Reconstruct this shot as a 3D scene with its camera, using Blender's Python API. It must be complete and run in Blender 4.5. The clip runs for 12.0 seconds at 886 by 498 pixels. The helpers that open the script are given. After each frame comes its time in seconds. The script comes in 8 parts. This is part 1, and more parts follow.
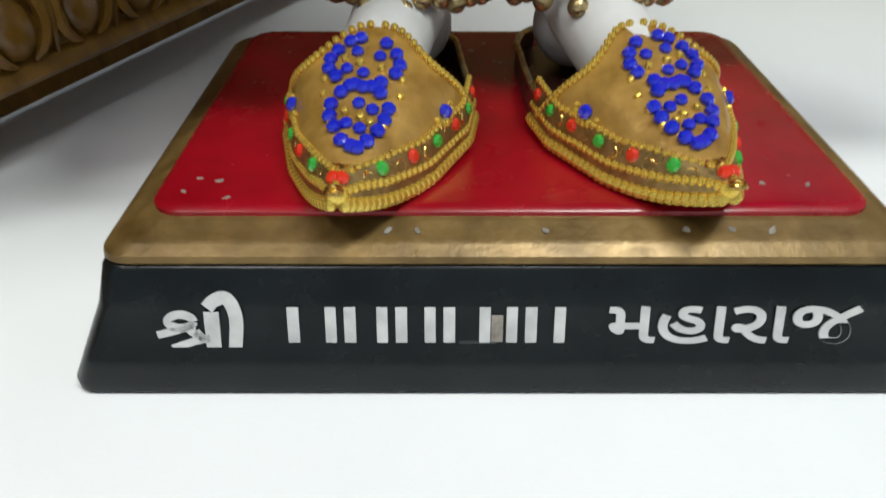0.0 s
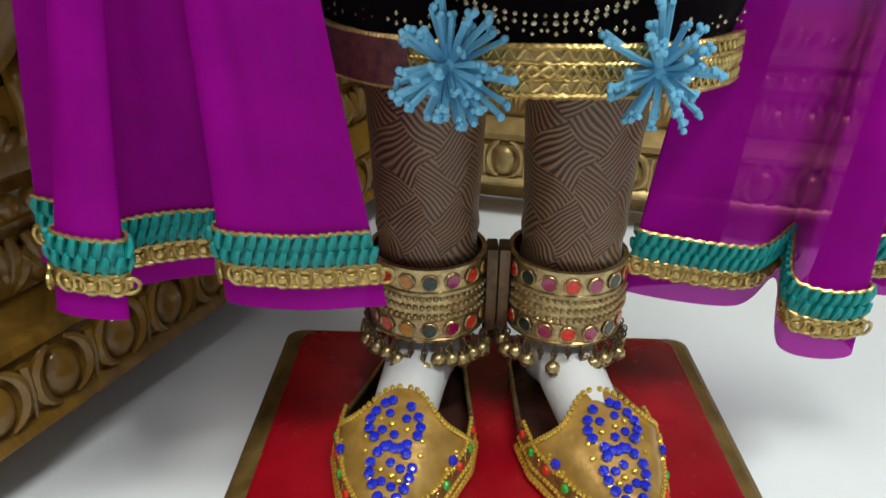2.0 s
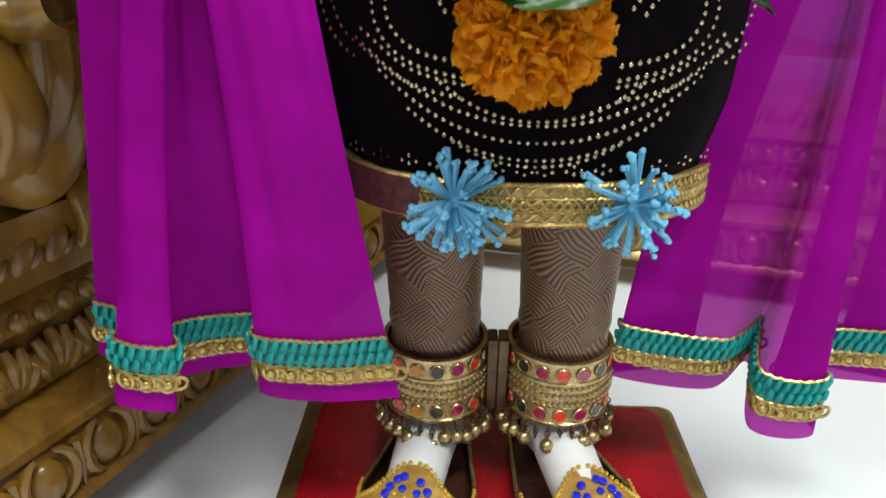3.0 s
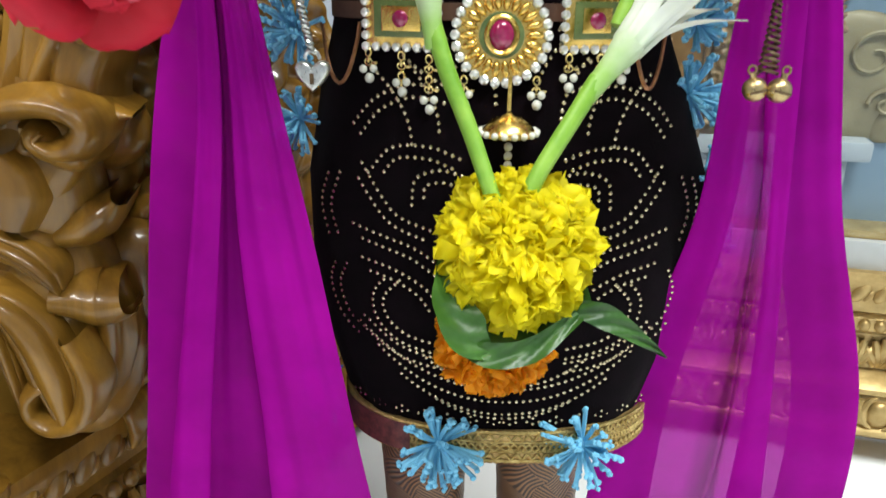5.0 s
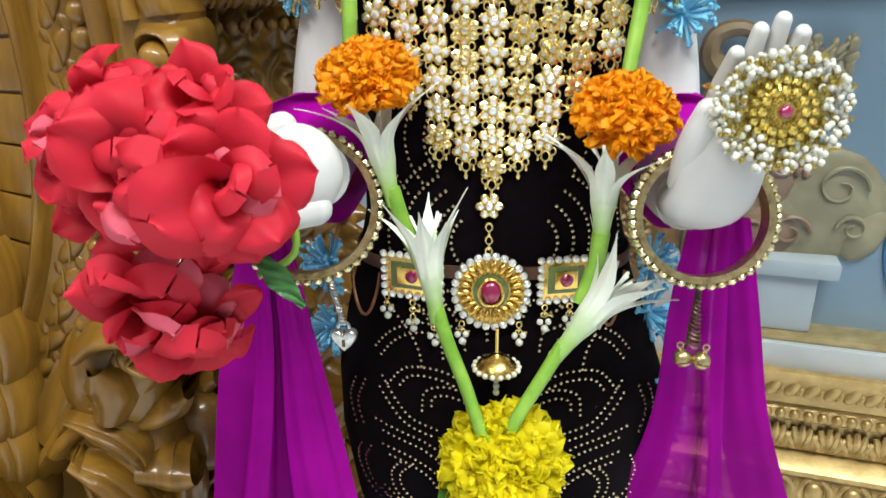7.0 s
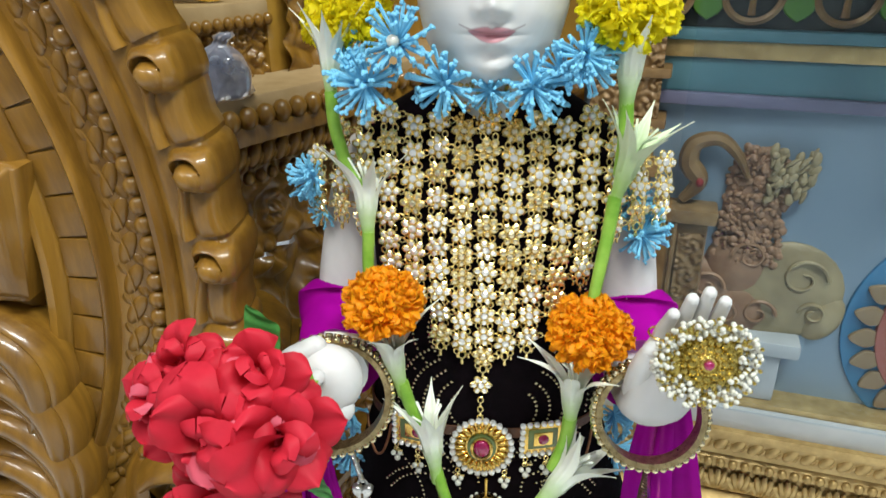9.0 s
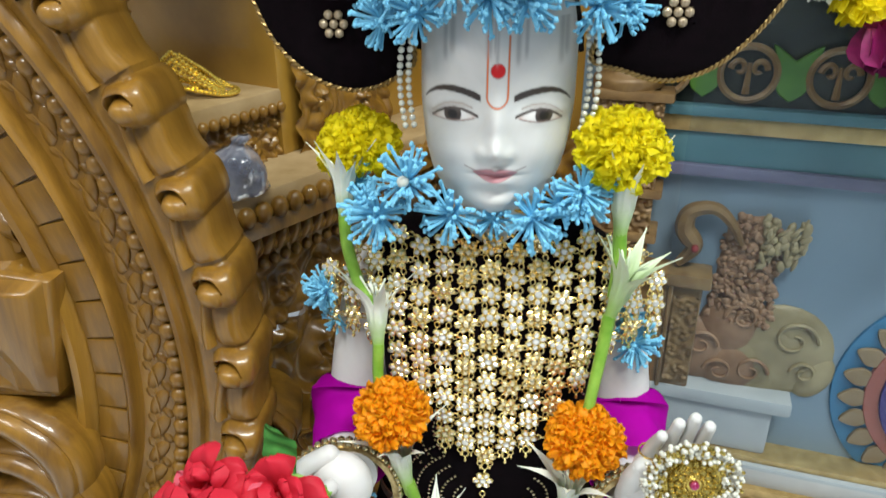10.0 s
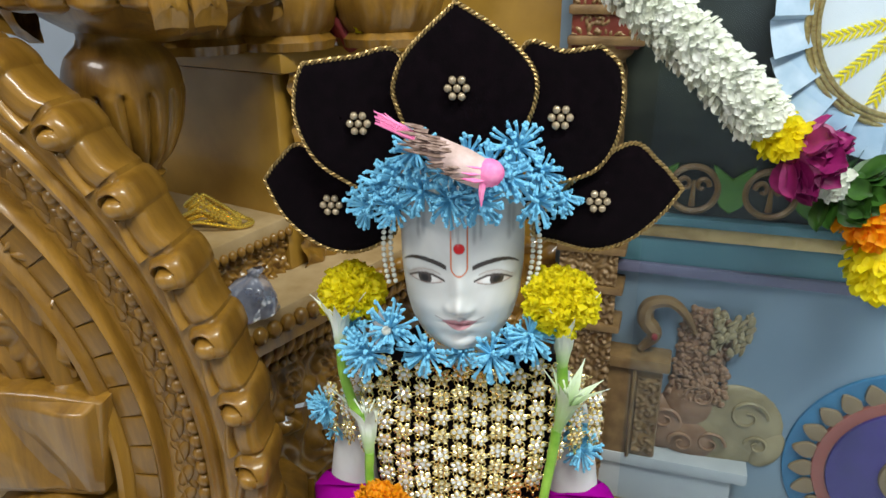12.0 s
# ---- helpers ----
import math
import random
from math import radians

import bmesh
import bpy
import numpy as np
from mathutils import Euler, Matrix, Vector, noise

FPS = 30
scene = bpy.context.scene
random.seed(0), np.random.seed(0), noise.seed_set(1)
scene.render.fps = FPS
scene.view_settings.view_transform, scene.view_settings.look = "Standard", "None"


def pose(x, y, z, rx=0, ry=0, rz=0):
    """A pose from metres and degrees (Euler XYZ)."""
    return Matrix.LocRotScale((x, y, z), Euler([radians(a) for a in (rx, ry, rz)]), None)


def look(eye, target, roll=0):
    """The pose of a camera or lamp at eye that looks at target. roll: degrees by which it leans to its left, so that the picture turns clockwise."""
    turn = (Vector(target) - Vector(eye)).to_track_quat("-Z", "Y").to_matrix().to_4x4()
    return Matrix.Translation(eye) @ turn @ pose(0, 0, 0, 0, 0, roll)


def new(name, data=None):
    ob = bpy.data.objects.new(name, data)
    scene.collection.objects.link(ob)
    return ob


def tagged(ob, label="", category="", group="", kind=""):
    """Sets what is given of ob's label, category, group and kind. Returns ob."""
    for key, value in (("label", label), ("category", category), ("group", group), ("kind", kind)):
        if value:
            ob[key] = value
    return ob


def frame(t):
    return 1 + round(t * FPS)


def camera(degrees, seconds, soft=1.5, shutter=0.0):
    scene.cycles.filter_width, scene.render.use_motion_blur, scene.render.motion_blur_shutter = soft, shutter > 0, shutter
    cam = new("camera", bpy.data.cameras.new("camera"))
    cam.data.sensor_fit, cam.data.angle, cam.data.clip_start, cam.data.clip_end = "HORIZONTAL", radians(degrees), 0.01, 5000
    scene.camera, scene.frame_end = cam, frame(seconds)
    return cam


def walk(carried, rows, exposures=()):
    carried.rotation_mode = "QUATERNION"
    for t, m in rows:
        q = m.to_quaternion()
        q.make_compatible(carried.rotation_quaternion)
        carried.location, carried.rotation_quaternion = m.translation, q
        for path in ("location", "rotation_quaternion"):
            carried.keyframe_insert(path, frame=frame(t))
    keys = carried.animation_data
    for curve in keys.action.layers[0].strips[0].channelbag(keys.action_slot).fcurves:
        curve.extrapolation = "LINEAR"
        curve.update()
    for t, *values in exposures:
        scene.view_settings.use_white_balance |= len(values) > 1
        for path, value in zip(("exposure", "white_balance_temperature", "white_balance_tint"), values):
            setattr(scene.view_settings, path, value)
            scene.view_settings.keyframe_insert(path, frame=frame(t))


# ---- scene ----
cam = camera(63.5, 12.0, shutter=0.3)
METRES, EYE, TILT, LEAN, TURN = 0.8, 0.17, -36.0, 0.0, 0.0
ROWS = [
    (0.0, 0.0, 0.0, 0.0, 0.0, 0.0, -0.0),
    (0.5, -0.0026, -0.0381, 0.0221, -0.36, 2.27, -0.69),
    (1.0, -0.0002, -0.0617, 0.0494, -0.17, 4.86, -0.96),
    (1.5, -0.0008, -0.081, 0.0769, 0.06, 7.75, -1.5),
    (2.0, -0.0019, -0.11, 0.0953, 0.51, 9.77, -1.46),
    (2.5, 0.0026, -0.1398, 0.1121, 0.55, 9.97, -1.43),
    (3.0, -0.0013, -0.1695, 0.1295, 1.09, 11.34, -1.59),
    (5.0, 0.009, -0.2884, 0.2196, 1.32, 15.67, -1.53),
    (5.5, 0.0119, -0.3304, 0.2418, 2.17, 15.98, -1.63),
    (6.0, 0.0181, -0.363, 0.2664, 2.61, 15.97, -1.55),
    (6.5, 0.0207, -0.3914, 0.295, 2.64, 15.89, -1.79),
    (7.0, 0.0231, -0.4248, 0.328, 3.15, 15.3, -1.73),
    (9.0, 0.029, -0.5612, 0.4633, 3.4, 11.77, -2.4),
    (9.5, 0.0261, -0.587, 0.5067, 3.83, 11.02, -2.5),
    (10.0, 0.0263, -0.6144, 0.5435, 3.53, 11.41, -2.76),
    (10.5, 0.0349, -0.648, 0.5762, 3.73, 12.19, -2.5),
    (11.0, 0.0435, -0.683, 0.5899, 3.79, 12.91, -2.62),
    (11.5, 0.0515, -0.7165, 0.5986, 3.88, 13.52, -2.49),
    (12.0, 0.0587, -0.7584, 0.6052, 4.07, 13.97, -2.18),
]
walk(cam, [(t, pose(0, 0, EYE, TILT, LEAN, TURN) @ pose(METRES * x, METRES * y, METRES * z, 90 + pitch, roll, yaw)) for t, x, y, z, yaw, pitch, roll in ROWS], exposures=[(0.0, -0.06), (1.0, -0.21), (1.5, -0.25), (2.5, 0.0), (3.0, 0.2), (5.0, 0.56), (6.5, 0.47), (7.0, 0.4), (9.0, 0.12), (10.5, 0.1), (11.0, 0.10), (11.5, -0.04), (12.0, -0.08)])

# ---- light ----
world = bpy.data.worlds.new("room_air")
scene.world = world
world.use_nodes = True
world.node_tree.nodes["Background"].inputs[0].default_value = (0.9, 0.95, 1.0, 1)
world.node_tree.nodes["Background"].inputs[1].default_value = 0.25


def tube_lamp(name, eye, target, sx, sy, watts, colour):
    data = bpy.data.lights.new(name, "AREA")
    data.shape, data.size, data.size_y = "RECTANGLE", sx, sy
    data.energy, data.color = watts, colour
    ob = new(name, data)
    ob.matrix_world = look(eye, target)
    return ob


tube_lamp("wall_tube_light", (-0.80, -0.60, 1.75), (0.0, 0.25, 0.3), 0.7, 0.25, 11, (1.0, 0.97, 0.92))
tube_lamp("ceiling_tube_light", (0.55, -0.48, 2.28), (0.08, 0.32, 0.4), 1.2, 0.3, 49, (0.93, 0.985, 0.95))


# ---- mesh helpers ----
def vec(*a):
    return np.array(a, dtype=float)


def smooth01(a, b, x):
    t = np.clip((x - a) / (b - a), 0, 1)
    return t * t * (3 - 2 * t)


class Build:
    """Collects vertices, faces and material slots of one mesh."""

    def __init__(self):
        self.v, self.f, self.m, self.n = [], [], [], 0

    def add(self, verts, faces, slot=0, xf=None):
        verts = np.asarray(verts, dtype=float).reshape(-1, 3)
        if xf is not None:
            a = np.array(xf)
            verts = verts @ a[:3, :3].T + a[:3, 3]
        self.v.append(verts)
        self.f.extend([tuple(int(i) + self.n for i in f) for f in faces])
        self.m.extend([slot] * len(faces))
        self.n += len(verts)
        return self

    def grid(self, p, close_u=False, close_v=False, slot=0, xf=None, flip=False):
        p = np.asarray(p, dtype=float)
        a, b = p.shape[:2]
        ia = np.arange(a if close_u else a - 1)
        ib = np.arange(b if close_v else b - 1)
        i, j = np.meshgrid(ia, ib, indexing="ij")
        i2, j2 = (i + 1) % a, (j + 1) % b
        q = np.stack([i * b + j, i2 * b + j, i2 * b + j2, i * b + j2], -1).reshape(-1, 4)
        if flip:
            q = q[:, ::-1]
        return self.add(p.reshape(-1, 3), q.tolist(), slot, xf)

    def tube(self, pts, radii, n=8, slot=0, xf=None, caps=True, flat=1.0):
        pts = np.asarray(pts, dtype=float)
        k = len(pts)
        radii = np.broadcast_to(np.asarray(radii, dtype=float), (k,))
        tan = np.gradient(pts, axis=0)
        tan /= np.linalg.norm(tan, axis=1)[:, None] + 1e-12
        ref = vec(0, 0, 1) if abs(tan[0][2]) < 0.9 else vec(1, 0, 0)
        side = np.cross(tan[0], ref)
        ang = np.arange(n) * 2 * np.pi / n
        rings = []
        for i in range(k):
            side = side - tan[i] * np.dot(side, tan[i])
            side /= np.linalg.norm(side) + 1e-12
            up = np.cross(side, tan[i])
            rings.append(pts[i] + radii[i] * (np.cos(ang)[:, None] * side + flat * np.sin(ang)[:, None] * up))
        base = self.n
        self.grid(np.array(rings), close_v=True, slot=slot, xf=xf)
        if caps:
            self.f.append(tuple(base + j for j in range(n)))
            self.f.append(tuple(base + (k - 1) * n + j for j in reversed(range(n))))
            self.m.extend([slot, slot])
        return self

    def ball(self, c, r, nu=10, nv=7, slot=0, rot=None):
        r = np.broadcast_to(np.asarray(r, dtype=float), (3,))
        u = np.arange(nu) * 2 * np.pi / nu
        w = np.linspace(0, np.pi, nv)[1:-1]
        ring = np.stack([np.cos(u)[None, :] * np.sin(w)[:, None], np.sin(u)[None, :] * np.sin(w)[:, None], np.cos(w)[:, None] + 0 * u[None, :]], -1)
        p = np.concatenate([ring.reshape(-1, 3), [[0, 0, 1], [0, 0, -1]]]) * r
        if rot is not None:
            p = p @ np.array(rot)[:3, :3].T
        k = nv - 2
        f = [(i * nu + j, (i + 1) * nu + j, (i + 1) * nu + (j + 1) % nu, i * nu + (j + 1) % nu) for i in range(k - 1) for j in range(nu)]
        f += [(k * nu, j, (j + 1) % nu) for j in range(nu)]
        f += [(k * nu + 1, (k - 1) * nu + (j + 1) % nu, (k - 1) * nu + j) for j in range(nu)]
        return self.add(p + np.asarray(c), f, slot)

    def lathe(self, prof, n=16, slot=0, xf=None, wave=None):
        prof = np.asarray(prof, dtype=float)
        a = np.arange(n) * 2 * np.pi / n
        rad = prof[:, 0][:, None] * np.ones(n)[None, :]
        if wave is not None:
            rad = wave(rad, a[None, :], prof[:, 1][:, None])
        p = np.stack([rad * np.cos(a), rad * np.sin(a), prof[:, 1][:, None] + 0 * rad], -1)
        return self.grid(p, close_v=True, slot=slot, xf=xf, flip=True)

    def box(self, lo, hi, bevel=0.0, slot=0, xf=None):
        bm = bmesh.new()
        bmesh.ops.create_cube(bm, size=1)
        lo, hi = np.array(lo, float), np.array(hi, float)
        for v in bm.verts:
            v.co = Vector((lo + hi) / 2 + np.array(v.co) * (hi - lo))
        if bevel:
            bmesh.ops.bevel(bm, geom=bm.edges[:], offset=bevel, segments=2, affect="EDGES", profile=0.6)
        bm.verts.index_update()
        self.add([v.co[:] for v in bm.verts], [[v.index for v in f.verts] for f in bm.faces], slot, xf)
        bm.free()
        return self

    def slab(self, outline, depth, bevel, slot=0, xf=None):
        """A closed outline in x, z pushed back along y, with a rounded front edge."""
        o = np.asarray(outline, float)
        c = o.mean(0)
        d = o - c
        k = len(o)
        lens = np.linalg.norm(d, axis=1)[:, None] + 1e-9
        rows = [(c + d * (1 - bevel * (1 - math.sin(q)) / lens), bevel * (1 - math.cos(q))) for q in np.linspace(0, math.pi / 2, 6)] + [(o, depth)]
        p = np.array([np.stack([r[:, 0], np.full(k, y), r[:, 1]], -1) for r, y in rows])
        base = self.n
        self.grid(p, close_v=True, slot=slot, xf=xf)
        self.f.append(tuple(base + j for j in range(k)))
        self.f.append(tuple(base + 6 * k + j for j in reversed(range(k))))
        self.m.extend([slot, slot])
        return self

    def mesh(self, name, mats, base=(0, 0, 0), smooth=True, sharp=40):
        me = bpy.data.meshes.new(name)
        v = np.concatenate(self.v) - np.asarray(base)
        me.from_pydata(v.tolist(), [], self.f)
        for m in (mats if isinstance(mats, (list, tuple)) else [mats]):
            me.materials.append(m)
        me.polygons.foreach_set("material_index", self.m)
        me.polygons.foreach_set("use_smooth", [smooth] * len(self.f))
        if smooth and sharp:
            me.set_sharp_from_angle(angle=radians(sharp))
        me.update()
        return me


def thing(name, label, category, base=(0, 0, 0), group="", kind="", build=None, mats=None, sharp=40):
    """A top-level thing: an Empty at its base, or one mesh where build is given."""
    if build is None:
        ob = new(name)
        ob.empty_display_size = 0.01
    else:
        ob = new(name, build.mesh(name, mats, base, sharp=sharp))
    ob.location = base
    return tagged(ob, label, category, group, kind)


def origin(ob):
    o = Vector((0, 0, 0))
    while ob is not None:
        o = o + ob.location
        ob = ob.parent
    return o


def part(name, build, mats, parent, label="", kind="", sharp=40):
    """One mesh under a thing or a part, given in the coordinates of the place."""
    ob = new(name, build.mesh(name, mats, origin(parent), sharp=sharp))
    ob.parent = parent
    return tagged(ob, label, kind=kind)


def piece(name, me, m, parent, label=""):
    """One more object on a shared mesh, at the pose m of the place."""
    ob = new(name, me)
    ob.parent = parent
    ob.matrix_basis = Matrix.Translation(-origin(parent)) @ m
    return tagged(ob, label)


def aim(p, normal, spin=0.0, scale=1.0, up=(0, 0, 1)):
    """A pose at p whose z axis looks along the normal and whose y axis leans towards up."""
    z = Vector(normal).normalized()
    y = Vector(up) - z * Vector(up).dot(z)
    if y.length < 1e-6:
        y = Vector((0, 1, 0)) - z * z.y
    y.normalize()
    x = y.cross(z)
    m = Matrix((x, y, z)).transposed().to_4x4()
    return Matrix.Translation(Vector(p)) @ m @ Matrix.Rotation(spin, 4, "Z") @ Matrix.Scale(scale, 4)


def spline(pts, n):
    """A smooth curve through a few points."""
    p = np.asarray(pts, float)
    k = len(p)
    q = np.concatenate([[2 * p[0] - p[1]], p, [2 * p[-1] - p[-2]]])
    out = []
    for s in np.linspace(0, k - 1 - 1e-9, n):
        i, t = int(s), s - int(s)
        a, b, c, d = q[i], q[i + 1], q[i + 2], q[i + 3]
        out.append(0.5 * (2 * b + (c - a) * t + (2 * a - 5 * b + 4 * c - d) * t * t + (3 * b - a - 3 * c + d) * t ** 3))
    return np.array(out)


# ---- materials ----
class Mat:
    """A node material put together step by step."""

    def __init__(self, name):
        self.mat = bpy.data.materials.new(name)
        self.mat.use_nodes = True
        self.nt = self.mat.node_tree
        self.bsdf = self.nt.nodes["Principled BSDF"]
        self.out = self.nt.nodes["Material Output"]
        self.co = self.node("ShaderNodeTexCoord").outputs["Object"]

    def node(self, kind, **sets):
        n = self.nt.nodes.new(kind)
        for k, v in sets.items():
            n.inputs[k].default_value = v
        return n

    def link(self, a, b):
        self.nt.links.new(a, b)

    def noise(self, scale, detail=4, rough=0.55, distort=0.0, stretch=None):
        n = self.node("ShaderNodeTexNoise", Scale=scale, Detail=detail, Roughness=rough, Distortion=distort)
        src = self.co
        if stretch:
            mp = self.node("ShaderNodeMapping", Scale=stretch)
            self.link(src, mp.inputs[0])
            src = mp.outputs[0]
        self.link(src, n.inputs["Vector"])
        return n.outputs["Fac"]

    def ramp(self, fac, lo, hi, a=0.3, b=0.7):
        r = self.node("ShaderNodeValToRGB")
        e = r.color_ramp.elements
        e[0].position, e[1].position = a, b
        e[0].color, e[1].color = (*lo, 1), (*hi, 1)
        self.link(fac, r.inputs[0])
        return r.outputs[0]

    def mix(self, fac, a, b):
        m = self.nt.nodes.new("ShaderNodeMix")
        m.data_type = "RGBA"
        for sock, v in ((m.inputs[0], fac), (m.inputs[6], a), (m.inputs[7], b)):
            if isinstance(v, (int, float)):
                sock.default_value = v
            elif isinstance(v, tuple):
                sock.default_value = (*v[:3], 1)
            else:
                self.link(v, sock)
        return m.outputs[2]

    def math(self, op, a, b=0.0):
        m = self.nt.nodes.new("ShaderNodeMath")
        m.operation = op
        for sock, v in ((m.inputs[0], a), (m.inputs[1], b)):
            if isinstance(v, (int, float)):
                sock.default_value = v
            else:
                self.link(v, sock)
        return m.outputs[0]

    def colour(self, v):
        if isinstance(v, tuple):
            self.bsdf.inputs["Base Color"].default_value = (*v[:3], 1)
        else:
            self.link(v, self.bsdf.inputs["Base Color"])
        return self

    def bump(self, height, strength=0.3, distance=0.001):
        b = self.node("ShaderNodeBump", Strength=strength, Distance=distance)
        self.link(height, b.inputs["Height"])
        self.link(b.outputs[0], self.bsdf.inputs["Normal"])
        return self

    def set(self, **kw):
        for k, v in kw.items():
            sock = self.bsdf.inputs[k.replace("_", " ")]
            if isinstance(v, (int, float, tuple)):
                sock.default_value = v
            else:
                self.link(v, sock)
        return self


def plain(name, lo, hi, scale, rough=0.5, metal=0.0, bump=0.2, bscale=None, dist=0.0006, random_tone=0.0, **kw):
    m = Mat(name)
    c = m.ramp(m.noise(scale), lo, hi)
    if random_tone:
        info = m.node("ShaderNodeObjectInfo")
        hsv = m.node("ShaderNodeHueSaturation")
        m.link(m.math("ADD", m.math("MULTIPLY", info.outputs["Random"], 2 * random_tone), 1 - random_tone), hsv.inputs["Value"])
        m.link(c, hsv.inputs["Color"])
        c = hsv.outputs[0]
    m.colour(c)
    m.set(Metallic=metal, **kw)
    r = m.noise(scale * 3)
    m.set(Roughness=m.math("ADD", m.math("MULTIPLY", r, 0.25), rough - 0.12))
    if bump:
        m.bump(m.noise(bscale or scale * 6), bump, dist)
    return m.mat


def carved_wood(name, lo, hi, gloss):
    m = Mat(name)
    grain = m.noise(26, 6, 0.65, 1.2, (1.0, 1.0, 0.18))
    fine = m.noise(240, 3, 0.6, 0.4, (1.0, 1.0, 0.1))
    stain = m.noise(9, 3, 0.5)
    c = m.ramp(grain, lo, hi, 0.30, 0.66)
    c = m.mix(m.math("MULTIPLY", fine, 0.35), c, tuple(a * 0.5 for a in lo))
    c = m.mix(m.math("MULTIPLY", stain, 0.3), c, (hi[0] * 0.7, hi[1] * 0.55, hi[2] * 0.5))
    m.colour(c)
    m.set(Roughness=m.math("ADD", m.math("MULTIPLY", stain, 0.2), gloss), Coat_Weight=0.5, Coat_Roughness=0.09, Specular_IOR_Level=0.3)
    m.bump(m.math("ADD", grain, m.math("MULTIPLY", fine, 0.3)), 0.25, 0.0008)
    return m.mat


WOOD = carved_wood("varnished_teak", (0.092, 0.042, 0.0046), (0.35, 0.182, 0.025), 0.26)
WOOD_PLAIN = plain("plain_teak", (0.24, 0.124, 0.014), (0.39, 0.215, 0.032), 14, 0.36, bump=0.15, Coat_Weight=0.3)
WOOD_DUSTY = plain("dusty_teak", (0.24, 0.15, 0.055), (0.40, 0.28, 0.14), 22, 0.62, bump=0.2)
GILT = plain("old_gilt_paint", (0.36, 0.24, 0.085), (0.58, 0.41, 0.17), 60, 0.38, 0.5, 0.3, 260)
GOLD = plain("polished_gold", (0.72, 0.46, 0.10), (0.85, 0.58, 0.18), 160, 0.24, 1.0, 0.15, 600, 0.0002)
PALE_GOLD = plain("pale_gold_lace", (0.40, 0.27, 0.08), (0.72, 0.54, 0.21), 260, 0.32, 0.85, 0.5, 900, 0.0004)
BRASS = plain("tarnished_brass", (0.30, 0.21, 0.09), (0.62, 0.48, 0.24), 220, 0.30, 0.9, 0.3, 700, 0.0003)
DARK_BRASS = plain("dark_brass", (0.06, 0.035, 0.02), (0.16, 0.10, 0.05), 150, 0.4, 0.6, 0.3, 500)
BLACK_PAINT = plain("black_enamel_paint", (0.0025, 0.004, 0.0045), (0.007, 0.010, 0.011), 45, 0.24, 0.0, 0.12, 130, 0.0006, Specular_IOR_Level=0.35)
PLINTH_GOLD = plain("worn_gold_paint", (0.10, 0.058, 0.014), (0.25, 0.155, 0.050), 70, 0.36, 0.35, 0.3, 260)
RED_PAINT = plain("red_enamel_paint", (0.21, 0.001, 0.006), (0.33, 0.003, 0.012), 26, 0.24, 0.0, 0.12, 90, 0.0006)
LETTER = plain("silver_grey_lettering", (0.42, 0.42, 0.42), (0.62, 0.62, 0.61), 120, 0.45, 0.0, 0.1)
CHIP = plain("bare_chipped_paint", (0.13, 0.11, 0.09), (0.32, 0.29, 0.25), 300, 0.7)
VELVET = plain("black_velvet", (0.0012, 0.0005, 0.001), (0.004, 0.0016, 0.003), 140, 0.9, 0.0, 0.4, 900, 0.0004, Sheen_Weight=0.02, Sheen_Roughness=0.5, Specular_IOR_Level=0.05)
MAROON = plain("maroon_trim", (0.05, 0.012, 0.012), (0.16, 0.04, 0.035), 260, 0.6)
BLUE = plain("sky_blue_thread", (0.13, 0.44, 0.66), (0.24, 0.60, 0.82), 90, 0.6, 0.0, 0.3, 1200, 0.0003)
NAVY = plain("deep_blue_thread", (0.02, 0.07, 0.26), (0.05, 0.16, 0.42), 90, 0.6)
TEAL = plain("teal_braid", (0.0, 0.21, 0.20), (0.01, 0.36, 0.33), 130, 0.45, 0.0, 0.3, 700)
MAGENTA = plain("magenta_petal", (0.16, 0.006, 0.07), (0.34, 0.012, 0.15), 60, 0.5, 0.0, 0.3)
STEM = plain("green_stem", (0.13, 0.30, 0.02), (0.27, 0.46, 0.06), 70, 0.42, 0.0, 0.15)
LEAF = plain("dark_green_leaf", (0.014, 0.055, 0.007), (0.045, 0.130, 0.016), 60, 0.42, 0.0, 0.35, 160)
PEARL = plain("pearl_bead", (0.52, 0.51, 0.43), (0.70, 0.70, 0.62), 300, 0.22, 0.0, 0.0, Coat_Weight=0.6)
BLUE_GEM = plain("blue_glass_gem", (0.006, 0.012, 0.42), (0.018, 0.040, 0.75), 260, 0.16, 0.15, 0.0, Coat_Weight=1.0)
GREEN_GEM = plain("green_glass_gem", (0.02, 0.30, 0.03), (0.06, 0.50, 0.06), 260, 0.2, 0.1, 0.0, Coat_Weight=1.0)
RED_GEM = plain("red_enamel_stone", (0.55, 0.02, 0.008), (0.75, 0.05, 0.015), 260, 0.25, 0.0, 0.0, Coat_Weight=0.15)
ORANGE_GEM = plain("orange_enamel_stone", (0.45, 0.17, 0.015), (0.6, 0.26, 0.03), 260, 0.25, 0.0, 0.0, Coat_Weight=0.15)
DARK_GEM = plain("dark_green_enamel_stone", (0.006, 0.012, 0.010), (0.015, 0.03, 0.02), 260, 0.2, 0.0, 0.0, Coat_Weight=0.15)
RUBY = plain("ruby_glass", (0.22, 0.004, 0.05), (0.36, 0.010, 0.09), 260, 0.14, 0.1, 0.0, Coat_Weight=1.0)
CRYSTAL = plain("clear_rhinestone", (0.78, 0.77, 0.71), (0.95, 0.94, 0.90), 400, 0.15, 0.65, 0.0)
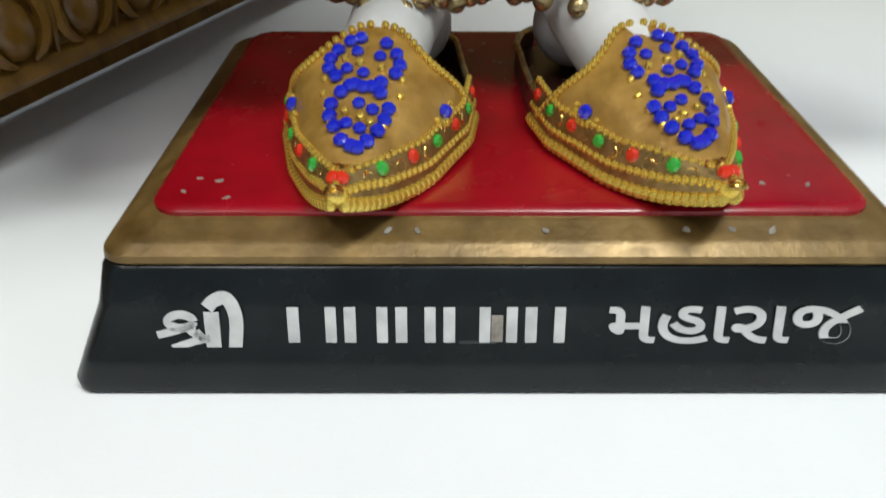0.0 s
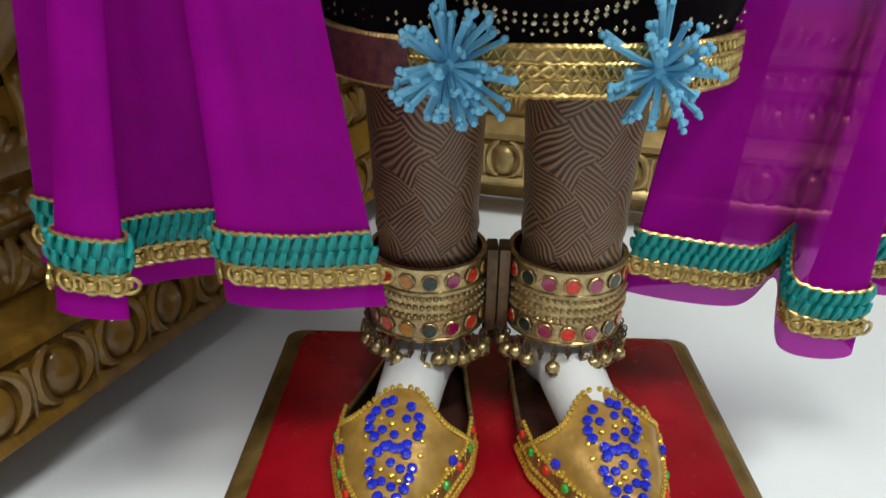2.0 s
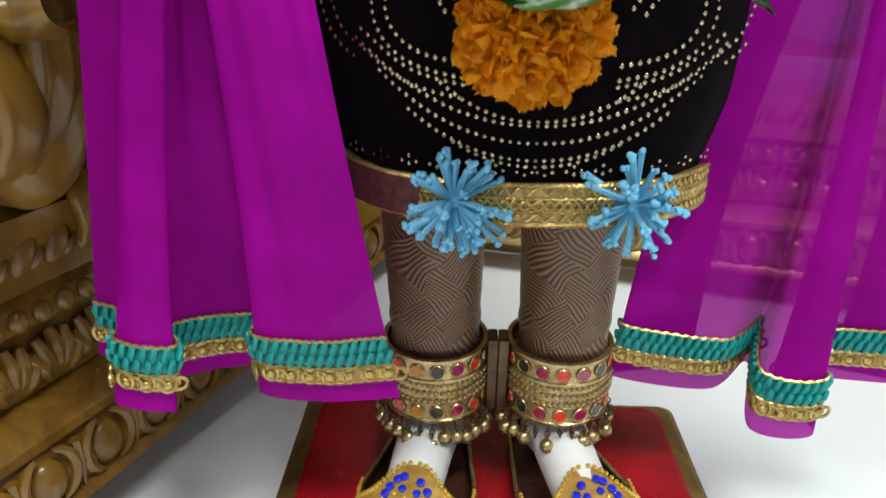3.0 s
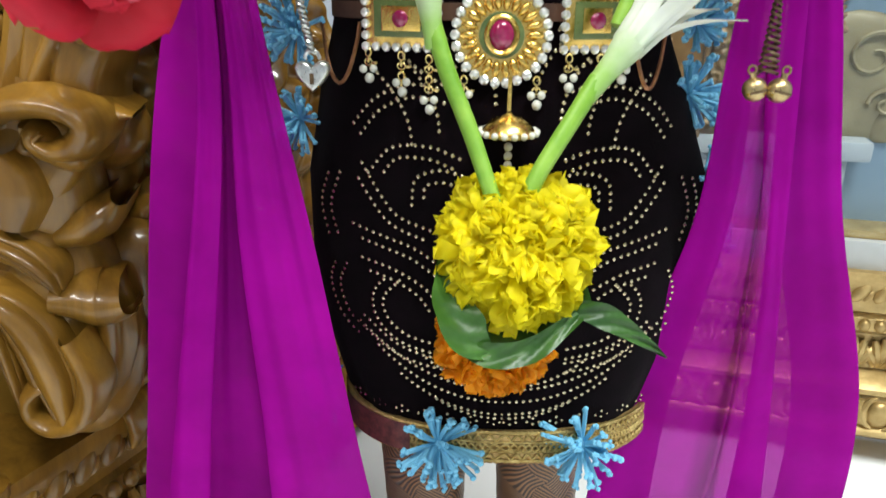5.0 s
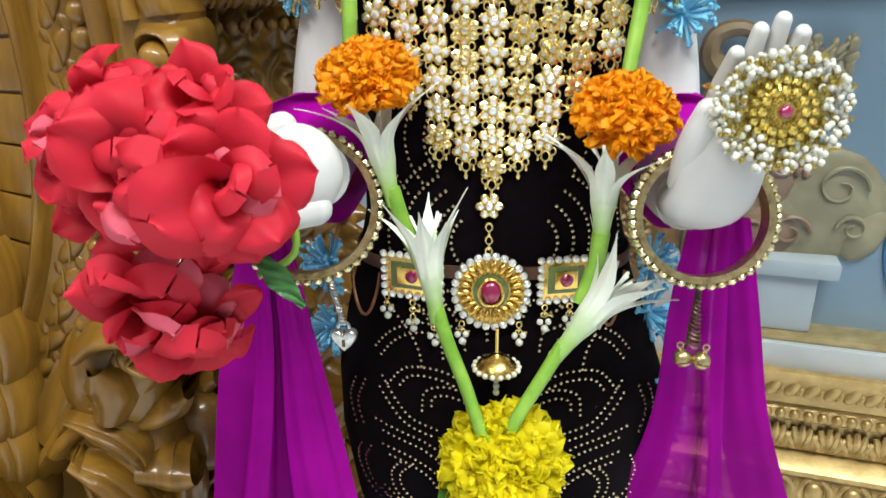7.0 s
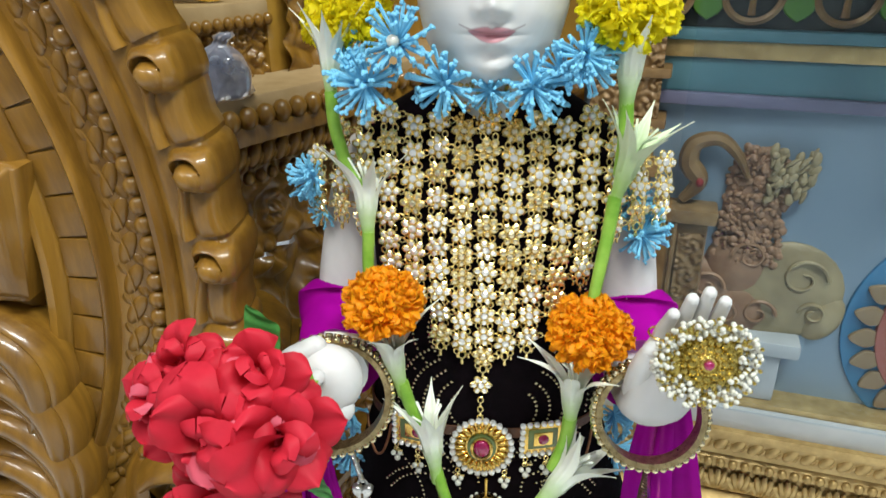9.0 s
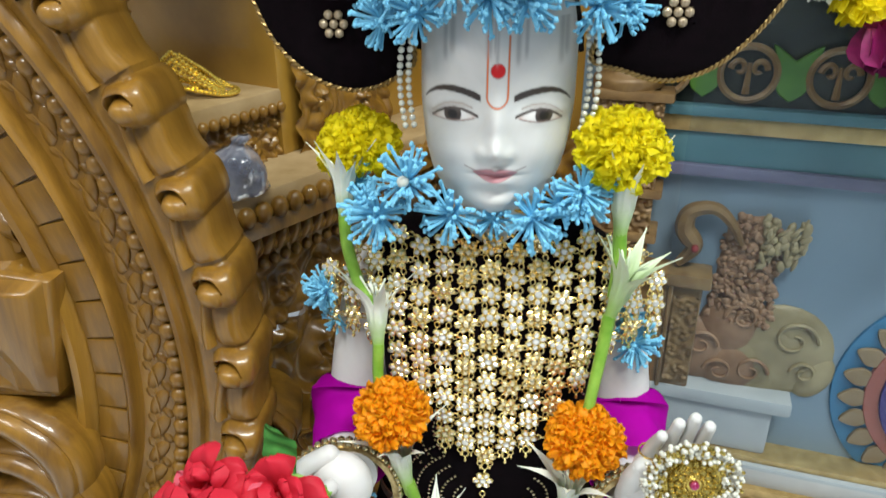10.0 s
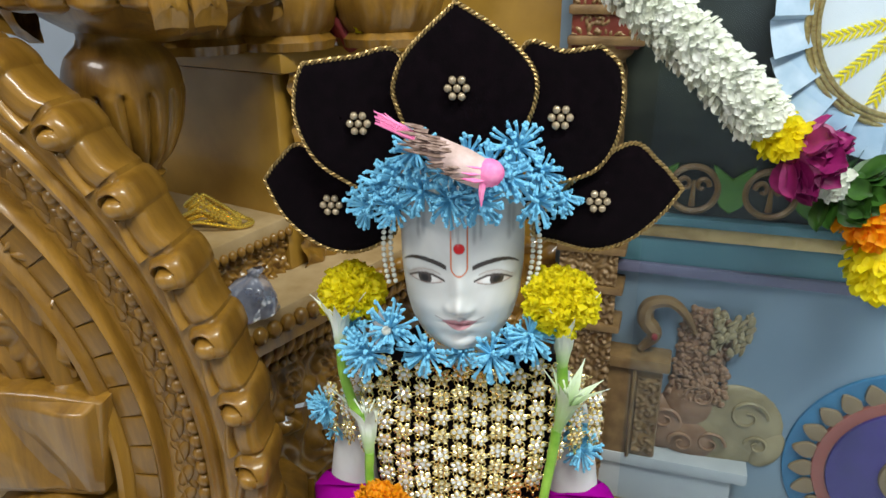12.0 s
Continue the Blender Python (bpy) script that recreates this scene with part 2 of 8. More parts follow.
FOIL = plain("rhinestone_foil", (0.55, 0.44, 0.24), (0.88, 0.78, 0.52), 400, 0.2, 0.9, 0.0)
CLOTH = plain("white_table_cloth", (0.80, 0.82, 0.83), (0.86, 0.87, 0.88), 5, 0.8, 0.0, 0.2, 700, 0.0004)
PINK = plain("pink_feather", (0.80, 0.12, 0.36), (0.90, 0.30, 0.52), 120, 0.8, 0.0, 0.5, 700)
FEATHER = plain("grey_pink_feather", (0.42, 0.30, 0.26), (0.72, 0.52, 0.50), 90, 0.8, 0.0, 0.5, 700)
SOFT_PLASTIC = plain("clear_plastic_film", (0.20, 0.23, 0.33), (0.38, 0.41, 0.52), 60, 0.16, 0.0, 0.6, 90, 0.003, Transmission_Weight=0.6)


def purple_chiffon(name, see_through):
    m = Mat(name)
    c = m.ramp(m.noise(22), (0.33, 0.0005, 0.270), (0.47, 0.0012, 0.385))
    m.colour(c)
    m.set(Roughness=0.7, Specular_IOR_Level=0.08)
    weave = m.noise(1500, 1)
    m.bump(weave, 0.15, 0.0002)
    tl = m.node("ShaderNodeBsdfTranslucent")
    m.link(c, tl.inputs[0])
    tr = m.node("ShaderNodeBsdfTransparent", Color=(0.78, 0.28, 0.78, 1))
    a = m.node("ShaderNodeMixShader", Fac=0.3)
    m.link(m.bsdf.outputs[0], a.inputs[1])
    m.link(tl.outputs[0], a.inputs[2])
    b = m.node("ShaderNodeMixShader", Fac=see_through)
    m.link(a.outputs[0], b.inputs[1])
    m.link(tr.outputs[0], b.inputs[2])
    m.link(b.outputs[0], m.out.inputs["Surface"])
    return m.mat


CHIFFON = purple_chiffon("purple_chiffon", 0.07)
CHAMPAGNE = plain("champagne_glass_bead", (0.21, 0.15, 0.085), (0.45, 0.36, 0.24), 350, 0.15, 0.35, 0.0, Coat_Weight=0.8)
CORD = plain("old_gold_cord", (0.22, 0.14, 0.048), (0.44, 0.30, 0.12), 300, 0.4, 0.8, 0.4, 900, 0.0003)
SHEER = purple_chiffon("sheer_purple_chiffon", 0.19)


def woven_brocade():
    """Brown brocade with blocks of fine lines that cross one another."""
    m = Mat("brown_woven_brocade")
    sep = m.node("ShaderNodeSeparateXYZ")
    m.link(m.co, sep.inputs[0])
    ang = m.math("MULTIPLY", m.math("ARCTAN2", sep.outputs[0], m.math("MULTIPLY", sep.outputs[1], -1.0)), 0.024)
    z = sep.outputs[2]
    wob = m.math("MULTIPLY", m.math("SUBTRACT", m.noise(30, 1), 0.5), 0.034)
    ang = m.math("ADD", ang, wob)
    u = m.math("ADD", ang, m.math("MULTIPLY", z, 0.75))
    w = m.math("SUBTRACT", ang, m.math("MULTIPLY", z, 0.75))
    cu = m.math("GREATER_THAN", m.math("SINE", m.math("MULTIPLY", u, 2 * math.pi / 0.046)), 0.0)
    cw = m.math("GREATER_THAN", m.math("SINE", m.math("MULTIPLY", w, 2 * math.pi / 0.046)), 0.0)
    cell = m.math("ABSOLUTE", m.math("SUBTRACT", cu, cw))
    k = 2 * math.pi / 0.0027
    s1 = m.math("SINE", m.math("MULTIPLY", m.math("ADD", z, m.math("MULTIPLY", ang, 0.9)), k))
    s2 = m.math("SINE", m.math("MULTIPLY", m.math("SUBTRACT", z, m.math("MULTIPLY", ang, 0.9)), k))
    s = m.math("ADD", m.math("MULTIPLY", s1, cell), m.math("MULTIPLY", s2, m.math("SUBTRACT", 1.0, cell)))
    c = m.ramp(m.math("ADD", m.math("MULTIPLY", s, 0.5), 0.5), (0.028, 0.010, 0.004), (0.34, 0.165, 0.062), 0.25, 0.85)
    m.colour(m.mix(m.math("MULTIPLY", m.noise(60), 0.4), c, (0.07, 0.04, 0.025)))
    m.set(Roughness=0.38, Sheen_Weight=0.1, Specular_IOR_Level=0.6)
    m.bump(s, 0.3, 0.0004)
    return m.mat


BROCADE = woven_brocade()


def marble_paint():
    """White marble, with the painted lines of the carving kept in a point colour."""
    m = Mat("white_marble")
    c = m.ramp(m.noise(18, 5, 0.6, 0.8), (0.55, 0.545, 0.53), (0.66, 0.655, 0.645))
    c = m.mix(m.ramp(m.noise(7, 6, 0.7, 2.0), (0, 0, 0), (0.25, 0.25, 0.25), 0.55, 0.75), c, (0.52, 0.50, 0.47))
    at = m.nt.nodes.new("ShaderNodeVertexColor")
    at.layer_name = "paint"
    m.colour(m.mix(at.outputs["Alpha"], c, at.outputs["Color"]))
    m.set(Roughness=0.46, Subsurface_Weight=0.25, Subsurface_Radius=(0.004, 0.0035, 0.003), Specular_IOR_Level=0.4)
    m.bump(m.noise(90, 3), 0.05, 0.0006)
    return m.mat


MARBLE = marble_paint()
WALL_BLUE = plain("pale_blue_wall_paint", (0.17, 0.24, 0.30), (0.23, 0.31, 0.37), 6, 0.5, 0.0, 0.1, 60)
WALL_GREY = plain("grey_blue_room_wall", (0.34, 0.37, 0.42), (0.40, 0.43, 0.48), 3, 0.7, 0.0, 0.1, 40)
CEIL = plain("white_ceiling_paint", (0.74, 0.75, 0.76), (0.80, 0.80, 0.80), 3, 0.8)
BAND_BLUE = plain("turquoise_band_paint", (0.06, 0.16, 0.19), (0.10, 0.22, 0.25), 10, 0.5)
BAND_LILAC = plain("lilac_band_paint", (0.12, 0.12, 0.19), (0.17, 0.165, 0.24), 10, 0.5)
BAND_GREEN = plain("green_painted_leaf", (0.035, 0.12, 0.008), (0.08, 0.21, 0.02), 20, 0.5)
BAND_DARK = plain("dark_panel_paint", (0.006, 0.011, 0.009), (0.030, 0.038, 0.026), 14, 0.5)
ELEPHANT = plain("antique_gold_relief", (0.13, 0.070, 0.026), (0.27, 0.165, 0.065), 40, 0.45, 0.15, 0.3, 160)
LEDGE = plain("grey_stone_ledge", (0.34, 0.36, 0.36), (0.46, 0.47, 0.46), 14, 0.5)
MAND_BLUE = plain("mandala_blue", (0.02, 0.13, 0.25), (0.04, 0.18, 0.32), 20, 0.5)
MAND_CORAL = plain("mandala_coral", (0.26, 0.07, 0.05), (0.33, 0.10, 0.07), 20, 0.5)
MAND_VIOLET = plain("mandala_violet", (0.03, 0.02, 0.12), (0.06, 0.035, 0.2), 20, 0.5)
MAND_TAN = plain("mandala_tan", (0.19, 0.125, 0.06), (0.26, 0.18, 0.09), 20, 0.5)
PAPER = plain("pale_blue_pleated_ribbon", (0.30, 0.42, 0.54), (0.46, 0.57, 0.68), 40, 0.45)
WHITE_CARD = plain("white_card", (0.66, 0.68, 0.70), (0.76, 0.78, 0.80), 20, 0.5)
RED_CLOTH = plain("red_cloth", (0.16, 0.012, 0.012), (0.25, 0.02, 0.02), 40, 0.7)


def hazy_glass():
    m = Mat("hazy_glass")
    m.colour(m.ramp(m.noise(7, 5), (0.22, 0.26, 0.30), (0.32, 0.36, 0.40)))
    m.set(Roughness=0.08, Specular_IOR_Level=0.6)
    tr = m.node("ShaderNodeBsdfTransparent", Color=(0.93, 0.97, 1.0, 1))
    # The small grey share imitates the haze of reflections on the pane.
    mx = m.node("ShaderNodeMixShader", Fac=0.035)
    m.link(tr.outputs[0], mx.inputs[1])
    m.link(m.bsdf.outputs[0], mx.inputs[2])
    m.link(mx.outputs[0], m.out.inputs["Surface"])
    return m.mat


GLASS = hazy_glass()
PILLAR = plain("brown_red_pillar_paint", (0.12, 0.022, 0.014), (0.20, 0.038, 0.022), 40, 0.5)


def petal_mat(name, lo, hi, scale, through_share, through_tone):
    """A soft petal that lets some light through."""
    m = Mat(name)
    c = m.ramp(m.noise(scale), lo, hi)
    m.colour(c)
    m.set(Roughness=0.5, Specular_IOR_Level=0.3)
    m.bump(m.noise(scale * 6), 0.2, 0.0005)
    tl = m.node("ShaderNodeBsdfTranslucent", Color=(*through_tone, 1))
    mx = m.node("ShaderNodeMixShader", Fac=through_share)
    m.link(m.bsdf.outputs[0], mx.inputs[1])
    m.link(tl.outputs[0], mx.inputs[2])
    m.link(mx.outputs[0], m.out.inputs["Surface"])
    return m.mat


YELLOW = petal_mat("yellow_petal", (0.90, 0.74, 0.004), (0.98, 0.90, 0.03), 80, 0.60, (1.0, 0.92, 0.04))
ORANGE = petal_mat("orange_petal", (0.92, 0.30, 0.002), (0.98, 0.50, 0.010), 80, 0.48, (0.98, 0.40, 0.01))


def rose_mat():
    """Deep red at the base of a petal, lighter and pinker towards its tip."""
    m = Mat("red_rose_petal")
    sep = m.node("ShaderNodeSeparateXYZ")
    m.link(m.co, sep.inputs[0])
    info = m.node("ShaderNodeObjectInfo")
    t = m.math("ADD", sep.outputs[1], m.math("MULTIPLY", m.math("SUBTRACT", m.noise(2.5), 0.5), 0.5))
    c = m.ramp(t, (0.33, 0.004, 0.010), (0.73, 0.034, 0.066), 0.2, 1.0)
    pink = m.math("MULTIPLY", m.math("GREATER_THAN", info.outputs["Random"], 0.86), m.math("MULTIPLY", t, 0.55))
    c = m.mix(pink, c, (0.88, 0.26, 0.36))
    m.colour(c)
    m.set(Roughness=0.55, Specular_IOR_Level=0.2)
    tl = m.node("ShaderNodeBsdfTranslucent", Color=(0.80, 0.03, 0.07, 1))
    mx = m.node("ShaderNodeMixShader", Fac=0.3)
    m.link(m.bsdf.outputs[0], mx.inputs[1])
    m.link(tl.outputs[0], mx.inputs[2])
    m.link(mx.outputs[0], m.out.inputs["Surface"])
    m.bump(m.noise(9, 3, 0.5, 0, (4, 1, 1)), 0.2, 0.0006)
    return m.mat


ROSE = rose_mat()
IVORY = petal_mat("white_petal", (0.84, 0.87, 0.72), (0.95, 0.95, 0.92), 60, 0.3, (0.85, 0.87, 0.78))

# ---- the setting ----
TABLE = 0.012

b = Build()
k = 90
u = np.linspace(-1.6, 1.6, k)
w = np.linspace(-1.6, 1.6, k)
gx, gy = np.meshgrid(u, w, indexing="ij")
gz = TABLE - 0.0015 + 0.0015 * np.sin(gx * 7 + 2 * np.sin(gy * 5)) * np.clip(np.hypot(gx, gy - 0.25) - 0.3, 0, 1)
gz = np.minimum(gz, TABLE)
b.grid(np.stack([gx, gy, gz], -1))
thing("floor", "white cloth spread flat over the platform under everything", "floor", (0, 0, 0), kind="structure", build=b, mats=CLOTH)

for name, lo, hi, lab in (
        ("wall_north", (-1.7, 1.6, -0.1), (1.7, 1.7, 2.5), "plain grey-blue room wall behind the wooden throne"),
        ("wall_south", (-1.7, -1.7, -0.1), (1.7, -1.6, 2.5), "plain grey-blue room wall facing the throne"),
        ("wall_west", (-1.7, -1.6, -0.1), (-1.6, 1.6, 2.5), "plain grey-blue side wall of the room"),
        ("wall_east", (1.6, -1.6, -0.1), (1.7, 1.6, 2.5), "plain grey-blue side wall of the room")):
    thing(name, lab, "wall", (0, 0, 0), kind="structure", build=Build().box(lo, hi), mats=WALL_GREY)
thing("ceiling", "plain white painted ceiling of the room", "ceiling", (0, 0, 0), kind="structure", build=Build().box((-1.7, -1.7, 2.5), (1.7, 1.7, 2.6)), mats=CEIL)


# ---- wooden throne ----
def scroll_height(u, v, motifs):
    h = np.zeros_like(u)
    for cu, cv, rad, turn, ph in motifs:
        du, dv = u - cu, v - cv
        r = np.hypot(du, dv)
        th = np.arctan2(dv, du)
        fall = np.clip(1 - (r / rad) ** 2, 0, 1) ** 0.6
        swirl = 0.5 + 0.5 * np.cos(2 * np.pi * r / (rad * 0.62) - turn * th + ph)
        lobes = 0.82 + 0.18 * np.cos(5 * th + 3 * ph)
        h = np.maximum(h, fall * (0.35 + 0.65 * swirl ** 0.7) * lobes)
    return h


def motif_field(wide, high, size, seed):
    rnd = random.Random(seed)
    out, row, v = [], 0, 0.0
    while v < high + size:
        u = -size + (row % 2) * size * 0.6
        while u < wide + size:
            out.append((u + rnd.uniform(-0.2, 0.2) * size, v + rnd.uniform(-0.2, 0.2) * size, size * rnd.uniform(0.6, 0.95), rnd.choice((-2, -1, 1, 2)), rnd.uniform(0, 6.3)))
            u += size * 1.15
        v += size * 0.95
        row += 1
    return out


def carved_panel(start, along, out, wide, z0, z1, depth, size, seed, step=0.0016):
    """A panel of carved scrolls from start, wide metres along a level line."""
    along, out = np.asarray(along), np.asarray(out)
    nu, nv = max(4, int(wide / step)), max(4, int((z1 - z0) / step))
    u, v = np.meshgrid(np.linspace(0, wide, nu), np.linspace(0, z1 - z0, nv), indexing="ij")
    h = scroll_height(u, v, motif_field(wide, z1 - z0, size, seed))
    p = np.asarray(start)[None, None, :] + u[..., None] * along + h[..., None] * depth * out
    p[..., 2] += z0 - start[2] + v
    return Build().grid(p)


DIR_L, OUT_L = vec(0.3817, 0.9243, 0), vec(0.9243, -0.3817, 0)
A_L = vec(-0.311, -0.0180, 0)
LEN_L = 0.69
DIR_B = vec(0.9724, -0.2334, 0)
OUT_B = vec(-0.2334, -0.9724, 0)
A_B = A_L + DIR_L * LEN_L
LEN_B = 0.95

def swept_leaf(build, pts, widths, face, thick=0.014, ribs=3, back=0.03, n=60, scallop=True):
    """A thick fleshy leaf along a curve: domed front with ribs, and sides that run back."""
    face = vec(*face) / np.linalg.norm(face)
    cl = spline(pts, n)
    w = np.interp(np.linspace(0, 1, n), np.linspace(0, 1, len(widths)), widths)
    if scallop and max(widths) > 0.0125 and n > 30:
        w = w * (1 + 0.11 * np.abs(np.sin(np.linspace(0, 5 * math.pi, n))) ** 0.7 - 0.05)
    tan = np.gradient(cl, axis=0)
    tan /= np.linalg.norm(tan, axis=1)[:, None]
    q = np.linspace(-1, 1, 33)
    lift = thick * (1 - np.abs(q) ** 2.6) + 0.0021 * (np.abs(np.cos(q * math.pi * ribs / 2)) ** 0.6 * 2 - 1) * (1 - q * q)
    rows = []
    for i in range(n):
        side = np.cross(tan[i], face)
        side /= np.linalg.norm(side) + 1e-9
        row = [cl[i] + side * w[i] * a + face * b * min(1.0, 0.35 + w[i] / 0.014) for a, b in zip(q, lift)]
        rows.append([row[0] - face * back] + row + [row[-1] - face * back])
    build.grid(np.array(rows))


throne = thing("throne", "large varnished carved teak throne with scrollwork arms and gilt base", "throne", (-0.2, 0.3, TABLE))

PROFILE = [(-0.05, TABLE), (-0.05, 0.043), (0.0, 0.043), (0.003, 0.046), (0.001, 0.050), (-0.003, 0.053), (0.000, 0.064), (-0.005, 0.080), (-0.007, 0.083), (-0.003, 0.086), (-0.004, 0.091),
           (-0.018, 0.101), (-0.026, 0.103), (-0.028, 0.138), (-0.022, 0.141), (-0.016, 0.146), (-0.016, 0.158), (-0.020, 0.162), (-0.014, 0.166), (-0.014, 0.176), (-0.006, 0.186),
           (-0.002, 0.197), (0.0, 0.203), (0.0, 0.209), (-0.09, 0.212)]


def base_run(a, d, o, length, cut0, cut1):
    s = np.linspace(0, 1, 40)
    rows = []
    for off, z in PROFILE:
        s0, s1 = cut0 * off, length + cut1 * off
        rows.append([a + d * (s0 + (s1 - s0) * t) + o * off + vec(0, 0, z) for t in s])
    return Build().grid(np.array(rows))


# the two runs meet in an inner corner
turn = math.tan(0.5 * math.acos(float(np.dot(DIR_L, DIR_B))))
part("base_moulding", base_run(A_L, DIR_L, OUT_L, LEN_L, 0, -turn), WOOD, throne, "carved teak base moulding with egg and leaf bands")
part("base_moulding", base_run(A_B, DIR_B, OUT_B, LEN_B, turn, 0), GILT, throne, "gilded base moulding with egg and leaf bands")

# egg, dart, bead and leaf pieces of the base, built in one frame: x along, y outwards, z up
egg = Build()
egg.ball((0, 0.0, 0), (0.0112, 0.0075, 0.0135), 12, 8)
for sgn in (-1, 1):
    pts = [(sgn * 0.0155 * math.cos(a), 0.003, 0.0175 * math.sin(a) + 0.002) for a in np.linspace(-1.25, 1.25, 9)]
    egg.tube(pts, [0.001, 0.0022, 0.003, 0.0034, 0.0036, 0.0034, 0.003, 0.0022, 0.001], 6)
egg.tube([(0.0185, 0.002, 0.015), (0.0185, 0.004, 0.0), (0.0185, 0.002, -0.016)], [0.0034, 0.0022, 0.0008], 6)
me_egg = egg.mesh("egg", WOOD)
me_egg_gilt = egg.mesh("egg", GILT)
leafb = Build()
for i in range(5):
    a = (i - 2) * 0.42
    pts = [(0.002 * i - 0.004 + math.sin(a) * t * 0.016, 0.002 + 0.006 * math.sin(t * 2.6), -0.015 + t * 0.03 * math.cos(a)) for t in np.linspace(0, 1, 6)]
    leafb.tube(pts, [0.0030, 0.0042, 0.0047, 0.0046, 0.0040, 0.0026], 8)
me_leaf = leafb.mesh("acanthus_leaf", WOOD)
me_leaf_gilt = leafb.mesh("acanthus_leaf", GILT)
bead = Build().ball((0, 0, 0), (0.0055, 0.005, 0.0062), 9, 7)
me_bead = bead.mesh("bead", WOOD)
me_bead_gilt = bead.mesh("bead", GILT)
roll = Build()
roll.ball((0, 0, 0), (0.0066, 0.0058, 0.0120), 10, 8, 0, Matrix.Rotation(0.55, 4, "Y"))
roll.ball((0.0072, -0.001, -0.004), (0.0036, 0.0044, 0.0072), 8, 6, 0, Matrix.Rotation(0.5, 4, "Y"))
me_roll = roll.mesh("leaf_roll", WOOD)
me_roll_gilt = roll.mesh("leaf_roll", GILT)


def frame_at(a, d, o, s, off, z, sc=1.0):
    p = a + d * s + o * off
    m = Matrix(((d[0], o[0], 0, p[0]), (d[1], o[1], 0, p[1]), (0, 0, 1, z), (0, 0, 0, 1)))
    return m @ Matrix.Scale(sc, 4)


for a, d, o, s0, s1, meshes in ((A_L, DIR_L, OUT_L, 0.12, LEN_L - 0.02, (me_egg, me_leaf, me_bead, me_roll)), (A_B, DIR_B, OUT_B, 0.02, 0.62, (me_egg_gilt, me_leaf_gilt, me_bead_gilt, me_roll_gilt))):
    s = s0
    while s < s1:
        piece("egg", meshes[0], frame_at(a, d, o, s, -0.003, 0.067), throne)
        s += 0.037
    s = s0
    while s < s1:
        piece("acanthus_leaf", meshes[1], frame_at(a, d, o, s, -0.029, 0.121), throne)
        s += 0.026
    s = s0
    while s < s1:
        piece("bead", meshes[2], frame_at(a, d, o, s, -0.015, 0.152), throne)
        s += 0.0135
    s = s0
    while s < s1:
        piece("leaf_roll", meshes[3], frame_at(a, d, o, s, -0.006, 0.189), throne)
        s += 0.0185

# side of the arm
side_a = A_L + DIR_L * 0.29 - OUT_L * 0.052
part("carved_side_panel", carved_panel(side_a, DIR_L, OUT_L, 0.33, 0.205, 0.475, 0.03, 0.07, 3), WOOD, throne, "deeply carved scrollwork side panel", sharp=0)
part("carved_side_panel", carved_panel(side_a + OUT_L * 0.008, DIR_L, OUT_L, 0.33, 0.475, 0.605, 0.014, 0.042, 5, 0.0013), WOOD, throne, "finely carved scrollwork side panel", sharp=0)


def level_box(a, d, o, s0, s1, o0, o1, z0, z1, bevel, mat, label, name):
    m = np.eye(4)
    m[:3, 0], m[:3, 1], m[:3, 3] = d, o, a
    return part(name, Build().box((s0, o0, z0), (s1, o1, z1), bevel, 0, m), mat, throne, label)


# arm top: a beaded ledge, and a higher step behind it
SH_D = vec(0.5207, 0.8538, 0)
SH_O = vec(0.8538, -0.5207, 0)
SH_A = vec(-0.215, 0.267, 0)
level_box(SH_A, SH_D, SH_O, 0, 0.44, -0.3, -0.004, 0.600, 0.621, 0.003, WOOD_DUSTY, "dusty plain teak arm ledge", "arm_ledge")
level_box(SH_A, SH_D, SH_O, 0, 0.44, -0.06, 0.0, 0.585, 0.600, 0.003, WOOD, "", "ledge_moulding")
for i in range(26):
    piece("bead", me_bead, frame_at(SH_A, SH_D, SH_O, 0.012 + i * 0.0165, 0.0, 0.606, 1.45), throne)
for i in range(30):
    piece("bead", me_bead, frame_at(SH_A, SH_D, SH_O, 0.010 + i * 0.0125, -0.022, 0.552, 0.9), throne)
    piece("leaf_roll", me_roll, frame_at(SH_A, SH_D, SH_O, 0.010 + i * 0.014, -0.012, 0.574, 0.9), throne)
ST_D, ST_O = vec(0.4472, 0.8944, 0), vec(0.8944, -0.4472, 0)
ST_A = vec(-0.232, 0.327, 0)
level_box(ST_A, ST_D, ST_O, 0, 0.15, -0.3, 0.0, 0.662, 0.681, 0.003, WOOD_DUSTY, "dusty teak step behind the ledge", "upper_step")
part("step_front", carved_panel(ST_A - ST_O * 0.012, ST_D, ST_O, 0.15, 0.62, 0.663, 0.010, 0.018, 9, 0.0012), WOOD, throne, "", sharp=0)
for i in range(14):
    piece("bead", me_bead, frame_at(ST_A, ST_D, ST_O, 0.006 + i * 0.0108, 0.001, 0.666, 0.85), throne)

# plain block with a bulbous pleated cap
level_box(vec(-0.168, 0.462, 0), ST_D, ST_O, 0, 0.25, -0.30, 0.0, 0.62, 0.822, 0.004, WOOD_PLAIN, "plain smooth teak block", "pedestal_block")
level_box(vec(-0.166, 0.455, 0), ST_D, ST_O, 0.0, 0.25, -0.30, 0.012, 0.822, 0.842, 0.005, WOOD_PLAIN, "", "block_cap")
part("carved_side_panel", carved_panel(vec(-0.160, 0.47, 0), ST_D, ST_O, 0.14, 0.62, 0.822, 0.014, 0.045, 15, 0.0014), WOOD, throne, "", sharp=0)


def pleats(n, amount):
    def f(rad, a, z):
        return rad * (1 + amount * (np.abs(np.cos(n * a / 2)) - 0.6))
    return f


